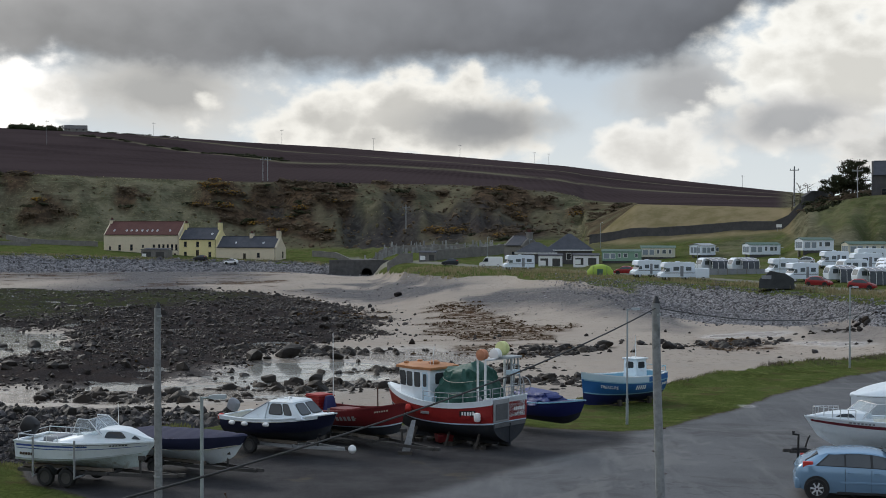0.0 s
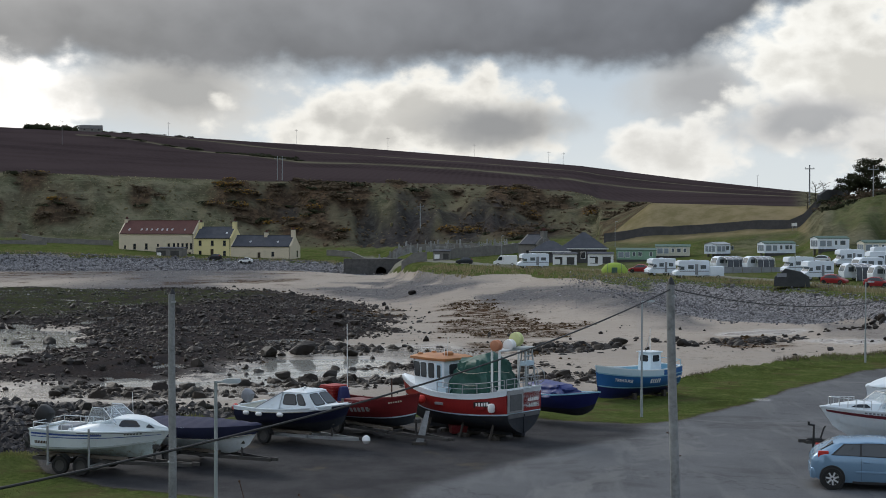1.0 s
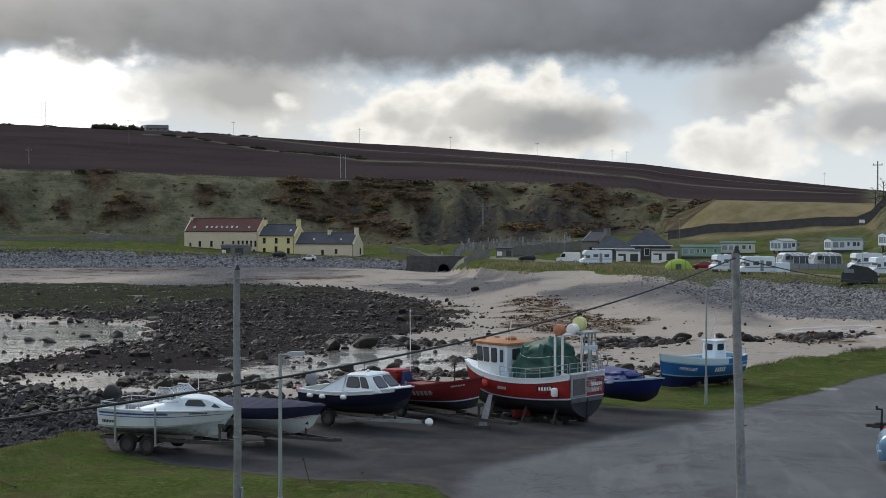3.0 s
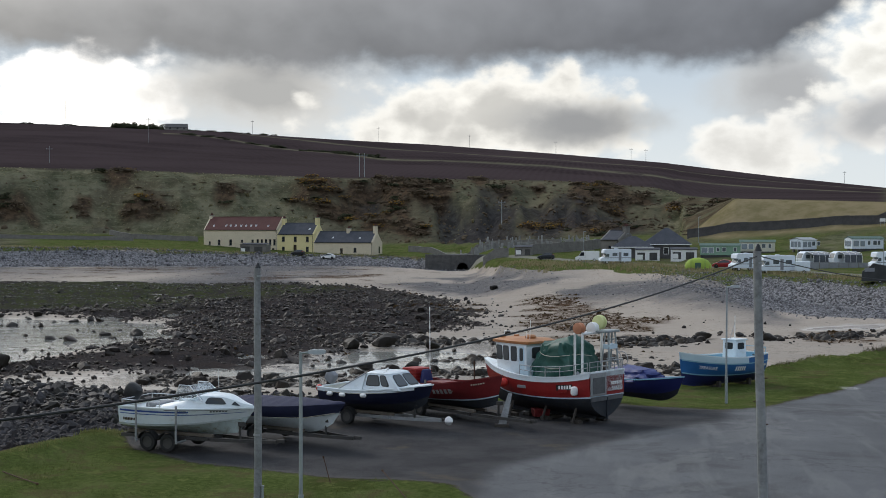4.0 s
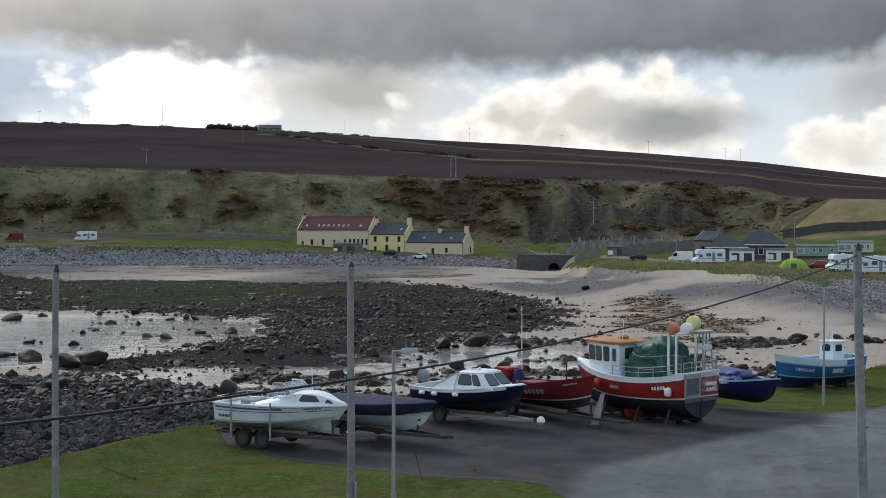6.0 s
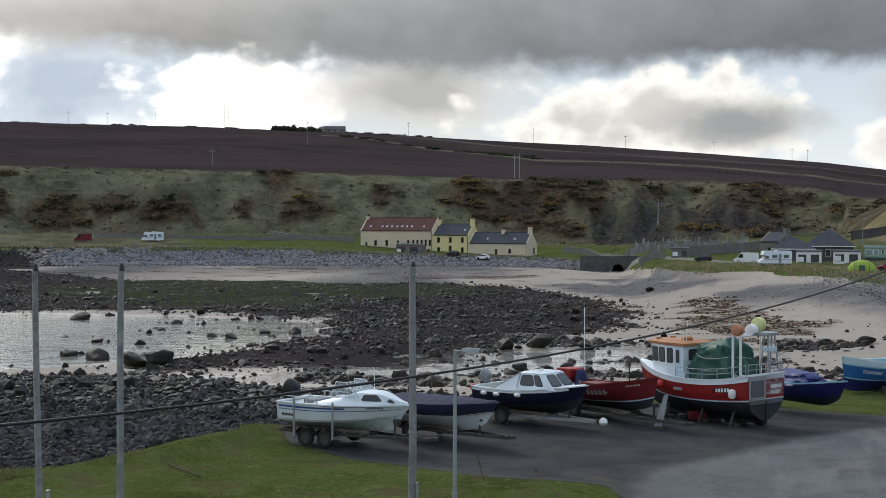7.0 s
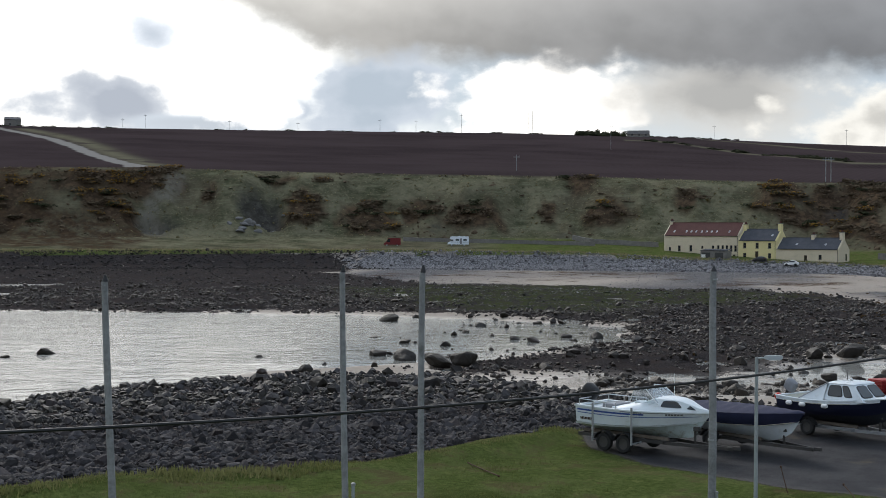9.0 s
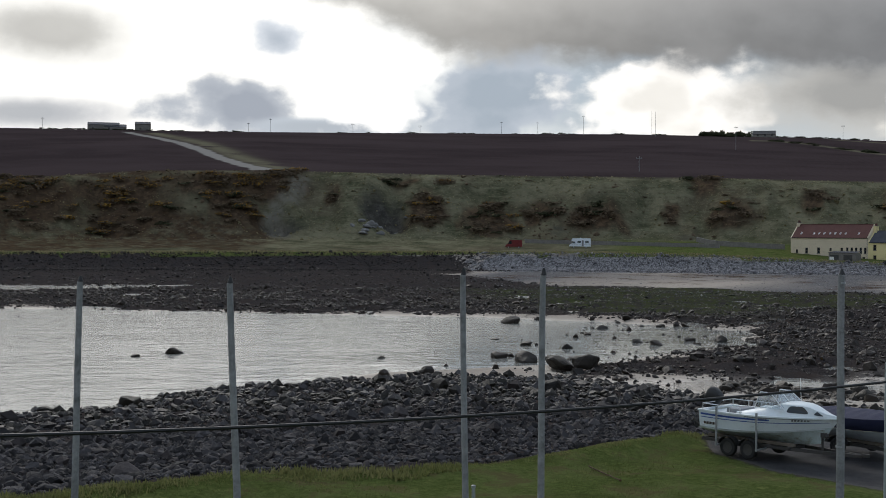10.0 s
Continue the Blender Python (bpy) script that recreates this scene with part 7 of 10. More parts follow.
for (b, r, z), lean, wide in (((-25.20, 24.0, 6.38), -0.07, 0.068), ((-28.55, 25.0, 6.35), 0.06, 0.066), ((-38.24, 26.8, 6.12), 0.19, 0.080), ((-44.26, 31.0, 6.01), -0.18, 0.085)):
    px, py, _ = polar(b, r)
    wooden_pole("weathered wooden net pole standing on the green", (px + lean * math.cos(radians(b)), py - lean * math.sin(radians(b)), -0.3), (px, py, z - 0.13), wide, wide * 0.76, "poles on the green", False)


def stub_post(x, y, top):
    t = thing("stub_post", "short pale pipe standing beside a wooden pole", "post", pose(x, y, -0.3))
    part("pipe", tube(bmesh.new(), (0, 0, 0), (0, 0, top + 0.3), 0.034, 0.034, 10), M["lamp_grey"], t, "", True)
    part("pipe_cap", lathe(bmesh.new(), [(0.02, 0.0), (0.042, 0.01), (0.042, 0.05), (0.02, 0.06)], 10, (0, 0, top + 0.28), "Z"), M["galv"], t)


px, py, _ = polar(-28.55, 25.0)
stub_post(px + 0.19, py + 0.06, 2.35)
stub_post(-7.70, 33.15, 0.62)


def cable(label, a, b, sag, r=0.022, n=40):
    a, b = Vector(a), Vector(b)
    pts = [a.lerp(b, i / n) - Vector((0, 0, sag * 4 * (i / n) * (1 - i / n))) for i in range(n + 1)]
    rings = []
    q = (b - a).to_track_quat("Z", "Y")
    for p in pts:
        rings.append([p + q @ Vector((r * math.cos(k * math.tau / 7), r * math.sin(k * math.tau / 7), 0)) for k in range(7)])
    bm = loft(bmesh.new(), rings)
    me = bpy.data.meshes.new("overhead_cable")
    bm.to_mesh(me), bm.free()
    me.materials.append(M["cable"])
    return tagged(new("overhead_cable", me), label, "cable", "overhead cables")


END_A, END_B, TOP = (-10.4, -4.03, 6.85), (17.6, 50.9, 6.4), (3.21, 24.85, 6.54)
cable("thick black cable sagging between wooden poles", TOP, END_A, 1.02, 0.012)
cable("black cable running on from the wooden pole", TOP, END_B, 0.85, 0.010)
for x, y, z in (END_A, END_B):
    wooden_pole("tall grey wooden pole carrying a black cable", (x, y, -0.3), (x, y, z + 0.12), 0.10, 0.072, "cable poles")


def street_lamp(m, height, arm=0.52):
    t = thing("street_lamp", "slim grey steel street lamp with a short arm", "street lamp", m, "street lamps")
    bm = tube(bmesh.new(), (0, 0, 0), (0, 0, 1.25), 0.062, 0.062, 12)
    part("base", bm, M["lamp_grey"], t, "", True)
    part("column", tube(bmesh.new(), (0, 0, 1.25), (0, 0, height), 0.044, 0.036, 12), M["lamp_grey"], t, "", True)
    part("arm", tube(bmesh.new(), (0, 0, height - 0.03), (arm * 0.55, 0, height), 0.022), M["lamp_grey"], t)
    rings = []
    for x, w, z0, z1 in ((arm * 0.3, 0.04, -0.03, 0.03), (arm * 0.5, 0.09, -0.05, 0.05), (arm, 0.08, -0.035, 0.045), (arm * 1.05, 0.04, -0.01, 0.03)):
        rings.append([Vector((x, -w, height + z0)), Vector((x, w, height + z0)), Vector((x, w * 0.7, height + z1)), Vector((x, -w * 0.7, height + z1))])
    head = part("lantern", loft(bmesh.new(), rings), M["lamp_grey"], t, "", True)
    part("lens", box(bmesh.new(), arm * 0.52, arm * 0.97, -0.06, 0.06, height - 0.065, height - 0.045), M["screen"], head)
    part("door", box(bmesh.new(), -0.03, 0.03, -0.068, -0.055, 0.5, 0.95, 0.006), M["lamp_grey"], t)
    return t


street_lamp(pose(-6.02, 29.58, -0.1, 0, 0, 8), 4.40)
street_lamp(pose(6.33, 58.62, -0.55, 0, 0, 6), 5.06)
street_lamp(pose(22.3, 83.0, -0.45, 0, 0, 15), 4.85)


# ---------------- odds and ends on the green ----------------
def iron_bar(label, a, b, r=0.03, bend=0.0):
    t = thing("iron_bar", label, "scrap iron", pose(*a))
    d = Vector(b) - Vector(a)
    pts = [d * (k / 6) + Vector((0, 0, bend * math.sin(math.pi * k / 6))) for k in range(7)]
    part("rod", pipe(bmesh.new(), pts, r), M["rust"], t, "", True)
    part("eye", lathe(bmesh.new(), [(r * 1.6, -0.03), (r * 2.2, 0), (r * 1.6, 0.03)], 10, pts[-1], "Z"), M["rust"], t)
    return t


iron_bar("bent rusty iron bar stuck in the grass", (-17.4, 38.9, 0.02), (-14.6, 36.0, 0.03), 0.018, -0.02)
iron_bar("thin rusty rod standing in the grass", (-6.75, 37.3, -0.05), (-7.0, 37.6, 0.62), 0.014)
iron_bar("rusty rod leaning out of the grass", (-4.1, 34.4, -0.05), (-5.2, 36.6, 0.45), 0.015)
# ---------------- shore rocks ----------------
def stone_shape(level, seed, flat=0.7):
    """Corners and faces of one rough stone about 1 m across."""
    bm = bmesh.new()
    bmesh.ops.create_icosphere(bm, subdivisions=level, radius=0.5)
    rnd = random.Random(seed)
    cuts = [(Vector((rnd.gauss(0, 1), rnd.gauss(0, 1), rnd.gauss(0, 1))).normalized(), rnd.uniform(0.20, 0.40)) for _ in range(9)]
    for v in bm.verts:
        for n, d in cuts:
            over = v.co.dot(n) - d
            if over > 0:
                v.co -= n * over * (0.97 if level < 2 else 0.8)
        v.co *= 1 + 0.16 * noise.noise(v.co * 3.1 + Vector((seed, 0, 0)))
        v.co.z *= flat
    verts = np.array([v.co[:] for v in bm.verts])
    faces = np.array([[v.index for v in f.verts] for f in bm.faces])
    bm.free()
    return verts, faces


SHAPES = {level: [stone_shape(level, 10 * level + k, 0.55 + 0.08 * k) for k in range(6)] for level in (1, 2)}


def scatter(name, places, sizes, material, label, level=1, sink=0.25, seed=1, squash=(0.8, 1.35), lowest=-99.0):
    """Many stones in one mesh, each turned and scaled, bedded in the ground."""
    rnd = np.random.default_rng(seed)
    heights = np.maximum(land(places[:, 0], places[:, 1]), lowest)
    allv, allf, start = [], [], 0
    for (x, y), s, z in zip(places, sizes, heights):
        v, f = SHAPES[level][rnd.integers(6)]
        a = rnd.uniform(0, math.tau)
        c, d = math.cos(a), math.sin(a)
        k = rnd.uniform(*squash, 3)
        w = v * s * k
        tip = rnd.normal(0, 0.22)
        w = np.stack([w[:, 0], w[:, 1] * math.cos(tip) - w[:, 2] * math.sin(tip), w[:, 1] * math.sin(tip) + w[:, 2] * math.cos(tip)], 1)
        allv.append(np.stack([w[:, 0] * c - w[:, 1] * d + x, w[:, 0] * d + w[:, 1] * c + y, w[:, 2] + z + s * (0.30 - sink)], 1))
        allf.append(f + start)
        start += len(v)
    me = mesh_from(name, np.concatenate(allv), np.concatenate(allf), material, False)
    return tagged(new(name, me), label, "rocks", kind="stuff")


def rock_material(name, dark, light, weed, wet=0.5, grey=0.0):
    """Rock that varies from stone to stone, with weed and wet films."""
    m = bpy.data.materials.new(name)
    m.use_nodes = True
    n = Nodes(m.node_tree)
    bsdf = m.node_tree.nodes["Principled BSDF"]
    geo = n.add("ShaderNodeNewGeometry")
    place, island = geo.outputs["Position"], geo.outputs["Random Per Island"]
    body = n.add("ShaderNodeObjectInfo").outputs["Random"]
    tone = n.math("FRACT", n.math("ADD", island, body))
    colour = n.mix(n.math("POWER", tone, 1.6), dark, light)
    warm = n.math("FRACT", n.math("MULTIPLY", tone, 7.3))
    colour = n.mix(n.math("MULTIPLY", n.step(warm, 0.6, 0.95), 0.45), colour, (0.060, 0.046, 0.042))
    colour = n.mix(n.math("MULTIPLY", n.step(n.noise(place, 2.2, 5, 0.65), 0.45, 0.7), 0.5), colour, dark)
    tide = n.add("ShaderNodeSeparateXYZ")
    n.link(place, tide.inputs[0])
    low = n.step(n.math("ADD", tide.outputs[2], n.noise(place, 0.2, 4, 0.6)), -3.2, -4.6)
    growth = n.math("MULTIPLY", low, n.step(n.noise(place, 0.35, 5, 0.7), 0.42, 0.6))
    colour = n.mix(n.math("MULTIPLY", growth, 0.85), colour, weed)
    n.link(colour, bsdf.inputs["Base Color"])
    n.link(n.math("SUBTRACT", 0.85, n.math("MULTIPLY", low, wet * 0.6)), bsdf.inputs["Roughness"])
    bsdf.inputs["Specular IOR Level"].default_value = 0.22
    bump = n.add("ShaderNodeBump")
    bump.inputs["Strength"].default_value, bump.inputs["Distance"].default_value = 0.6, 0.05
    n.link(n.noise(place, 9.0, 4, 0.65), bump.inputs["Height"])
    n.link(bump.outputs[0], bsdf.inputs["Normal"])
    return m


M["shore_rock"] = rock_material("shore_rock", (0.015, 0.014, 0.015), (0.076, 0.070, 0.073), (0.018, 0.015, 0.009))
M["shore_cobble"] = rock_material("shore_cobble", (0.026, 0.025, 0.027), (0.115, 0.108, 0.114), (0.03, 0.026, 0.02))
M["reef_rock"] = rock_material("reef_rock", (0.014, 0.012, 0.0115), (0.066, 0.056, 0.051), (0.022, 0.015, 0.009))
M["weed_rock"] = rock_material("weed_covered_rock", (0.008, 0.006, 0.005), (0.034, 0.024, 0.016), (0.016, 0.010, 0.005))
M["green_rock"] = rock_material("weedy_rock", (0.016, 0.016, 0.011), (0.070, 0.068, 0.050), (0.034, 0.044, 0.016))
M["cobbles"] = rock_material("grey_cobbles", (0.095, 0.092, 0.100), (0.34, 0.328, 0.335), (0.10, 0.09, 0.084), 0.0)
rng = np.random.default_rng(11)


def ring_points(n, b0, b1, r0, r1):
    b = np.radians(rng.uniform(b0, b1, n))
    r = np.sqrt(rng.uniform(r0 ** 2, r1 ** 2, n))
    return np.stack([r * np.sin(b), r * np.cos(b)], 1)


def keep(points, test):
    return points[test(points[:, 0], points[:, 1])]


def polar_of(x, y):
    return np.hypot(x, y), np.degrees(np.arctan2(x, y))


def on_bank(x, y):
    r, b = polar_of(x, y)
    e, t = near_edge(b), near_toe(b)
    f = (r - e) / (t - e)
    return (f > 0.02) & (f < 1.04 + fbm(x, y, 8, 3, 2.0) * 0.08) & (rng.random(len(x)) < np.where(b > -6, 0.5, 1.0))


pts = keep(np.concatenate([ring_points(42000, -54, 4, 34, 72), ring_points(20000, -54, 4, 72, 124)]), on_bank)
rr, bb = polar_of(pts[:, 0], pts[:, 1])
f = (rr - near_edge(bb)) / (near_toe(bb) - near_edge(bb))
size = (0.135 + 0.30 * f) * np.exp(rng.normal(0, 0.50, len(pts)))
near = (np.abs(bb + 26) < 7) & (f < 0.22)
order = np.argsort(np.where(near, -size, 9))
single = order[:280]
SINGLE_PLACES, SINGLE_SIZES = pts[single], np.clip(size[single], 0.2, 0.7)
rest = np.setdiff1d(np.arange(len(pts)), single)
close = rr[rest] < 51
large = size[rest] > 0.24
scatter("shore_rocks", pts[rest[close & large]], np.clip(size[rest[close & large]], 0.13, 1.0), M["shore_rock"], "dark wet boulders and cobbles along the shore", 2, 0.2, 3, (0.7, 1.45))
scatter("shore_cobbles", pts[rest[close & ~large]], np.clip(size[rest[close & ~large]], 0.09, 1.0), M["shore_cobble"], "small grey cobbles at the top of the shore", 1, 0.2, 23, (0.7, 1.45))
scatter("lower_shore_rocks", pts[rest[~close]], np.clip(size[rest[~close]], 0.13, 1.3), M["shore_rock"], "black wet rocks low on the shore", 1, 0.2, 13, (0.7, 1.45))


def on_reef(x, y):
    m = inside(x + fbm(x, y, 7, 3, 6.0) * 5, y + fbm(x, y, 7, 3, 12.0) * 5, REEF, 5.0)
    return (rng.random(len(x)) < m * (0.75 + 0.9 * fbm(x, y, 11, 3, 4.0))) & (land(x, y) > TIDE - 0.25 + 0.2 * rng.random(len(x)))


pts = np.concatenate([keep(ring_points(130000, -52, -2, 106, 300), on_reef), keep(ring_points(16000, -52, -24, 300, 385), on_reef)])
rr, bb = polar_of(pts[:, 0], pts[:, 1])
size = np.clip(0.28 * np.exp(rng.normal(0, 0.60, len(pts))), 0.15, 1.9)
far = inside(pts[:, 0], pts[:, 1], ALGAE, 10.0) > rng.random(len(pts))
size = size * np.where(rr > 240, 0.95, 1.0)
scatter("reef_rocks", pts[~far], size[~far], M["reef_rock"], "dark weed-covered reef of tumbled rocks", 1, 0.25, 4)
scatter("weedy_rocks", pts[far][::2], size[far][::2] * 0.8, M["green_rock"], "green algae-covered rocks of the upper reef", 1, 0.35, 5)


def stray(x, y):
    r, b = polar_of(x, y)
    return (r > near_toe(b) - 2) & (r < far_toe(b) + 20) & (fbm(x, y, 18, 4, 8.0) + 0.25 * (b < -3) > 0.05 + 0.5 * rng.random(len(x)))


pts = keep(ring_points(5200, -50, 17, 92, 290), stray)
size = np.clip(0.34 * np.exp(rng.normal(0, 0.55, len(pts))), 0.14, 1.6)
scatter("stray_rocks", pts, size, M["reef_rock"], "scattered dark stones on wet sand", 1, 0.2, 6)


def outcrop(x, y):
    m = np.zeros(len(x))
    for cx, cy, w, h in ((9, 151.5, 4.0, 3.2), (6.5, 147, 2.0, 2.0), (29.5, 157, 4.0, 2.2), (42, 160, 3, 1.2), (22, 158, 1.5, 0.8), (6, 122, 5, 2.5), (-19, 149, 6, 3.5), (-4, 132, 7, 2.5), (-30, 110, 8, 3), (14, 118, 5, 2), (40, 120, 9, 2.5), (-12, 118, 6, 2.5)):
        m = np.maximum(m, np.exp(-(((x - cx) / w) ** 2 + ((y - cy) / h) ** 2)))
    return rng.random(len(x)) < m * 1.3


pts = keep(ring_points(24000, -18, 20, 104, 170), outcrop)
size = np.clip(0.75 * np.exp(rng.normal(0, 0.45, len(pts))), 0.2, 1.8)
scatter("rock_outcrops", pts, size, M["weed_rock"], "low black weed-covered rock outcrops on sand", 2, 0.42, 7)


def on_storm_beach(x, y):
    r, b = polar_of(x, y)
    s = far_shore(b)
    left = (b < -4.6) & (r > s - 13 - 13 * rng.random(len(x))) & (r < s - 1)
    right = (rng.random(len(x)) < smooth(b, 2.0, 6.5)) & (r > s - beach_width(b) * (0.5 + 0.5 * rng.random(len(x)))) & (r < s - 1)
    return left | right


pts = keep(np.concatenate([ring_points(38000, -50, -4, 350, 402), ring_points(52000, 2, 18.5, 140, 262)]), on_storm_beach)
rr, bb = polar_of(pts[:, 0], pts[:, 1])
size = np.clip(np.where(bb < 0, 0.45, 0.19) * np.exp(rng.normal(0, 0.4, len(pts))), 0.2, 2.0)
dark = bb < -27.5 + 2.5 * fbm(pts[:, 0], pts[:, 1], 12, 3, 3.0)
scatter("black_shore_rocks", pts[dark], size[dark] * 0.9, M["reef_rock"], "black rocks below the far grass bank", 1, 0.2, 9)
pts, size = pts[~dark], size[~dark]
scatter("storm_beach_stones", pts, size, M["cobbles"], "grey storm-beach cobbles below the grass edge", 1, 0.2, 8)

# loose shingle lying on the upper beach
def upper_beach(x, y):
    r, b = polar_of(x, y)
    return (rng.random(len(x)) < zones(x, y)["grit"] * 0.9) & (r < far_shore(b) - 4)


pts = keep(ring_points(20000, -30, 12, 190, 372), upper_beach)
scatter("loose_shingle", pts, np.clip(0.20 * np.exp(rng.normal(0, 0.45, len(pts))), 0.1, 0.6), M["cobbles"], "loose grey shingle over the upper sand", 1, 0.3, 43)


# brown wrack on the sand and stones in the shallow inlet
def wrack(x, y):
    return (zones(x, y)["weed"] > 0.25) & (fbm(x, y, 3, 3, 61.0) > -0.1)


pts = keep(ring_points(60000, -16, 12, 118, 300), wrack)
scatter("seaweed", pts, np.clip(0.30 * np.exp(rng.normal(0, 0.5, len(pts))), 0.12, 0.9), M["weed"], "brown seaweed wrack strewn over the sand", 1, 0.42, 41, (0.6, 1.7))
pts = keep(ring_points(1500, -32, -13, 118, 200), lambda x, y: inside(x, y, [(-86, 196), (-50, 172), (-48, 140), (-60, 124), (-72, 150)], 4.0) > rng.random(len(x)) * 1.6)
scatter("inlet_stones", pts[:70], np.clip(0.45 * np.exp(rng.normal(0, 0.5, 70)), 0.25, 1.2), M["weed_rock"], "small dark stones standing in the shallows", 1, 0.2, 42, (0.8, 1.35), TIDE - 0.05)

# large boulders that stand alone
BOULDERS = [(-14.8, 142.4, 1.35), (-18.8, 122.8, 1.4), (-23.1, 140.9, 2.0), (-20.1, 144.0, 2.5), (-34.9, 109.0, 1.3), (-24.0, 108.6, 1.4), (-22.0, 127.9, 1.0), (14.3, 155.2, 1.7),
            (21.3, 154.0, 1.5), (-14.7, 249.4, 1.5), (-28.8, 117.7, 0.9), (-14.6, 123.0, 1.3), (-87.8, 174.0, 2.4), (-64.7, 125.5, 1.8), (-60.4, 123.0, 2.5), (-53.7, 117.0, 2.4),
            (-50.8, 116.7, 2.5), (-63.4, 139.8, 1.5), (-69.2, 141.2, 1.4), (-76.1, 146.7, 0.95), (-61.2, 105.0, 1.2), (-72.2, 170.4, 1.5), (-34.5, 107.1, 1.0), (-59.7, 151.4, 1.3)]
BOULDERS += [(-74.8, 185.4, 1.3), (-67.2, 178.9, 1.3), (-57.4, 131.5, 0.8), (-69.9, 178.1, 0.95), (-55.4, 157.1, 1.5), (-51.8, 158.1, 2.0), (-56.6, 149.7, 1.6), (-25.3, 113.1, 1.3),
             (-95.8, 111.5, 1.7), (-97.0, 106.9, 1.0), (-83.8, 116.8, 0.7), (-74.7, 118.7, 0.9), (-62.6, 107.3, 0.9), (-68.2, 74.7, 1.6), (-74.7, 112.3, 0.6), (-71.0, 69.4, 1.2), (-45.5, 97.4, 1.8), (-53.2, 93.4, 1.7)]
M["boulder"] = rock_material("dark_boulder", (0.016, 0.014, 0.013), (0.046, 0.040, 0.036), (0.020, 0.016, 0.010))
boulder_mesh = []
for k in range(3):
    v, fc = stone_shape(3, 70 + k, 0.72)
    boulder_mesh.append(mesh_from("boulder", v, fc, M["boulder"], False))
for k, (x, y, s) in enumerate(BOULDERS):
    s = s * 1.22
    ob = new("boulder", boulder_mesh[k % 3])
    z = max(ground_z(x, y), TIDE - 0.25)
    ob.matrix_basis = pose(x, y, z + 0.2 * s, 0, 0, 47 * k) @ Matrix.Diagonal((s, s * (0.8 + 0.1 * (k % 4)), s * (0.85 + 0.08 * (k % 3)), 1))
    tagged(ob, "large dark rounded boulder on the wet sand" if y > 100 and x > -60 else "large dark boulder standing in shallow water", "boulder", "boulders in the bay")


# ---------------- grass ----------------
M["rim_grass"] = surface("rank_shore_grass", (0.115, 0.130, 0.042), (0.21, 0.205, 0.095), 0.6, 0.9, 0.0, spec=0.06)
def blades(name, places, height, material, label, per=4, spread=0.12, width=0.02, lean=0.5, seed=2):
    """Tufts of narrow blades in one mesh."""
    rnd = np.random.default_rng(seed)
    n = len(places) * per
    base = np.repeat(places, per, 0) + rnd.normal(0, spread, (n, 2))
    z = land(base[:, 0], base[:, 1]) - 0.02
    h = np.repeat(height, per) * rnd.uniform(0.6, 1.25, n)
    a = rnd.uniform(0, math.tau, n)
    u = np.stack([np.cos(a), np.sin(a)], 1) * (width * h / np.maximum(0.05, height.mean()))[:, None]
    tip = base + np.stack([np.cos(a + 1.3), np.sin(a + 1.3)], 1) * (h * lean * rnd.uniform(0.2, 1.0, n))[:, None]
    v = np.zeros((n, 3, 3))
    v[:, 0, :2], v[:, 1, :2], v[:, 2, :2] = base - u, base + u, tip
    v[:, 0, 2], v[:, 1, 2], v[:, 2, 2] = z, z, z + h
    me = mesh_from(name, v.reshape(-1, 3), np.arange(n * 3).reshape(-1, 3), material, False)
    return tagged(new(name, me), label, "grass", kind="stuff")


def see_through(m):
    """Thin blades let half of the light through."""
    n, nodes = Nodes(m.node_tree), m.node_tree.nodes
    bsdf, out = nodes["Principled BSDF"], nodes["Material Output"]
    colour = bsdf.inputs["Base Color"].links[0].from_socket
    thin = n.add("ShaderNodeBsdfTranslucent")
    n.link(colour, thin.inputs["Color"])
    both = n.add("ShaderNodeMixShader")
    both.inputs[0].default_value = 0.5
    n.link(bsdf.outputs[0], both.inputs[1]), n.link(thin.outputs[0], both.inputs[2])
    n.link(both.outputs[0], out.inputs["Surface"])


for key in ("turf", "dry_grass", "rim_grass"):
    see_through(M[key])


def lawn(x, y):
    r, b = polar_of(x, y)
    return (r < near_edge(b) + 0.4) & (inside(x, y, ASPHALT, 0.3) < 0.4)


pts = keep(np.concatenate([ring_points(22000, -50, -2, 28, 50), ring_points(8000, 0, 18, 54, 95)]), lawn)
hgt = np.clip(0.05 + 0.04 * fbm(pts[:, 0], pts[:, 1], 3, 3, 5.0), 0.03, 0.2)
blades("lawn_grass", pts, hgt, M["turf"], "short rough mown grass on the green", 4, 0.10, 0.014, 0.8, 3)


def rim(x, y):
    r, b = polar_of(x, y)
    e = near_edge(b) + fbm(x, y, 7.0, 4, 3.0) * 1.5
    return (np.abs(r - e + 0.2) < 0.9) & (fbm(x, y, 5, 3, 4.0) > -0.35)


pts = keep(np.concatenate([ring_points(27000, -52, -12, 34, 56), ring_points(9000, -4, 18, 58, 97)]), rim)
hgt = np.clip(0.13 + 0.22 * fbm(pts[:, 0], pts[:, 1], 2.5, 3, 9.0), 0.04, 0.34)
blades("rim_grass", pts, hgt, M["rim_grass"], "long pale grass on the edge of the shore", 5, 0.10, 0.02, 0.7, 4)


# dead stalks on the edge of the green above the sand
def dead_edge(x, y):
    r, b = polar_of(x, y)
    f = r - near_edge(b)
    return (np.abs(f - 0.9) < 1.2 + 1.6 * smooth(b, 12.5, 14.5)) & (fbm(x, y, 5, 3, 33.0) + 0.5 * smooth(b, 12.5, 14.5) > 0.02)


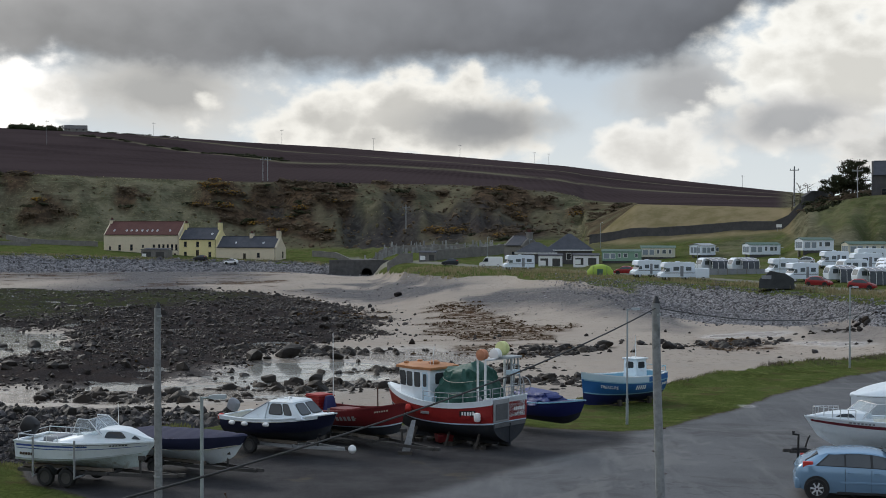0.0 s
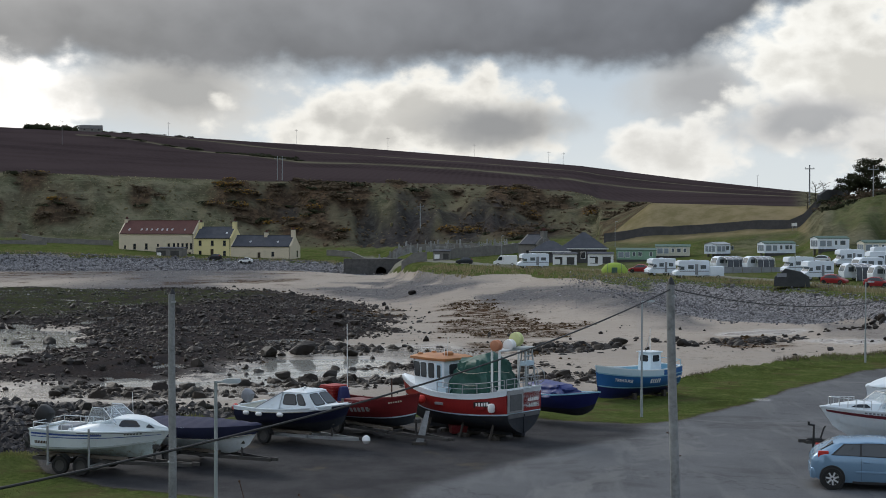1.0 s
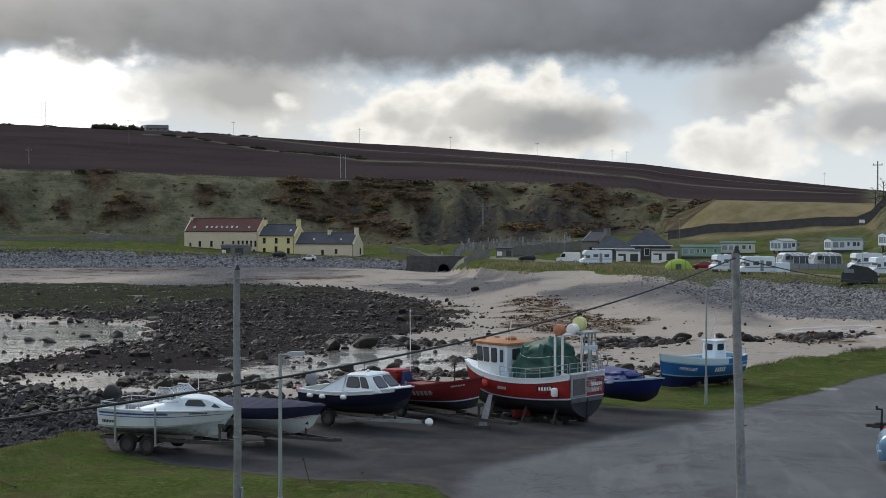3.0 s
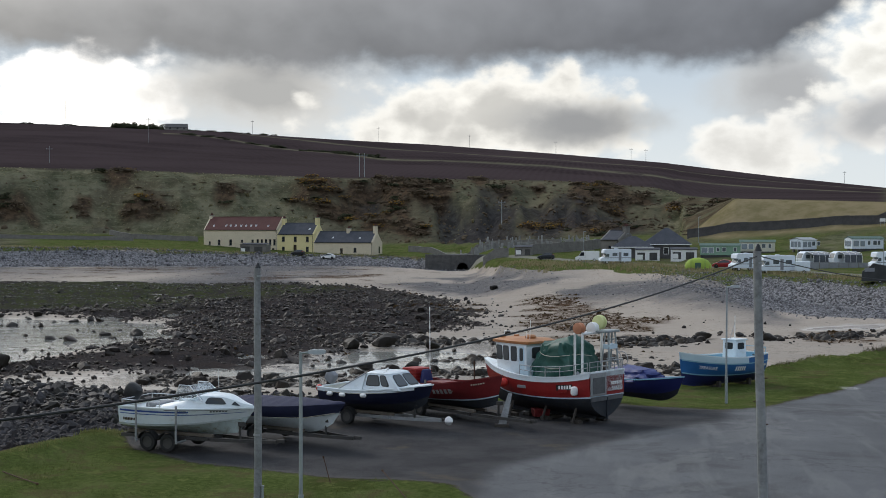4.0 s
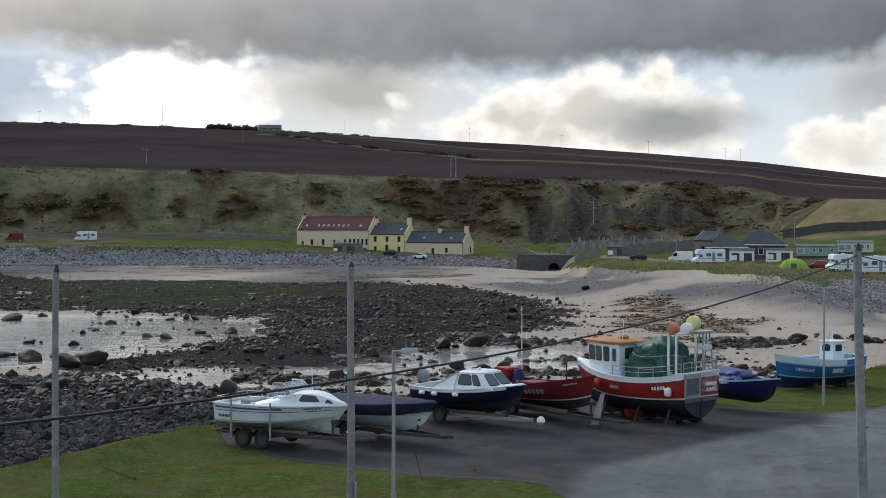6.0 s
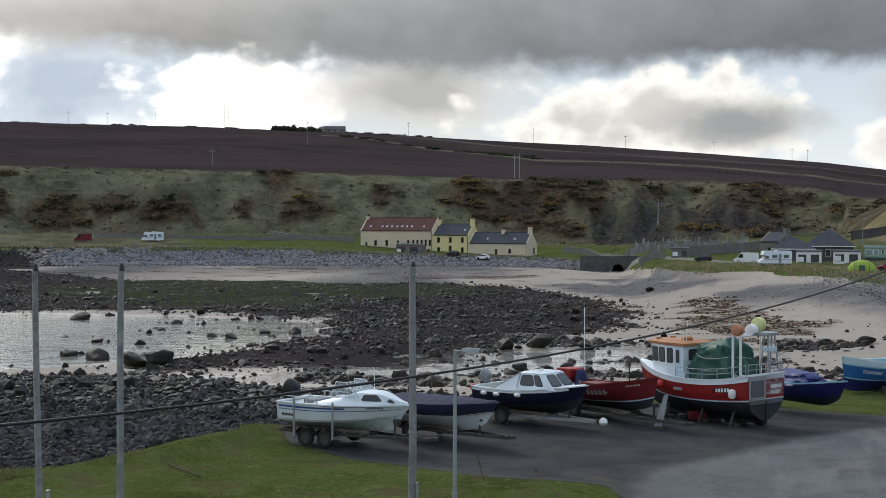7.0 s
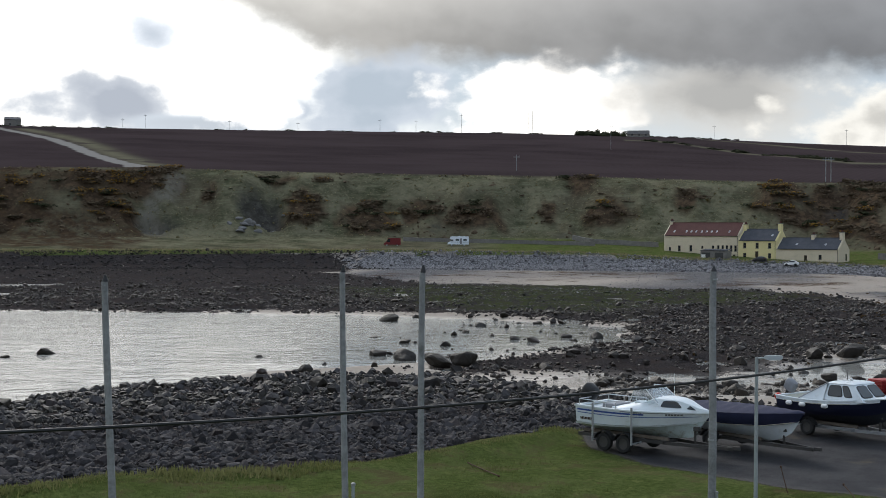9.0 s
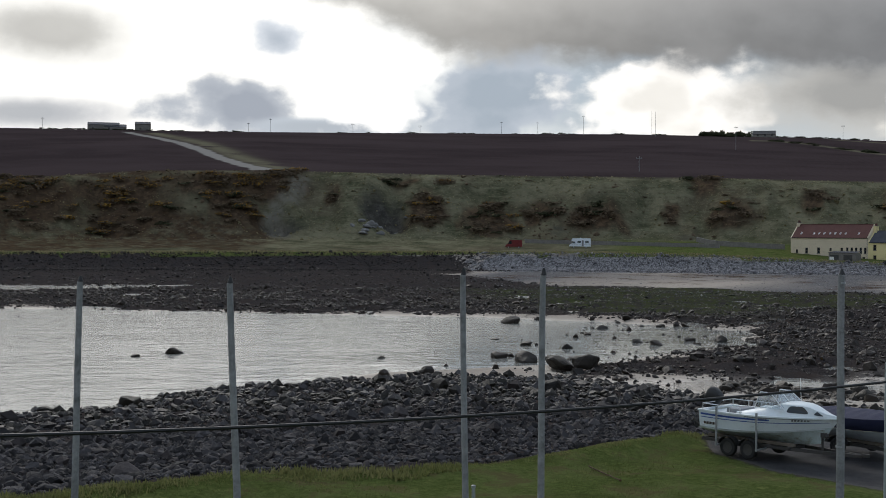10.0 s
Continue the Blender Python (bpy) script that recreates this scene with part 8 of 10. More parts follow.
pts = keep(ring_points(9000, 6, 18, 66, 102), dead_edge)
hgt = np.clip(0.27 + 0.3 * fbm(pts[:, 0], pts[:, 1], 3, 3, 29.0), 0.10, 0.5)
M["dead_stalk"] = surface("dead_brown_stalks", (0.085, 0.068, 0.048), (0.17, 0.142, 0.105), 0.5, 0.9, 0.0, spec=0.06)
blades("dead_stalks", pts, hgt, M["dead_stalk"], "brown dead stalks on the edge of the green", 9, 0.24, 0.012, 1.0, 14)


def dune(x, y):
    r, b = polar_of(x, y)
    s = far_shore(b)
    return (r > s - 15 + 13 * smooth(b, 4.5, 7.0) + 10 * (1 - 0.7 * smooth(b, 4.5, 7.0)) * rng.random(len(x))) & (r < s + 16) & (fbm(x, y, 9, 3, 2.0) > -0.3)


pts = keep(ring_points(9000, -4.6, 17, 165, 295), dune)
hgt = np.clip(0.55 + 0.3 * fbm(pts[:, 0], pts[:, 1], 7, 3, 9.0), 0.2, 1.0)
blades("dune_grass", pts, hgt, M["dry_grass"], "tufted marram grass along the dune edge", 5, 0.35, 0.08, 0.6, 5)


def shore_verge(x, y):
    r, b = polar_of(x, y)
    return np.abs(r - far_shore(b)) < 3.5


pts = keep(ring_points(7000, -48, -5, 370, 405), shore_verge)
blades("shore_grass", pts, np.full(len(pts), 0.45), M["dry_grass"], "rough grass fringe above the storm beach", 4, 0.5, 0.12, 0.6, 6)


# ---------------- scrub, gorse and trees ----------------
def bush_mesh(seed, leaf, tuft=0.0, flower=None, n=420):
    """A low uneven bush about 1 m across: many small tilted leaf clumps over woody stems."""
    rnd = random.Random(seed)
    lobes = [(Vector((rnd.uniform(-0.34, 0.34), rnd.uniform(-0.34, 0.34), rnd.uniform(-0.02, 0.22))), rnd.uniform(0.14, 0.26)) for _ in range(11)]
    bm = bmesh.new()
    for k in range(n):
        c, r = rnd.choice(lobes)
        d = Vector((rnd.gauss(0, 1), rnd.gauss(0, 1), abs(rnd.gauss(0, 0.9)))).normalized()
        p = c + d * r * rnd.uniform(0.7, 1.1)
        s = rnd.uniform(0.035, 0.085)
        u = d.orthogonal().normalized() * s
        w = d.cross(u).normalized() * s * rnd.uniform(0.6, 1.2)
        q = d * s * rnd.uniform(0.3, 1.2)
        vs = [bm.verts.new(p + o) for o in (u, w + q * 0.5, -u, -w)]
        top = bm.verts.new(p + q)
        for a, b in zip(vs, vs[1:] + vs[:1]):
            face = bm.faces.new((a, b, top))
            face.material_index = 1 if flower and d.z > 0.25 and rnd.random() < tuft else 0
    return bm


def bush_data(seed, leaf, flower=None, tuft=0.0, n=420):
    me = bpy.data.meshes.new("bush")
    bm = bush_mesh(seed, leaf, tuft, flower, n)
    bm.to_mesh(me), bm.free()
    me.materials.append(leaf)
    if flower:
        me.materials.append(flower)
    return me


gorse_data = [bush_data(k, M["bramble"], M["gorse"], 0.5, 115) for k in range(4)]
scrub_data = [bush_data(20 + k, M["leaf_dark"] if k == 3 else M["bramble"], None, 0, 105) for k in range(4)]
rnd = random.Random(5)


def plant(data, label, name, x, y, w, h, group):
    ob = new(name, rnd.choice(data))
    ob.matrix_basis = pose(x, y, ground_z(x, y) - 0.08 * h, 0, 0, rnd.uniform(0, 360)) @ Matrix.Diagonal((w, w * rnd.uniform(0.7, 1.1), h * 1.7, 1))
    return tagged(ob, label, "bush", group)


def bank_place(b, f):
    r = float(foot_range(b)) + f * float(bank_range(b) - foot_range(b))
    return r * math.sin(radians(b)), r * math.cos(radians(b))


def thicket(b, up, wb, wf, share):
    """Bushes growing close together over one patch of the bank."""
    area = math.pi * wb * 7.9 * wf * 45
    for _ in range(max(3, min(24, int(area / 15)))):
        q, d = rnd.uniform(0, math.tau), math.sqrt(rnd.random())
        x, y = bank_place(b + wb * 0.95 * d * math.cos(q), min(1.02, max(0.0, up + wf * 0.95 * d * math.sin(q))))
        s = rnd.uniform(3.0, 6.4)
        if rnd.random() < share:
            plant(gorse_data, "gorse bush with dull yellow flowers on the bank", "gorse_bush", x, y, s * 1.3, s * rnd.uniform(0.30, 0.5), "gorse on the bank")
        else:
            plant(scrub_data, "dark bare scrub on the grassy bank", "scrub_bush", x, y, s * 1.3, s * rnd.uniform(0.28, 0.5), "scrub on the bank")


for entry in PATCHES:
    thicket(*entry)
for _ in range(16):
    q, d = radians(rnd.uniform(4.6, 6.2)), rnd.uniform(385, 455)
    s = rnd.uniform(2.5, 5.0)
    plant(scrub_data, "dark bare scrub on the grassy bank", "scrub_bush", d * math.sin(q), d * math.cos(q), s * 1.3, s * 0.4, "scrub on the bank")
for _ in range(36):
    x, y = bank_place(rnd.uniform(-36, 3.5), rnd.uniform(0.1, 1.0))
    s = rnd.uniform(1.2, 2.6)
    plant(scrub_data, "small dark bush alone on the bank", "scrub_bush", x, y, s * 1.3, s * 0.4, "scrub on the bank")


def tussocks(name, n, b0, b1, material, label, size, seed, where):
    """Low tussocks strewn over the bank, in one mesh."""
    pts = keep(ring_points(n, b0, b1, 400, 486), where)
    scatter(name, pts, size * np.exp(rng.normal(0, 0.4, len(pts))), material, label, 1, 0.35, seed, (0.7, 1.6))


def bank_part(x, y):
    r, b = polar_of(x, y)
    return (r > foot_range(b) - 2) & (r < bank_range(b) + 2)


tussocks("bank_scrub", 5200, -50, 4.5, M["bramble"], "low brown scrub and bracken over the bank", 0.95, 31, lambda x, y: bank_part(x, y) & (zones(x, y)["rough"] > 0.4))
tussocks("bank_tussocks", 6000, -50, 4.5, M["dry_grass"], "pale tussocks of winter grass over the bank", 0.55, 32, lambda x, y: bank_part(x, y) & (zones(x, y)["rough"] < 0.4))


# a knuckle of pale rock showing through the bank
pts = np.array([(-244, 375), (-240, 380), (-237, 388), (-240, 376)] * 5) + rng.normal(0, 2.2, (20, 2))
scatter("bank_outcrop", pts, rng.uniform(1.2, 3.4, len(pts)), surface("pale_bank_rock", (0.11, 0.108, 0.105), (0.20, 0.195, 0.19), 0.4, 0.9, 0.6), "pale rock outcrop on the grassy bank", 2, 0.35, 55)
# ---------------- houses across the bay ----------------
def gable_house(name, label, m, length, depth, eaves, ridge, wall, roof, windows, chimneys=(), skylights=(), doors=(), end_windows=()):
    """x along the front, y into the house, z up from the ground at the front."""
    t = thing(name, label, "house", m)
    windows, doors = list(windows), list(doors)
    front = bmesh.new()
    # the front wall is cut by real openings
    xs = sorted({0.0, length, *[x for x, z, w, h in windows + doors], *[x + w for x, z, w, h in windows + doors]})
    for x0, x1 in zip(xs, xs[1:]):
        holes = sorted((z, z + h) for x, z, w, h in windows + doors if x <= x0 + 1e-6 and x + w >= x1 - 1e-6)
        z = -1.5
        for a, b in holes:
            if a > z:
                box(front, x0, x1, 0, 0.45, z, a)
            z = b
        box(front, x0, x1, 0, 0.45, z, eaves)
    part("front_wall", front, wall, t)
    part("back_wall", box(bmesh.new(), 0, length, depth - 0.45, depth, -1.5, eaves), wall, t)
    for x0, x1 in ((0.0, 0.45), (length - 0.45, length)):
        prof = [(0.45, -1.5), (depth - 0.45, -1.5), (depth - 0.45, eaves), (depth / 2, ridge - 0.1), (0.45, eaves)]
        part("gable", loft(bmesh.new(), [[Vector((x0, y, z)) for y, z in prof], [Vector((x1, y, z)) for y, z in prof]]), wall, t)
        skew = [(-0.05, eaves + 0.02), (depth / 2, ridge + 0.14), (depth + 0.05, eaves + 0.02), (depth + 0.05, eaves - 0.2), (depth / 2, ridge - 0.12), (-0.05, eaves - 0.2)]
        part("skew", loft(bmesh.new(), [[Vector((x0 - 0.03, y, z)) for y, z in skew], [Vector((x1 - 0.1, y, z)) for y, z in skew]]), wall, t)
    part("floor_slab", box(bmesh.new(), 0.5, length - 0.5, 0.5, depth - 0.5, -0.3, 0.0), M["interior"], t)
    for y0, y1, s in ((-0.15, depth / 2, 1), (depth + 0.15, depth / 2, -1)):
        c = [(0.4, y0, eaves - 0.05), (length - 0.4, y0, eaves - 0.05), (length - 0.4, y1, ridge), (0.4, y1, ridge)]
        rf = part("roof_slope", slab(bmesh.new(), c if s > 0 else c[::-1], 0.12), roof, t)
        if s > 0:
            for x, f in skylights:
                p0, p1 = Vector((x, y0, eaves - 0.05)).lerp(Vector((x, y1, ridge)), f), Vector((x, y0, eaves - 0.05)).lerp(Vector((x, y1, ridge)), f + 0.13)
                fr = part("skylight", slab(bmesh.new(), [p0, p0 + Vector((0.5, 0, 0)), p1 + Vector((0.5, 0, 0)), p1], 0.17), M["white_paint"], rf)
                # the pane's pale colour imitates the sky reflected in it
                part("pane", slab(bmesh.new(), [p0.lerp(p1, 0.12) + Vector((0.08, 0, 0)), p0.lerp(p1, 0.12) + Vector((0.42, 0, 0)), p0.lerp(p1, 0.88) + Vector((0.42, 0, 0)), p0.lerp(p1, 0.88) + Vector((0.08, 0, 0))], 0.19), M["curtain_sky_window"], fr)
    part("ridge_tile", box(bmesh.new(), 0.4, length - 0.4, depth / 2 - 0.15, depth / 2 + 0.15, ridge + 0.02, ridge + 0.2, 0.05), roof, t)
    part("gutter", tube(bmesh.new(), (0.2, -0.22, eaves - 0.08), (length - 0.2, -0.22, eaves - 0.08), 0.07), M["black"], t)
    part("downpipe", tube(bmesh.new(), (length - 0.3, -0.1, 0), (length - 0.3, -0.1, eaves - 0.1), 0.05), M["black"], t)
    for x, z, w, h in windows:
        wf = part("window", box(bmesh.new(), x, x + w, 0.16, 0.24, z, z + h), M["window"], t)
        fr = bmesh.new()
        for a in ((x, x + 0.08, z, z + h), (x + w - 0.08, x + w, z, z + h), (x, x + w, z, z + 0.08), (x, x + w, z + h - 0.08, z + h), (x, x + w, z + h / 2 - 0.03, z + h / 2 + 0.03)):
            box(fr, a[0], a[1], 0.12, 0.155, a[2], a[3])
        part("window_frame", fr, M["timber"], wf)
        part("sill", box(bmesh.new(), x - 0.08, x + w + 0.08, -0.08, 0.12, z - 0.12, z - 0.004), M["stone_wall"], wf)
    for x, z, w, h in doors:
        d = part("door", box(bmesh.new(), x, x + w, 0.2, 0.28, z, z + h), M["bark"], t)
        part("door_handle", box(bmesh.new(), x + 0.1, x + 0.18, 0.14, 0.2, z + 0.95, z + 1.05), M["steel"], d)
    for x0, z, w, h in end_windows:
        part("end_window", box(bmesh.new(), length - 0.02, length + 0.03, x0, x0 + w, z, z + h), M["window"], t)
    for x, h in chimneys:
        c = part("chimney", box(bmesh.new(), x - 0.45, x + 0.45, depth / 2 - 0.75, depth / 2 + 0.75, ridge - 1.0, ridge + h, 0.03), wall, t)
        part("cope", box(bmesh.new(), x - 0.55, x + 0.55, depth / 2 - 0.85, depth / 2 + 0.85, ridge + h, ridge + h + 0.15, 0.02), M["stone_wall"], c)
        for k in (-0.4, 0.0, 0.4):
            part("chimney_pot", lathe(bmesh.new(), [(0.13, 0), (0.16, 0.1), (0.12, 0.55), (0.15, 0.62)], 10, (x, depth / 2 + k, ridge + h + 0.15), "Z"), M["red_tile"], c)
    return t


ROW = math.degrees(math.atan2(-0.242, 0.968))
CORNER, DIR = Vector((-56.9, 382.8)), Vector((0.968, -0.242))


def row_pose(s, z):
    p = CORNER - DIR * s
    return pose(p.x, p.y, z, 0, 0, ROW)


gable_house("cottage", "low cream cottage with a slate roof in a row", row_pose(18.2, -1.5), 18.2, 7.4, 3.7, 6.7, M["cream_wall"], M["slate"],
            [(12.4, 0.9, 0.9, 1.3)], ((9.4, 0.9), (17.6, 1.6)), ((5.2, 0.35), (13.6, 0.35)), [(8.2, 0.0, 0.9, 2.0)], [(4.6, 0.6, 0.9, 1.9)])
gable_house("house", "pale yellow two-storey house with slate roof", row_pose(29.8, -1.3), 11.6, 7.6, 5.75, 8.9, M["pale_yellow"], M["slate"],
            [(1.5, 3.6, 0.95, 1.5), (5.3, 3.6, 0.95, 1.5), (9.1, 3.6, 0.95, 1.5), (1.5, 0.7, 0.95, 1.5), (9.1, 0.7, 0.95, 1.5)],
            ((0.5, 1.4), (11.1, 1.6)), ((9.4, 0.4),), [(5.2, 0.0, 1.0, 2.7)])
wins = [(1.6, 1.9, 0.7, 1.0), (4.6, 1.8, 0.9, 1.6), (8.4, 1.8, 0.9, 1.7), (12.2, 2.6, 0.7, 0.8), (15.6, 2.6, 0.8, 0.9)] + [(17.3 + 1.35 * k, 1.9, 0.75, 1.7) for k in range(5)]
gable_house("steading", "long cream steading with a red pantiled roof", row_pose(53.8, -0.6), 24.0, 8.0, 6.3, 10.0, M["cream_wall"], M["red_tile"],
            wins, ((0.5, 0.5),), [(x, 0.25) for x in (2.6, 6.6, 8.2, 9.8, 11.6, 13.2, 14.8, 16.4, 20.4)], [(22.2, -0.5, 0.85, 1.5)])


def lean_to(label, m, w, d, h, wall, roof, name="shed"):
    t = thing(name, label, "shed", m)
    part("shed_body", box(bmesh.new(), 0, w, 0, d, -0.5, h, 0.02), wall, t)
    part("roof", slab(bmesh.new(), [(-0.15, -0.2, h + 0.02), (w + 0.15, -0.2, h + 0.02), (w + 0.15, d + 0.2, h + 0.35), (-0.15, d + 0.2, h + 0.35)], 0.08), roof, t)
    # dark panels on the solid body imitate the shade inside two openings
    for k in range(2):
        part("opening_shade", box(bmesh.new(), 0.4 + k * w * 0.5, 0.4 + k * w * 0.5 + w * 0.32, -0.03, 0.02, 0.1, h * 0.75), M["interior"], t)
    part("sign", box(bmesh.new(), 0.3, 1.5, -0.08, -0.03, 0.2, 1.2), M["white_paint"], t, "plain white board")
    return t


lean_to("low grey shed in front of the steading", pose(-94.5, 381.5, -0.7, 0, 0, ROW + 4), 7.8, 3.5, 2.3, M["stone_wall"], M["slate"])


def hip_block(label, m, w, d, eaves, ridge, wall, roof, name="hip_roofed_house", windows=()):
    t = thing(name, label, "house", m)
    part("house_body", box(bmesh.new(), 0, w, 0, d, -0.8, eaves), wall, t)
    bm = bmesh.new()
    e = [Vector(p) for p in ((-0.4, -0.4, eaves), (w + 0.4, -0.4, eaves), (w + 0.4, d + 0.4, eaves), (-0.4, d + 0.4, eaves))]
    k = min(w, d) / 2
    top = [Vector((k, d / 2, ridge)), Vector((w - k + 0.05, d / 2, ridge))]
    vs, tv = [bm.verts.new(p) for p in e], [bm.verts.new(p) for p in top]
    bm.faces.new((vs[0], vs[1], tv[1], tv[0])), bm.faces.new((vs[1], vs[2], tv[1])), bm.faces.new((vs[2], vs[3], tv[0], tv[1])), bm.faces.new((vs[3], vs[0], tv[0])), bm.faces.new(vs[::-1])
    part("hipped_roof", bm, roof, t)
    part("fascia", box(bmesh.new(), -0.38, w + 0.38, -0.38, -0.3, eaves - 0.2, eaves - 0.01), M["white_paint"], t)
    for x, z, ww, h in windows:
        wf = part("window", box(bmesh.new(), x, x + ww, -0.03, 0.03, z, z + h), M["window"], t)
        part("window_frame", box(bmesh.new(), x - 0.08, x + ww + 0.08, -0.02, 0.01, z - 0.08, z + h + 0.08), M["white_paint"], wf)
    return t


gable_house("cottage", "grey stone cottage with a chimney by the cemetery", pose(5.6, 306.0, 0.3, 0, 0, -38), 5.0, 6.5, 3.6, 5.6, M["stone_wall"], M["slate"], [(2.0, 1.0, 0.9, 1.3)], ((4.6, 0.8),))
hip_block("slate hip-roofed stone house beside the car park", pose(7.9, 291.0, 0.0, 0, 0, -3), 8.2, 7.0, 2.6, 4.8, M["dark_wall"], M["slate"])
hip_block("larger slate hip-roofed stone house near the caravans", pose(14.4, 292.0, 0.2, 0, 0, -3), 9.6, 9.0, 3.0, 6.4, M["dark_wall"], M["slate"], windows=[(4.2, 0.9, 0.9, 1.3)])
lean_to("low white outbuilding with dark openings", pose(12.2, 282.0, -0.1, 0, 0, -3), 4.9, 3.0, 2.2, M["white_paint"], M["slate"])
lean_to("white timber hut beside the caravans", pose(19.2, 280.0, 0.2, 0, 0, -4), 5.2, 2.6, 2.0, M["white_paint"], M["slate"], "hut")


# ---------------- vehicles and caravans ----------------
M["awning_panel"] = surface("dim_awning_wall", (0.07, 0.08, 0.095), (0.12, 0.13, 0.15), 0.8, 0.8, 0.2)


def motorhome(label, m, flip=1, length=6.2, name="motorhome", group="motorhomes on the site", cloth=False, paint=None):
    """White coachbuilt motorhome; the cab lies at +x."""
    t = thing(name, label, "motorhome", m, group)
    L, paint = length, paint or M["caravan_white"]
    prof = [(0, 0.45), (0, 2.75), (0.15, 2.9), (L * 0.80, 2.9), (L * 0.88, 2.75), (L * 0.90, 2.1), (L * 0.80, 1.95), (L * 0.88, 1.35), (L * 0.985, 1.05), (L, 0.5)]
    body = part("body", loft(bmesh.new(), [[Vector((x, y, z)) for x, z in prof] for y in (-1.1, 1.1)]), paint, t)
    for side in (1, -1):
        for x0, x1, z0, z1 in ((L * 0.10, L * 0.26, 1.55, 2.15), (L * 0.46, L * 0.62, 1.55, 2.15)):
            wf = part("window", box(bmesh.new(), x0, x1, side * 1.115 - 0.02, side * 1.115 + 0.02, z0, z1, 0.01), M["pale_window"], body)
        part("cab_window", slab(bmesh.new(), [(L * 0.73, side * 1.105, 1.4), (L * 0.87, side * 1.105, 1.4), (L * 0.81, side * 1.105, 1.92), (L * 0.73, side * 1.105, 1.92)][::-side], 0.02), M["pale_window"], body)
        part("door", box(bmesh.new(), L * 0.33, L * 0.42, side * 1.11 - 0.015, side * 1.11 + 0.015, 0.6, 2.3), M["grey_cloth"], body)
        part("stripe", box(bmesh.new(), 0.05, L * 0.86, side * 1.112 - 0.01, side * 1.112 + 0.01, 1.12, 1.24), M["grey_cloth"], body)
        for wx in (L * 0.22, L * 0.80):
            road_wheel("wheel", t, wx, side * 0.98, 0.34, 0.34, 0.22, M["alloy"], side, 0)
        part("headlight", box(bmesh.new(), L * 0.965, L * 1.002, side * 0.75 - 0.15, side * 0.75 + 0.15, 0.75, 0.95, 0.03), M["screen"], body)
    part("windscreen", slab(bmesh.new(), [(L * 0.882, -0.95, 1.38), (L * 0.882, 0.95, 1.38), (L * 0.812, 0.9, 1.93), (L * 0.812, -0.9, 1.93)], 0.015), M["pale_window"], body)
    part("roof_vent", box(bmesh.new(), L * 0.4, L * 0.5, -0.3, 0.3, 2.9, 3.02, 0.03), paint, body)
    part("bumper", box(bmesh.new(), L - 0.1, L + 0.06, -1.0, 1.0, 0.4, 0.65, 0.05), M["grey_cloth"], body)
    if cloth:
        awning(t, L * 0.1, L * 0.65, 1.1)
    return t


def awning(t, x0, x1, y):
    """A drive-away awning along the side at y."""
    d = 1 if y > 0 else -1
    c = [(x0, y, 2.5), (x0, y + d * 2.2, 2.05), (x1, y + d * 2.2, 2.05), (x1, y, 2.5)]
    aw = part("awning", slab(bmesh.new(), c, 0.03), M["grey_cloth"], t, "grey fabric awning")
    for x in np.linspace(x0, x1, 4):
        part("awning_hoop", pipe(bmesh.new(), [(x, y, 2.5), (x, y + d * 1.9, 2.3), (x, y + d * 2.35, 1.7), (x, y + d * 2.45, 0.05)], 0.035), M["white_paint"], aw)
    part("awning_wall", box(bmesh.new(), x0 + 0.05, x1 - 0.05, y + d * 2.2 - 0.02, y + d * 2.2 + 0.02, 0.1, 2.0), M["awning_panel"], aw)


def caravan(label, m, length=5.4, cloth=True, group="touring caravans on the site"):
    """Rounded white touring caravan."""
    t = thing("touring_caravan", label, "caravan", m, group)
    L = length
    prof = [(0.1, 0.45), (0.0, 1.2), (0.15, 2.2), (0.5, 2.55), (L - 0.9, 2.55), (L - 0.35, 2.25), (L, 1.35), (L - 0.1, 0.45)]
    body = part("body", loft(bmesh.new(), [[Vector((x, y, z)) for x, z in prof] for y in (-1.1, 1.1)]), M["caravan_white"], t)
    for side in (1, -1):
        for x0, x1 in ((0.45, 1.3), (L * 0.42, L * 0.62), (L - 1.5, L - 0.7)):
            part("window", box(bmesh.new(), x0, x1, side * 1.115 - 0.02, side * 1.115 + 0.02, 1.35, 2.0, 0.01), M["pale_window"], body)
        road_wheel("wheel", t, L * 0.45, side * 0.95, 0.31, 0.31, 0.2, M["alloy"], side, 0)
        part("wheel_spat", box(bmesh.new(), L * 0.45 - 0.45, L * 0.45 + 0.45, side * 1.1 - 0.03, side * 1.1 + 0.03, 0.45, 0.75, 0.02), M["black"], body)
    part("front_window", slab(bmesh.new(), [(L - 0.02, -0.9, 1.4), (L - 0.02, 0.9, 1.4), (L - 0.33, 0.85, 2.2), (L - 0.33, -0.85, 2.2)], 0.03), M["pale_window"], body)
    part("rear_window", box(bmesh.new(), 0.02, 0.08, -0.8, 0.8, 1.4, 2.0), M["pale_window"], body)
    part("drawbar", tube(bmesh.new(), (L - 0.1, 0, 0.5), (L + 1.0, 0, 0.45), 0.05), M["galv"], t)
    part("skirt", box(bmesh.new(), 0.2, L - 0.2, -1.05, 1.05, 0.38, 0.46), M["grey_cloth"], body)
    if cloth:
        awning(t, 0.5, L - 0.9, 1.1)
    return t


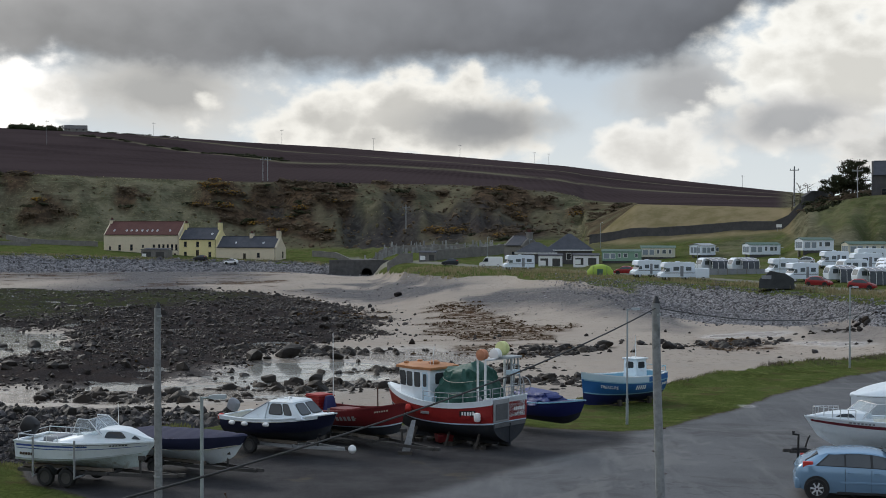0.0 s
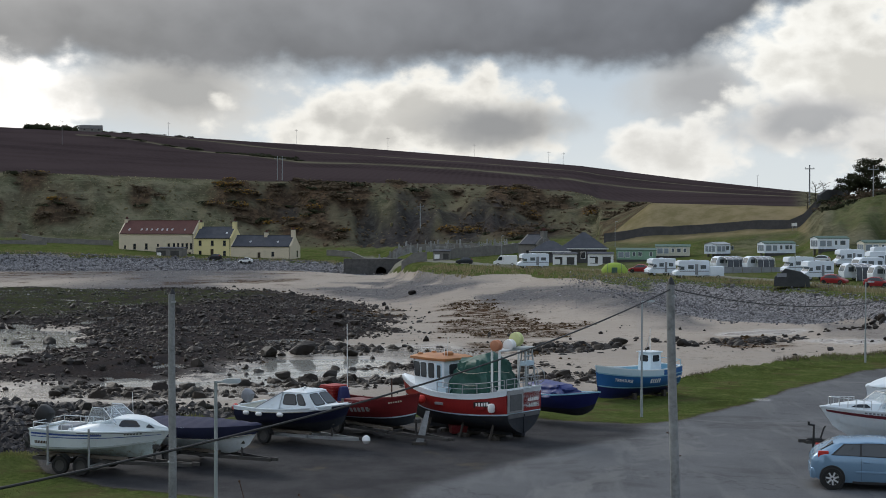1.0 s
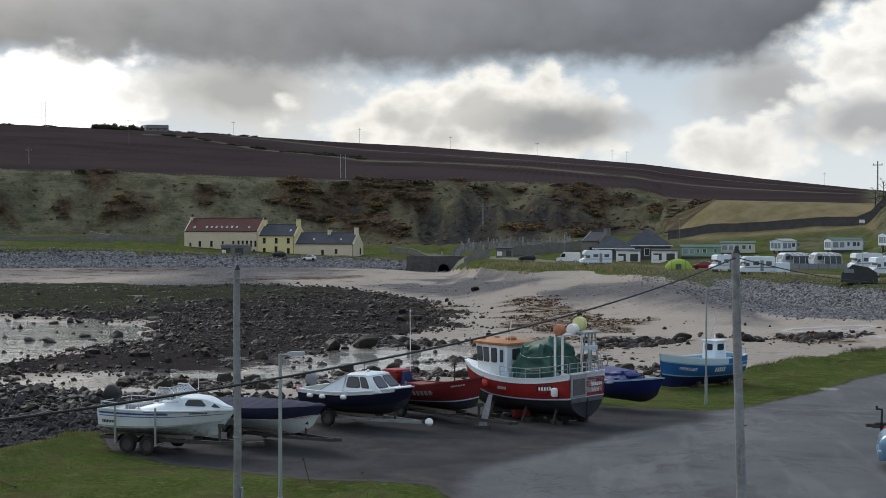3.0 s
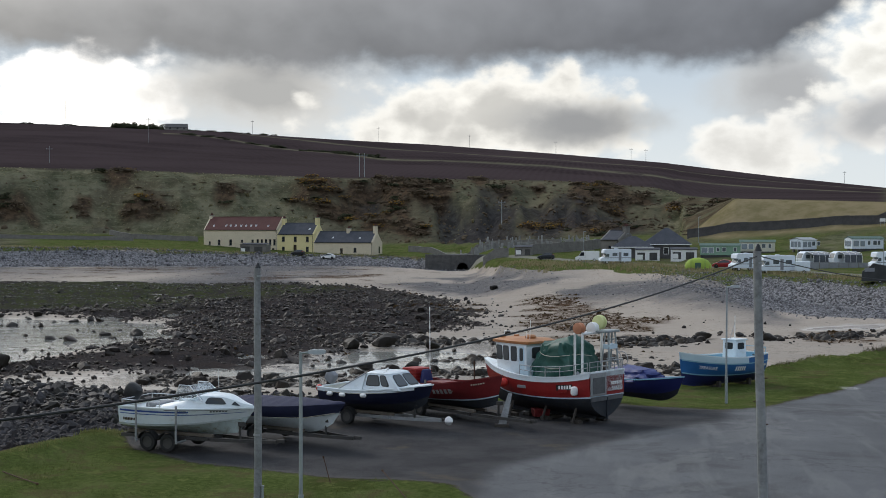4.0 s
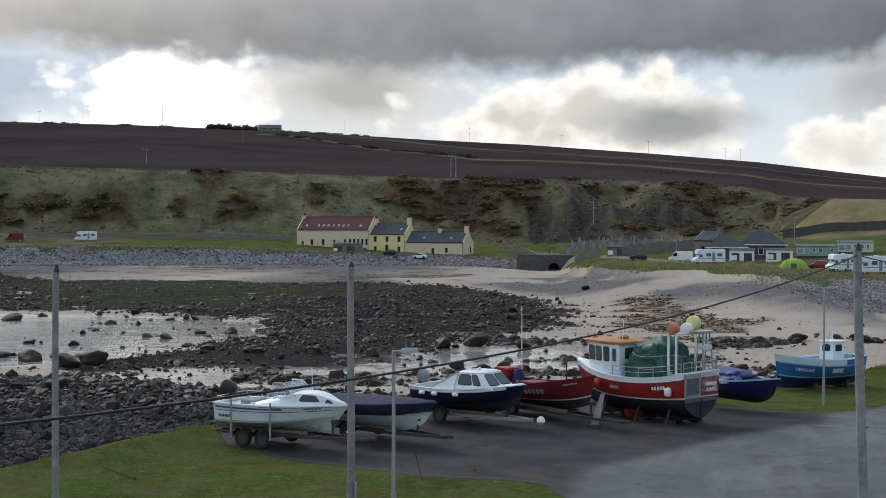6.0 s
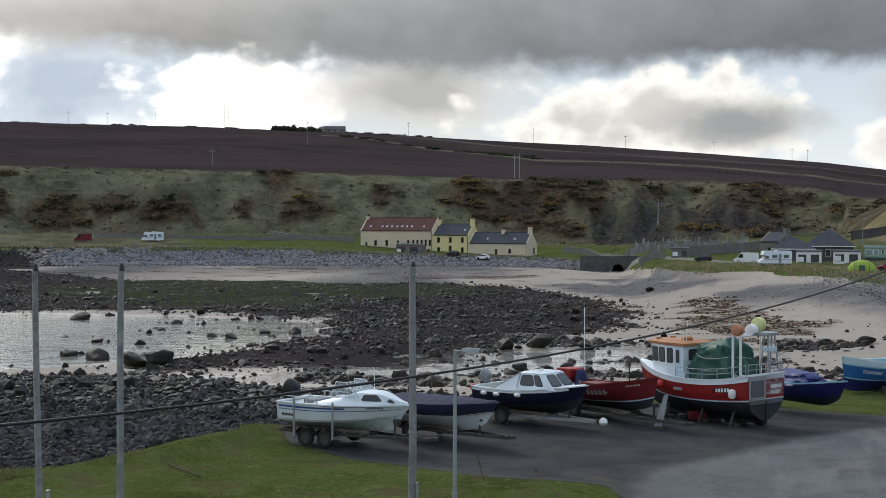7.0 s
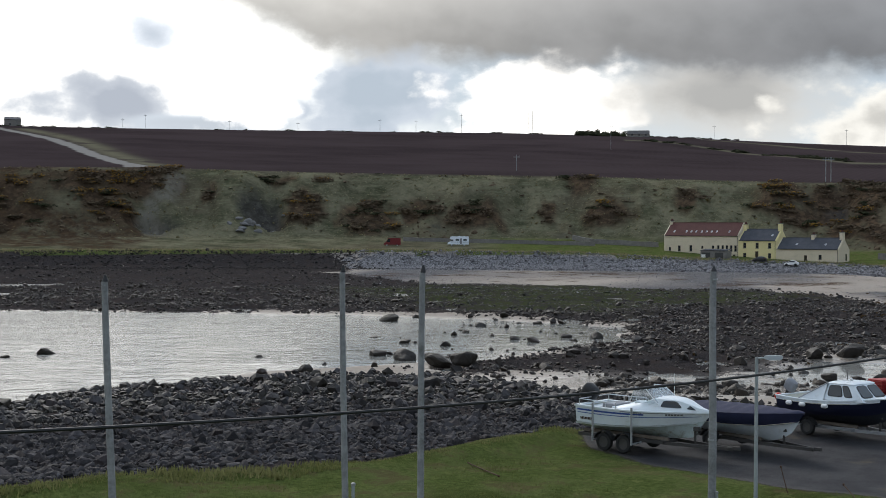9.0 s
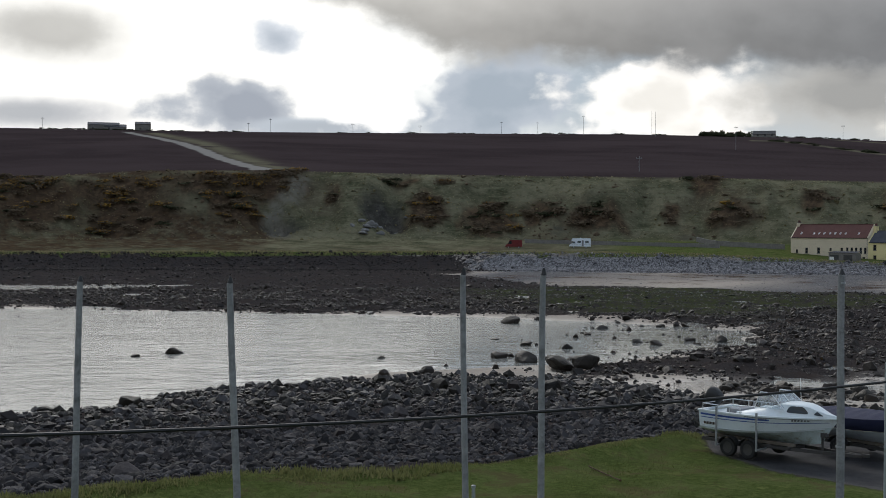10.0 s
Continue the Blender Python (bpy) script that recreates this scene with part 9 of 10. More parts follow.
def static_caravan(label, m, length=8.5, wall=None, roof=None, group="static caravans in a row"):
    """Mobile home on piers with a shallow pitched roof; its long side and end window face the sea."""
    t = thing("static_caravan", label, "static caravan", m @ Matrix.Diagonal((1, 1, 0.80, 1)), group)
    L, d, wall, roof = length, 3.2, wall or M["white_paint"], roof or M["roof_green"]
    body = part("body", box(bmesh.new(), 0, L, 0, d, 0.55, 2.95), wall, t)
    prof = [(-0.12, 2.9), (d / 2, 3.45), (d + 0.12, 2.9), (d + 0.12, 2.98), (d / 2, 3.55), (-0.12, 2.98)]
    part("roof", loft(bmesh.new(), [[Vector((x, y, z)) for y, z in prof] for x in (-0.15, L + 0.15)]), roof, t)
    for x, wide, low in ((0.35, 1.1, 1.15), (1.75, 0.9, 1.15), (3.3, 0.45, 1.5), (4.4, 0.7, 1.5), (L - 1.3, 0.5, 1.5)):
        wf = part("window", box(bmesh.new(), x, x + wide, -0.04, 0.02, low, 2.45), M["curtain_sky_window"] if low < 1.3 else M["pale_window"], body)
        part("window_frame", box(bmesh.new(), x - 0.07, x + wide + 0.07, -0.02, 0.005, low - 0.07, 2.52), M["white_paint"], wf)
    for x in (0.0, L):
        part("gable", loft(bmesh.new(), [[Vector((x + e, y, z)) for y, z in ((0, 2.9), (d, 2.9), (d / 2, 3.33))] for e in (-0.02, 0.02)]), wall, body)
    for k in range(3):
        part("bay_window", box(bmesh.new(), -0.05, 0.02, 0.35 + 0.9 * k, 1.05 + 0.9 * k, 1.1, 2.5), M["curtain_sky_window"], body)
    for x in (0.6, L / 2, L - 0.6):
        for y in (0.5, d - 0.5):
            part("pier", box(bmesh.new(), x - 0.2, x + 0.2, y - 0.2, y + 0.2, -1.0, 0.55), M["stone_wall"], t)
    part("skirting", box(bmesh.new(), 0.1, L - 0.1, 0.1, 0.16, -0.5, 0.55), M["dark_wall"], t)
    return t


def sit(x, y, a, dz=0.0):
    return pose(x, y, ground_z(x, y) + dz, 0, 0, a)


def centred(x, y, w, a):
    """Pose of a thing whose length w runs at the angle a, centred on the place."""
    c, s = math.cos(radians(a)), math.sin(radians(a))
    x0, y0 = x - c * w / 2, y - s * w / 2
    return pose(x0, y0, ground_z(x, y) - 0.03, 0, 0, a)


for x, y, w, wall, roof, a, lab in ((29.2, 281.5, 8.0, "static_green", "roof_green", -6, "pale green static caravan on piers"), (37.0, 284.6, 7.0, "static_cream", "roof_green", -7, "cream static caravan with green roof"),
                                    (46.6, 280.1, 4.2, "caravan_white", "galv", 38, "white end-on static caravan"), (56.2, 271.2, 6.6, "caravan_white", "roof_green", 14, "pale static caravan with bay windows"),
                                    (62.5, 254.4, 6.2, "caravan_white", "roof_green", 14, "pale static caravan with green roof edge"), (69.9, 248.3, 7.4, "static_cream", "roof_green", 8, "cream static caravan with dark veranda window")):
    static_caravan(lab, centred(x, y, w, a), w, M[wall], M[roof])
for x, y, w, a in ((28.3, 234.3, 4.9, 198), (31.8, 222.7, 5.7, 188), (50.3, 229.5, 5.0, 192), (49.2, 211.3, 4.9, 196), (59.5, 232.5, 4.8, 188), (63.3, 227.3, 5.4, 186), (66.5, 236.0, 5.4, 181), (7.8, 274.0, 6.2, 194)):
    motorhome("white coachbuilt motorhome parked on the grass", centred(x, y, w, a), 1, w)
for x, y, w, a, cl in ((41.4, 246.5, 4.9, 200, 1), (46.2, 242.6, 4.6, 194, 1), (54.0, 207.0, 4.3, 188, 1), (56.4, 200.2, 4.3, 187, 1), (59.4, 220.1, 4.8, 198, 0), (63.8, 214.0, 4.6, 196, 1), (61.5, 206.0, 4.4, 193, 1), (66.0, 221.0, 4.6, 195, 0)):
    caravan("white touring caravan with striped awning" if cl else "white touring caravan beside others", centred(x, y, w, a), w, bool(cl))
box_trailer = thing("box_trailer", "small white box trailer behind a motorhome", "trailer", centred(35.8, 221.1, 2.2, -6))
part("body", box(bmesh.new(), 0, 2.2, -0.8, 0.8, 0.45, 1.95, 0.06), M["caravan_white"], box_trailer)
for sd in (1, -1):
    road_wheel("wheel", box_trailer, 1.3, sd * 0.85, 0.28, 0.28, 0.16, M["alloy"], sd, 0)
part("drawbar", tube(bmesh.new(), (-0.9, 0, 0.5), (0.05, 0, 0.5), 0.04), M["galv"], box_trailer)
M["car_red"] = surface("red_car_paint", (0.30, 0.020, 0.022), (0.24, 0.016, 0.018), 0.8, 0.3, 0.02)
for x, y, a, paint, lab in ((48.8, 198.0, -34, "bright_red", "red hatchback parked beside the caravans"), (52.4, 188.8, -28, "bright_red", "red estate car parked beside awnings"), (26.0, 246.4, 170, "bright_red", "red car behind the tent"),
                            (-6.3, 298.0, 178, "antifoul", "dark estate car on the shore road"), (56.8, 241.2, 165, "alloy", "silver car among the caravans"), (-76.9, 376.5, 170, "black", "black car in front of the yellow house"),
                            (-67.9, 374.0, 174, "white_paint", "white car on the verge by the cottages")):
    hatchback("car", lab, centred(x, y, 3.7, a), M[paint if paint != "bright_red" else "car_red"], "parked cars", 3.7, detail=False)


def panel_van(label, m, paint, length=5.0, height=2.2):
    t = thing("van", label, "van", m, "parked vans")
    L, H = length, height
    prof = [(0, 0.35), (0, H - 0.15), (0.15, H), (L * 0.68, H), (L * 0.74, H - 0.1), (L * 0.86, 1.15), (L * 0.98, 0.95), (L, 0.4)]
    body = part("body", loft(bmesh.new(), [[Vector((x, y, z)) for x, z in prof] for y in (-0.93, 0.93)]), paint, t)
    for side in (1, -1):
        part("cab_window", slab(bmesh.new(), [(L * 0.62, side * 0.935, 1.2), (L * 0.83, side * 0.935, 1.2), (L * 0.74, side * 0.935, H - 0.25), (L * 0.62, side * 0.935, H - 0.25)][::-side], 0.02), M["window"], body)
        for wx in (0.2, 0.8):
            road_wheel("wheel", t, wx * L, side * 0.84, 0.33, 0.33, 0.22, M["alloy"], side, 0)
        part("headlight", box(bmesh.new(), L * 0.96, L * 1.003, side * 0.7 - 0.14, side * 0.7 + 0.14, 0.7, 0.9, 0.03), M["screen"], body)
        part("door_seam", box(bmesh.new(), L * 0.58, L * 0.585, side * 0.932 - 0.006, side * 0.932 + 0.006, 0.5, H - 0.2), M["black"], body)
    part("windscreen", slab(bmesh.new(), [(L * 0.855, -0.8, 1.2), (L * 0.855, 0.8, 1.2), (L * 0.752, 0.72, H - 0.15), (L * 0.752, -0.72, H - 0.15)], 0.015), M["window"], body)
    part("bumper", box(bmesh.new(), L - 0.08, L + 0.05, -0.88, 0.88, 0.3, 0.55, 0.04), M["black"], body)
    return t


panel_van("white panel van parked by the stone cottage", centred(2.5, 286.2, 5.0, 178), M["white_paint"])
panel_van("red camper van by the far shore", centred(-185.5, 369.4, 5.1, 205), M["dull_red"], 5.1, 2.4)
motorhome("white motorhome parked alone by the far shore", centred(-167.6, 378.0, 6.4, 204), 1, 6.4)

tent = thing("tent", "lime green dome tent pitched on the grass", "tent", sit(21.4, 243.2, -5))
rings = []
for k in range(9):
    x = -2.3 + 4.6 * k / 8
    s = math.sqrt(max(0.05, 1 - (x / 2.4) ** 2))
    rings.append([Vector((x, 1.5 * s * math.cos(q), 1.95 * s ** 0.8 * math.sin(q))) for q in (math.pi * j / 10 for j in range(11))])
part("flysheet", loft(bmesh.new(), rings, False, False), M["lime"], tent, "", True)
part("tent_door", box(bmesh.new(), -0.5, 0.5, -1.52, -1.44, 0.05, 1.1, 0.03), M["roof_green"], tent)
for x in (-1.2, 1.2):
    part("tent_pole", pipe(bmesh.new(), [(x, 1.36 * math.cos(q), 1.78 * math.sin(q)) for q in (math.pi * j / 10 for j in range(11))], 0.03), M["roof_green"], tent)
tt = thing("trailer_tent", "charcoal covered trailer tent on the grass edge", "trailer tent", centred(40.8, 189.6, 4.6, -12))
part("cover", loft(bmesh.new(), [[Vector((x, y, z)) for x, z in ((0, 0.2), (0.1, 1.5), (0.9, 2.0), (1.5, 2.6), (3.6, 2.2), (4.7, 1.5), (4.8, 0.2))] for y in (-1.2, 1.2)]), M["dark_cloth"], tt)
part("window", box(bmesh.new(), 0.4, 1.7, -1.24, -1.19, 1.5, 2.0), M["grey_cloth"], tt)
for sd in (1, -1):
    road_wheel("wheel", tt, 2.4, sd * 1.1, 0.28, 0.28, 0.16, M["alloy"], sd, 0)


def picnic_table(m):
    t = thing("picnic_table", "weathered timber picnic table on the grass", "picnic table", m, "picnic tables")
    for k in range(4):
        part("tabletop_plank", box(bmesh.new(), -0.9, 0.9, -0.36 + 0.185 * k, -0.20 + 0.185 * k, 0.72, 0.76), M["timber"], t)
    for y in (-0.85, 0.65):
        part("bench", box(bmesh.new(), -0.9, 0.9, y, y + 0.22, 0.42, 0.46), M["timber"], t)
    for x in (-0.6, 0.6):
        part("cross_beam", box(bmesh.new(), x - 0.04, x + 0.04, -0.85, 0.85, 0.36, 0.42), M["timber"], t)
        for s in (1, -1):
            part("leg", tube(bmesh.new(), (x, s * 0.65, 0), (x, s * 0.2, 0.72), 0.05), M["timber"], t)
    return t


pt = picnic_table(sit(35.3, 201.8, -8))
copy_thing(pt, sit(43.4, 181.9, -14))

# hedge of windbreaks along the pitches
wb = thing("windbreak", "grey mesh windbreak fence along the pitches", "windbreak", pose(36.5, 238.5, -0.4, 0, 0, -10))
for k in range(9):
    part("post", tube(bmesh.new(), (k * 1.6, 0, 0), (k * 1.6, 0, 1.35), 0.04), M["timber"], wb)
    if k < 8:
        part("panel", box(bmesh.new(), k * 1.6 + 0.05, k * 1.6 + 1.55, -0.02, 0.02, 0.15, 1.25), M["grey_cloth"], wb)


# ---------------- cemetery, walls and bridge ----------------
def stone_wall(label, points, height, thick=0.5, material=None, name="stone_wall", sink=0.6):
    """A wall along the ground with an uneven cope."""
    t = thing(name, label, "wall")
    for (x0, y0), (x1, y1) in zip(points, points[1:]):
        n = max(2, int(math.hypot(x1 - x0, y1 - y0) / 3))
        q = Vector((y0 - y1, x1 - x0, 0)).normalized() * thick / 2
        rings = []
        for i in range(n + 1):
            p = Vector((x0 + (x1 - x0) * i / n, y0 + (y1 - y0) * i / n, 0))
            z = ground_z(p.x, p.y)
            h = height * (1 + 0.06 * math.sin(i * 2.3))
            rings.append([p - q + Vector((0, 0, z - sink)), p + q + Vector((0, 0, z - sink)), p + q * 0.9 + Vector((0, 0, z + h)), p - q * 0.9 + Vector((0, 0, z + h))])
        part("wall_run", loft(bmesh.new(), rings), material or M["stone_wall"], t)
        part("cope", loft(bmesh.new(), [[a[3] + Vector((0, 0, 0.004)) - q * 0.15, a[2] + Vector((0, 0, 0.004)) + q * 0.15, a[2] + q * 0.1 + Vector((0, 0, 0.16)), a[3] - q * 0.1 + Vector((0, 0, 0.16))] for a in rings]), material or M["stone_wall"], t)
    return t


stone_wall("grey rubble wall round the cemetery", [(-11, 322), (4.0, 335), (9, 348)], 2.2)
stone_wall("grey rubble wall end beside the road", [(-21.5, 321), (-15.5, 321)], 2.1)
stone_wall("long low field wall below the bank", [(-190, 386), (-150, 394), (-131, 398)], 1.0)
stone_wall("broken field wall beside the steading", [(-143, 412), (-134, 404), (-113, 404)], 1.3)
stone_wall("stone wall behind the cottages", [(-48, 395), (-20, 372), (-4, 362)], 1.5)
lean_to("small stone gatehouse by the cemetery", pose(-14.0, 319.5, 0.1, 0, 0, -4), 3.9, 2.8, 1.9, M["stone_wall"], M["slate"], "gatehouse")
grave_shapes = []
for k in range(3):
    bm = bmesh.new()
    if k == 0:
        box(bm, -0.4, 0.4, -0.08, 0.08, 0.25, 1.5, 0.05)
    elif k == 1:
        box(bm, -0.09, 0.09, -0.09, 0.09, 0.25, 2.1), box(bm, -0.42, 0.42, -0.08, 0.08, 1.4, 1.58)
    else:
        loft(bm, [[Vector((s * 0.28, s2 * 0.28, 0.25)) for s, s2 in ((-1, -1), (1, -1), (1, 1), (-1, 1))], [Vector((s * 0.14, s2 * 0.14, 2.6)) for s, s2 in ((-1, -1), (1, -1), (1, 1), (-1, 1))]])
    box(bm, -0.5, 0.5, -0.3, 0.3, -0.4, 0.25)
    me = bpy.data.meshes.new("gravestone")
    bm.to_mesh(me), bm.free()
    me.materials.append(M["gravestone"])
    grave_shapes.append(me)
rnd = random.Random(9)
for i in range(190):
    u, v = rnd.random(), rnd.random()
    x, y = -36 + 45 * u + 4 * v, 372 - 26 * u + 14 * v + rnd.uniform(-1, 1)
    if x < -8:
        y = max(y, 356)
    g = new("gravestone", grave_shapes[rnd.choice((0, 0, 0, 1, 2))])
    g.matrix_basis = pose(x, y, ground_z(x, y), rnd.uniform(-3, 3), rnd.uniform(-3, 3), rnd.uniform(-15, 15)) @ Matrix.Scale(rnd.uniform(0.6, 1.1), 4)
    tagged(g, "weathered grey granite gravestone in the cemetery", "gravestone", "gravestones")

bridge = thing("stone_bridge", "dark rubble bridge with one arch over the burn", "bridge", pose(-38.5, 352.0, -5.0, 0, 0, 4))
arch = bmesh.new()
prof = [(0, -1), (8.2, -1), (8.2, 0.9)] + [(9.6 - 1.4 * math.cos(q), 0.9 + 1.5 * math.sin(q)) for q in (math.pi * k / 8 for k in range(1, 8))] + [(11.0, 0.9), (11.0, -1), (17, -1), (17, 3.9), (9.5, 4.5), (0, 4.0)]
# depth stretched to 15 m so that the arch stays dark inside
fr, bk = [arch.verts.new((x, 0, z)) for x, z in prof], [arch.verts.new((x, 15.0, z)) for x, z in prof]
arch.faces.new(fr), arch.faces.new(bk[::-1])
for k in range(len(prof)):
    j = (k + 1) % len(prof)
    arch.faces.new((fr[k], bk[k], bk[j], fr[j]))
bmesh.ops.recalc_face_normals(arch, faces=arch.faces[:])
M["bridge_stone"] = surface("weathered_bridge_stone", (0.050, 0.049, 0.050), (0.125, 0.120, 0.115), 0.8, 0.9, 0.7, fine=6, dirt=0.4, dirt_colour=(0.035, 0.035, 0.028))
part("arch", arch, M["bridge_stone"], bridge)
part("parapet", box(bmesh.new(), 0, 17, -0.05, 0.4, 3.9, 4.55, 0.05), M["bridge_stone"], bridge)
# added wall that shuts daylight out of the far end of the arch
part("arch_light_stop", box(bmesh.new(), 7.9, 11.3, 13.0, 13.3, -1, 2.7), M["dark_wall"], bridge)
for k in range(9):
    q = math.pi * (k + 0.5) / 9
    v = part("voussoir", box(bmesh.new(), -0.22, 0.22, -0.12, 0.02, -0.16, 0.16), M["dark_wall"], bridge)
    v.matrix_basis = pose(9.6 - 1.62 * math.cos(q), 0, 0.9 + 1.72 * math.sin(q), 0, math.degrees(q) - 90, 0)
# the retaining wall that climbs below the embankment
stone_wall("dark retaining wall along the road below the embankment", [(26.5, 329), (42, 322), (61, 314), (72, 307.5)], 1.8, 0.6, M["dark_wall"], "retaining_wall", 1.5)
stone_wall("dark stone wall stepping up the slope", [(72, 307.5), (77, 313), (82, 320)], 2.6, 0.7, M["dark_wall"], "retaining_wall", 1.5)

# ---------------- skyline ----------------
SKY_R = 985


def on_hill(b, r):
    x, y, _ = polar(b, r)
    return x, y, ground_z(x, y)


x, y, z = on_hill(-16.5, 980)
gable_house("farmhouse", "pale farmhouse on the hilltop skyline", pose(x - 8, y, z, 0, 0, 16), 16, 9, 2.2, 4.8, M["stone_wall"], M["dark_wall"], [(3, 1, 1.4, 1.4), (8, 1, 1.4, 1.4), (12.5, 1, 1.4, 1.4)])
for b, w, h in ((-43.7, 22, 4.6), (-43.2, 16, 3.2), (-42.05, 11, 5.2)):
    x, y, z = on_hill(b, 990)
    gable_house("barn", "grey farm building on the hill crest", pose(x - w / 2, y, z - 0.4, 0, 0, 43), w, 10, h, h + 1.8, M["stone_wall"], M["slate"], [(3, 1.2, 1.6, 1.4)])


def mast(label, b, r, h, w=0.18, name="utility_pole", cross=True, material=None):
    x, y, z = on_hill(b, r)
    t = thing(name, label, "utility pole", pose(x, y, z - 0.5, 0, 0, -b), "utility poles on the hill")
    part("shaft", tube(bmesh.new(), (0, 0, 0), (0, 0, h + 0.5), w, w * 0.7, 7), material or M["wood_pole"], t)
    if cross:
        part("crossarm", box(bmesh.new(), -1.1, 1.1, -0.08, 0.08, h - 0.5, h - 0.3), M["wood_pole"], t)
        for k in (-1, 0, 1):
            part("insulator", tube(bmesh.new(), (k * 0.95, 0, h - 0.3), (k * 0.95, 0, h), 0.07), M["lamp_grey"], t)
    return t


for b, r, h in ((-45.9, 960, 11), (-43.9, 970, 8), (-37.7, 975, 9), (-36.8, 970, 13), (-33.4, 975, 9), (-30.6, 975, 8), (-27.2, 965, 12), (-25.7, 965, 12), (-23.8, 960, 18), (-17.6, 760, 17), (-13.4, 970, 13), (-8.2, 975, 14), (-4.4, 975, 12), (-0.8, 980, 12), (2.3, 985, 11), (2.9, 985, 11), (10.8, 985, 11)):
    mast("slim timber utility pole on the hill", b, r, h * 0.78, 0.11)
for b in (-21.0, -20.85):
    mast("slender communications mast on the crest", b, 960, 17, 0.12, "radio_mast", False, M["lamp_grey"])
for db in (-0.06, 0.14):
    mast("pale paired utility pole above the bank", -8.92 + db, 492, 8.5, 0.14, material=M["lamp_grey"])
mast("pale utility pole at the foot of the bank", -3.05, 425, 8.0, 0.14, material=M["lamp_grey"])
mast("utility pole near the steading", -21.5, 520, 6.0, 0.1, material=M["lamp_grey"])
mast("grey utility pole above the caravan site", 12.85, 336, 9.5, 0.22)
mast("slim utility pole beside the skyline house", 15.3, 300, 6.5, 0.12)
for b, r, h in ((2.1, 300, 5.0), (5.05, 318, 6.0), (0.35, 312, 5.5), (9.0, 225, 5.5), (12.3, 216, 5.5)):
    x, y, z = on_hill(b, r)
    lp = street_lamp(pose(x, y, z - 0.1, 0, 0, 10), h)
copse_data = [bush_data(40 + k, M["leaf_dark"], None, 0, 170) for k in range(3)]
rnd = random.Random(12)
for k in range(16):
    b = -18.9 + 1.9 * rnd.random()
    x, y, z = on_hill(b, 985 + rnd.uniform(-8, 10))
    plant(copse_data, "dark windswept hedge bush on the skyline", "hedge_bush", x, y, rnd.uniform(7, 12), rnd.uniform(4.0, 7.0), "skyline hedge")
for k in range(60):
    b = rnd.choice((-46 + 8 * rnd.random(), -34 + 14 * rnd.random(), -16.3 + 4 * rnd.random()))
    x, y, z = on_hill(b, 990 + rnd.uniform(-5, 8))
    plant(copse_data, "low dark hedge bush along the crest", "hedge_bush", x, y, rnd.uniform(4, 9), rnd.uniform(0.8, 1.6), "skyline hedge")
for k in range(34):
    f = rnd.random()
    b = -16.5 + 8.5 * f
    x, y, z = on_hill(b, 905 - 200 * f + rnd.uniform(-6, 6))
    plant(copse_data, "dark hedge bush between the ploughed fields", "hedge_bush", x, y, rnd.uniform(5, 10), rnd.uniform(1.2, 2.6), "field hedge")


def tree(label, m, height, spread, leaves, seed, dense=1.0, bare=False):
    """Tapered trunk, limbs and a crown of many small leaf clumps."""
    rnd = random.Random(seed)
    t = thing("tree", label, "tree", m)
    bm, tips = bmesh.new(), []
    tube(bm, (0, 0, -0.6), (0.2, 0, height * 0.45), height * 0.035, height * 0.022, 8)
    tube(bm, (0.2, 0, height * 0.45), (0.1, 0.1, height * 0.85), height * 0.022, height * 0.008, 7)
    for k in range(16):
        z = height * rnd.uniform(0.1, 0.85)
        a = k * 2.4
        r = spread * (1.05 - z / height) * rnd.uniform(0.8, 1.3)
        p0, p1 = Vector((0.15, 0, z)), Vector((r * math.cos(a), r * math.sin(a), z + height * rnd.uniform(0.05, 0.2)))
        tube(bm, p0, p1, height * 0.012, height * 0.004, 5)
        for j in range(4):
            q = p0.lerp(p1, rnd.uniform(0.5, 1.0))
            e = q + Vector((rnd.gauss(0, 1), rnd.gauss(0, 1), rnd.uniform(0.2, 1.2))) * height * 0.08
            tube(bm, q, e, height * 0.004, height * 0.0015, 4)
            tips.append(e)
    part("trunk", bm, M["bark"], t)
    if not bare:
        cm = bmesh.new()
        for k in range(int(3200 * dense)):
            c = rnd.choice(tips) + Vector((rnd.gauss(0, 1), rnd.gauss(0, 1), rnd.gauss(0, 0.6))) * height * 0.055
            d = Vector((rnd.gauss(0, 1), rnd.gauss(0, 1), rnd.gauss(0, 1))).normalized()
            u = d.orthogonal().normalized() * height * rnd.uniform(0.012, 0.03)
            w = d.cross(u) * rnd.uniform(0.5, 1.0)
            cm.faces.new([cm.verts.new(c + o) for o in (u, w, -u, -w)])
        part("crown", cm, leaves, t)
    return t


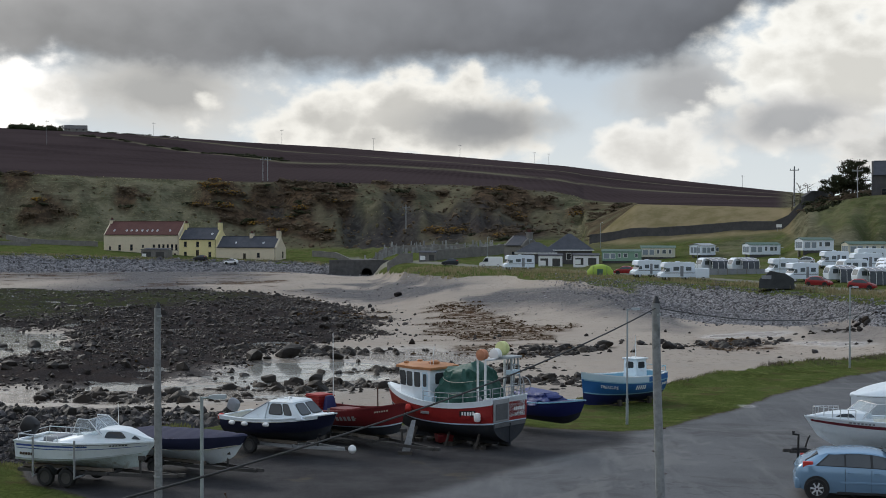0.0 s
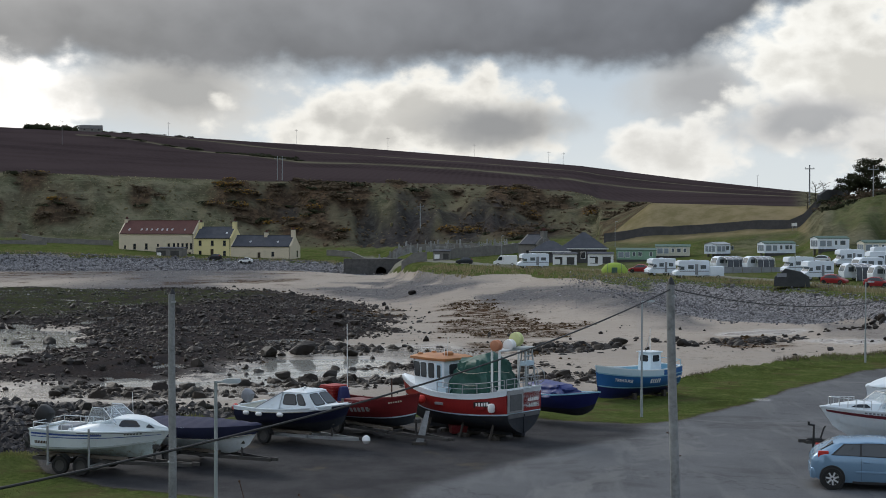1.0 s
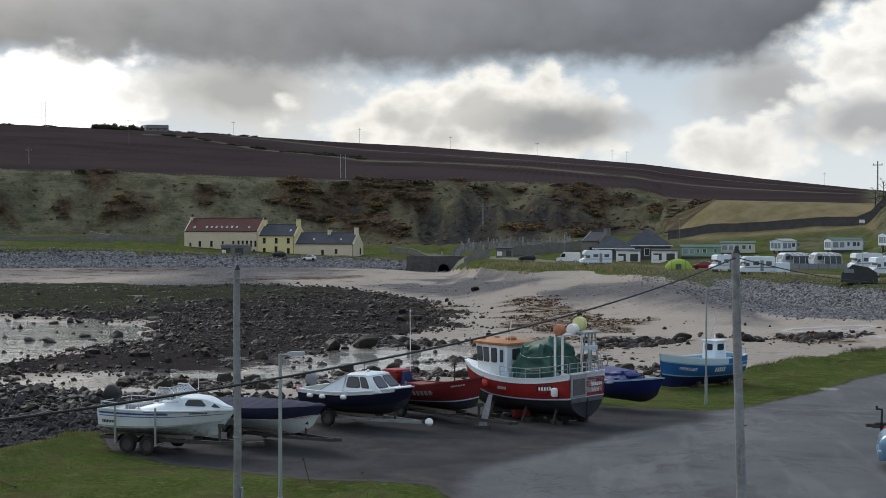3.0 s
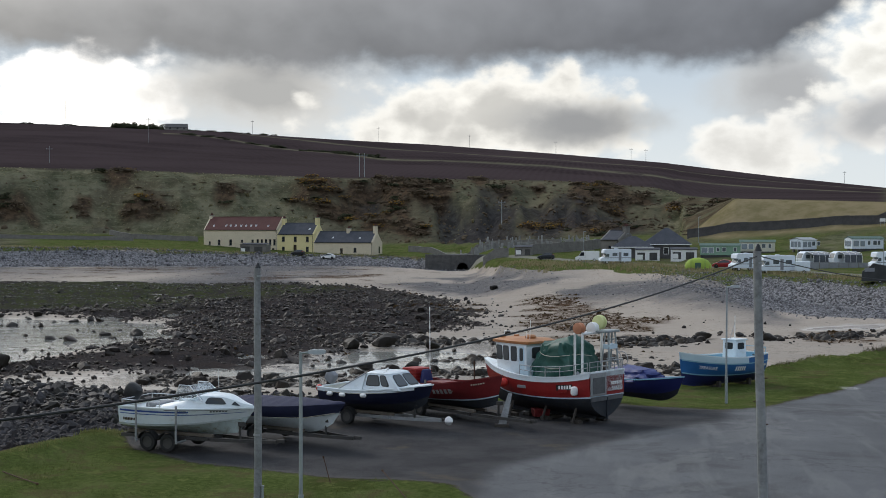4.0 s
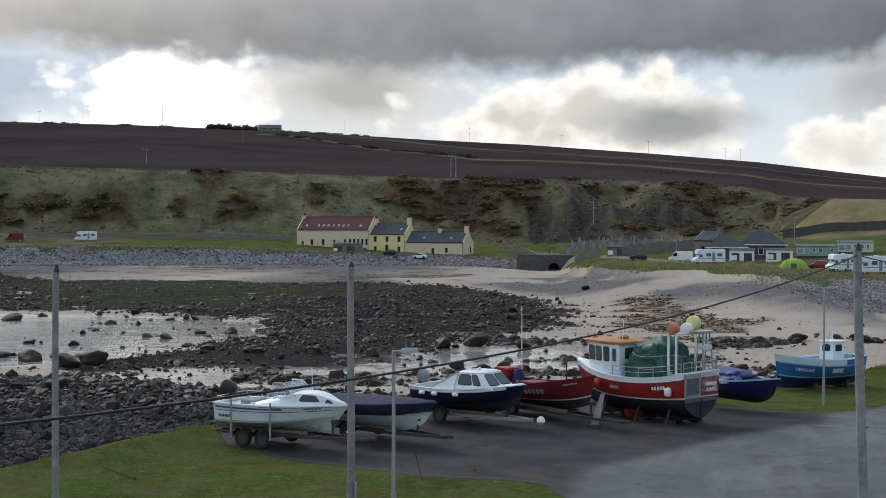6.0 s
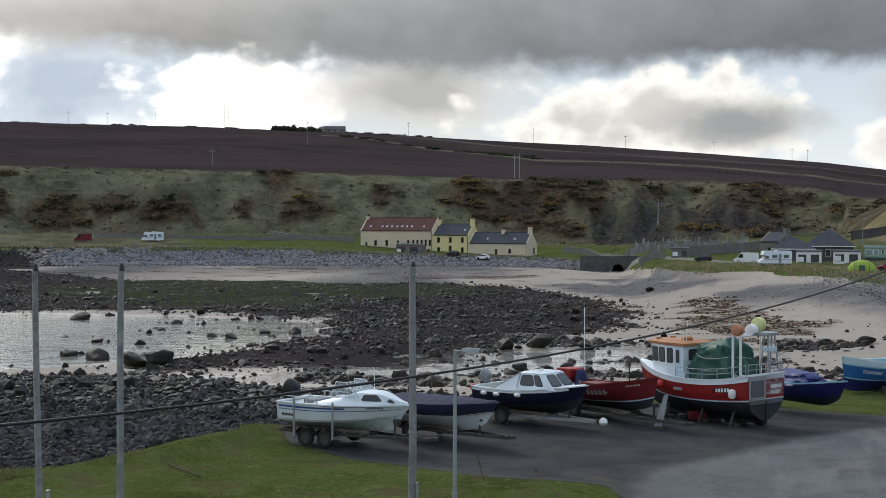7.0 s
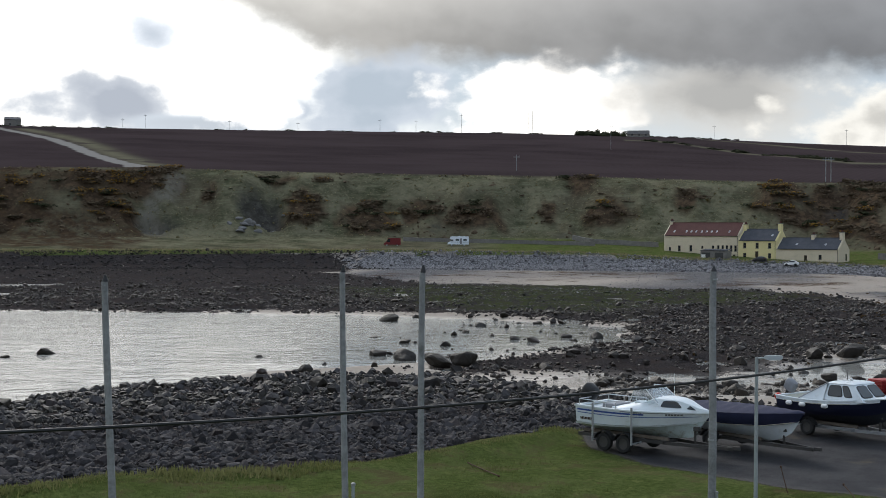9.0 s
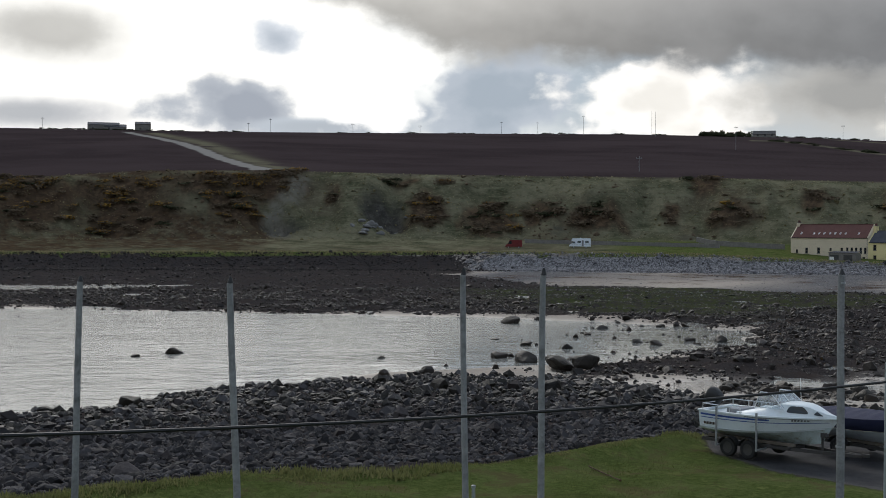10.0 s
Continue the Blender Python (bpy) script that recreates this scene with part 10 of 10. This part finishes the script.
for b, r, h, s, k in ((14.75, 318, 7.6, 4.4, 1), (15.1, 320, 8.6, 4.8, 2), (14.35, 322, 5.6, 4.2, 3), (15.4, 322, 6.8, 4.2, 4)):
    x, y, z = on_hill(b, r)
    tree("dark wind-shaped evergreen tree above the slope", pose(x, y, z), h, s, M["leaf_dark"], k)
for b, r, h, k in ((13.05, 330, 5.0, 6), (12.75, 328, 4.2, 7), (13.35, 326, 5.2, 8)):
    x, y, z = on_hill(b, r)
    tree("bare leafless shrub tree beside the road", pose(x, y, z), h, h * 0.7, M["bramble"], k, 1, True)
for k in range(26):
    b = 13.3 + 2.6 * rnd.random()
    x, y, z = on_hill(b, 300 + 22 * rnd.random())
    plant(scrub_data, "dark hedge shrub on the slope top", "hedge_bush", x, y, rnd.uniform(3, 6), rnd.uniform(1.2, 2.6), "slope hedge")
x, y, z = on_hill(16.35, 303)
gable_house("house", "dark stone house on the slope above the caravans", pose(x - 3.4, y - 2, z - 1.0, 0, 0, -16), 9, 8, 5.2, 8.2, M["dark_wall"], M["slate"], [(2, 1, 1, 1.4), (6, 1, 1, 1.4)])
sign = thing("road_sign", "small white board sign beside the climbing road", "sign", sit(66.5, 306.0, -12))
part("board", box(bmesh.new(), -0.6, 0.6, -0.04, 0.04, 1.0, 1.7), M["white_paint"], sign)
for k in (-0.4, 0.4):
    part("post", tube(bmesh.new(), (k, 0.06, -0.2), (k, 0.06, 1.4), 0.04), M["galv"], sign)

# ---------------- the nearest shore stones, one by one ----------------
single_shapes = []
for k in range(6):
    v, fc = SHAPES[1][k]
    single_shapes.append(mesh_from("stone", v, fc, M["shore_rock"], False))
for k, i in enumerate(single):
    sx, sy = SINGLE_PLACES[k]
    s = float(SINGLE_SIZES[k])
    ob = new("stone", single_shapes[k % 6])
    ob.parent = ground
    ob.matrix_basis = pose(sx, sy, ground_z(sx, sy) + 0.1 * s, 9 * math.sin(k), 11 * math.cos(k), 71 * k) @ Matrix.Diagonal((s * 1.1, s * 0.95, s, 1))
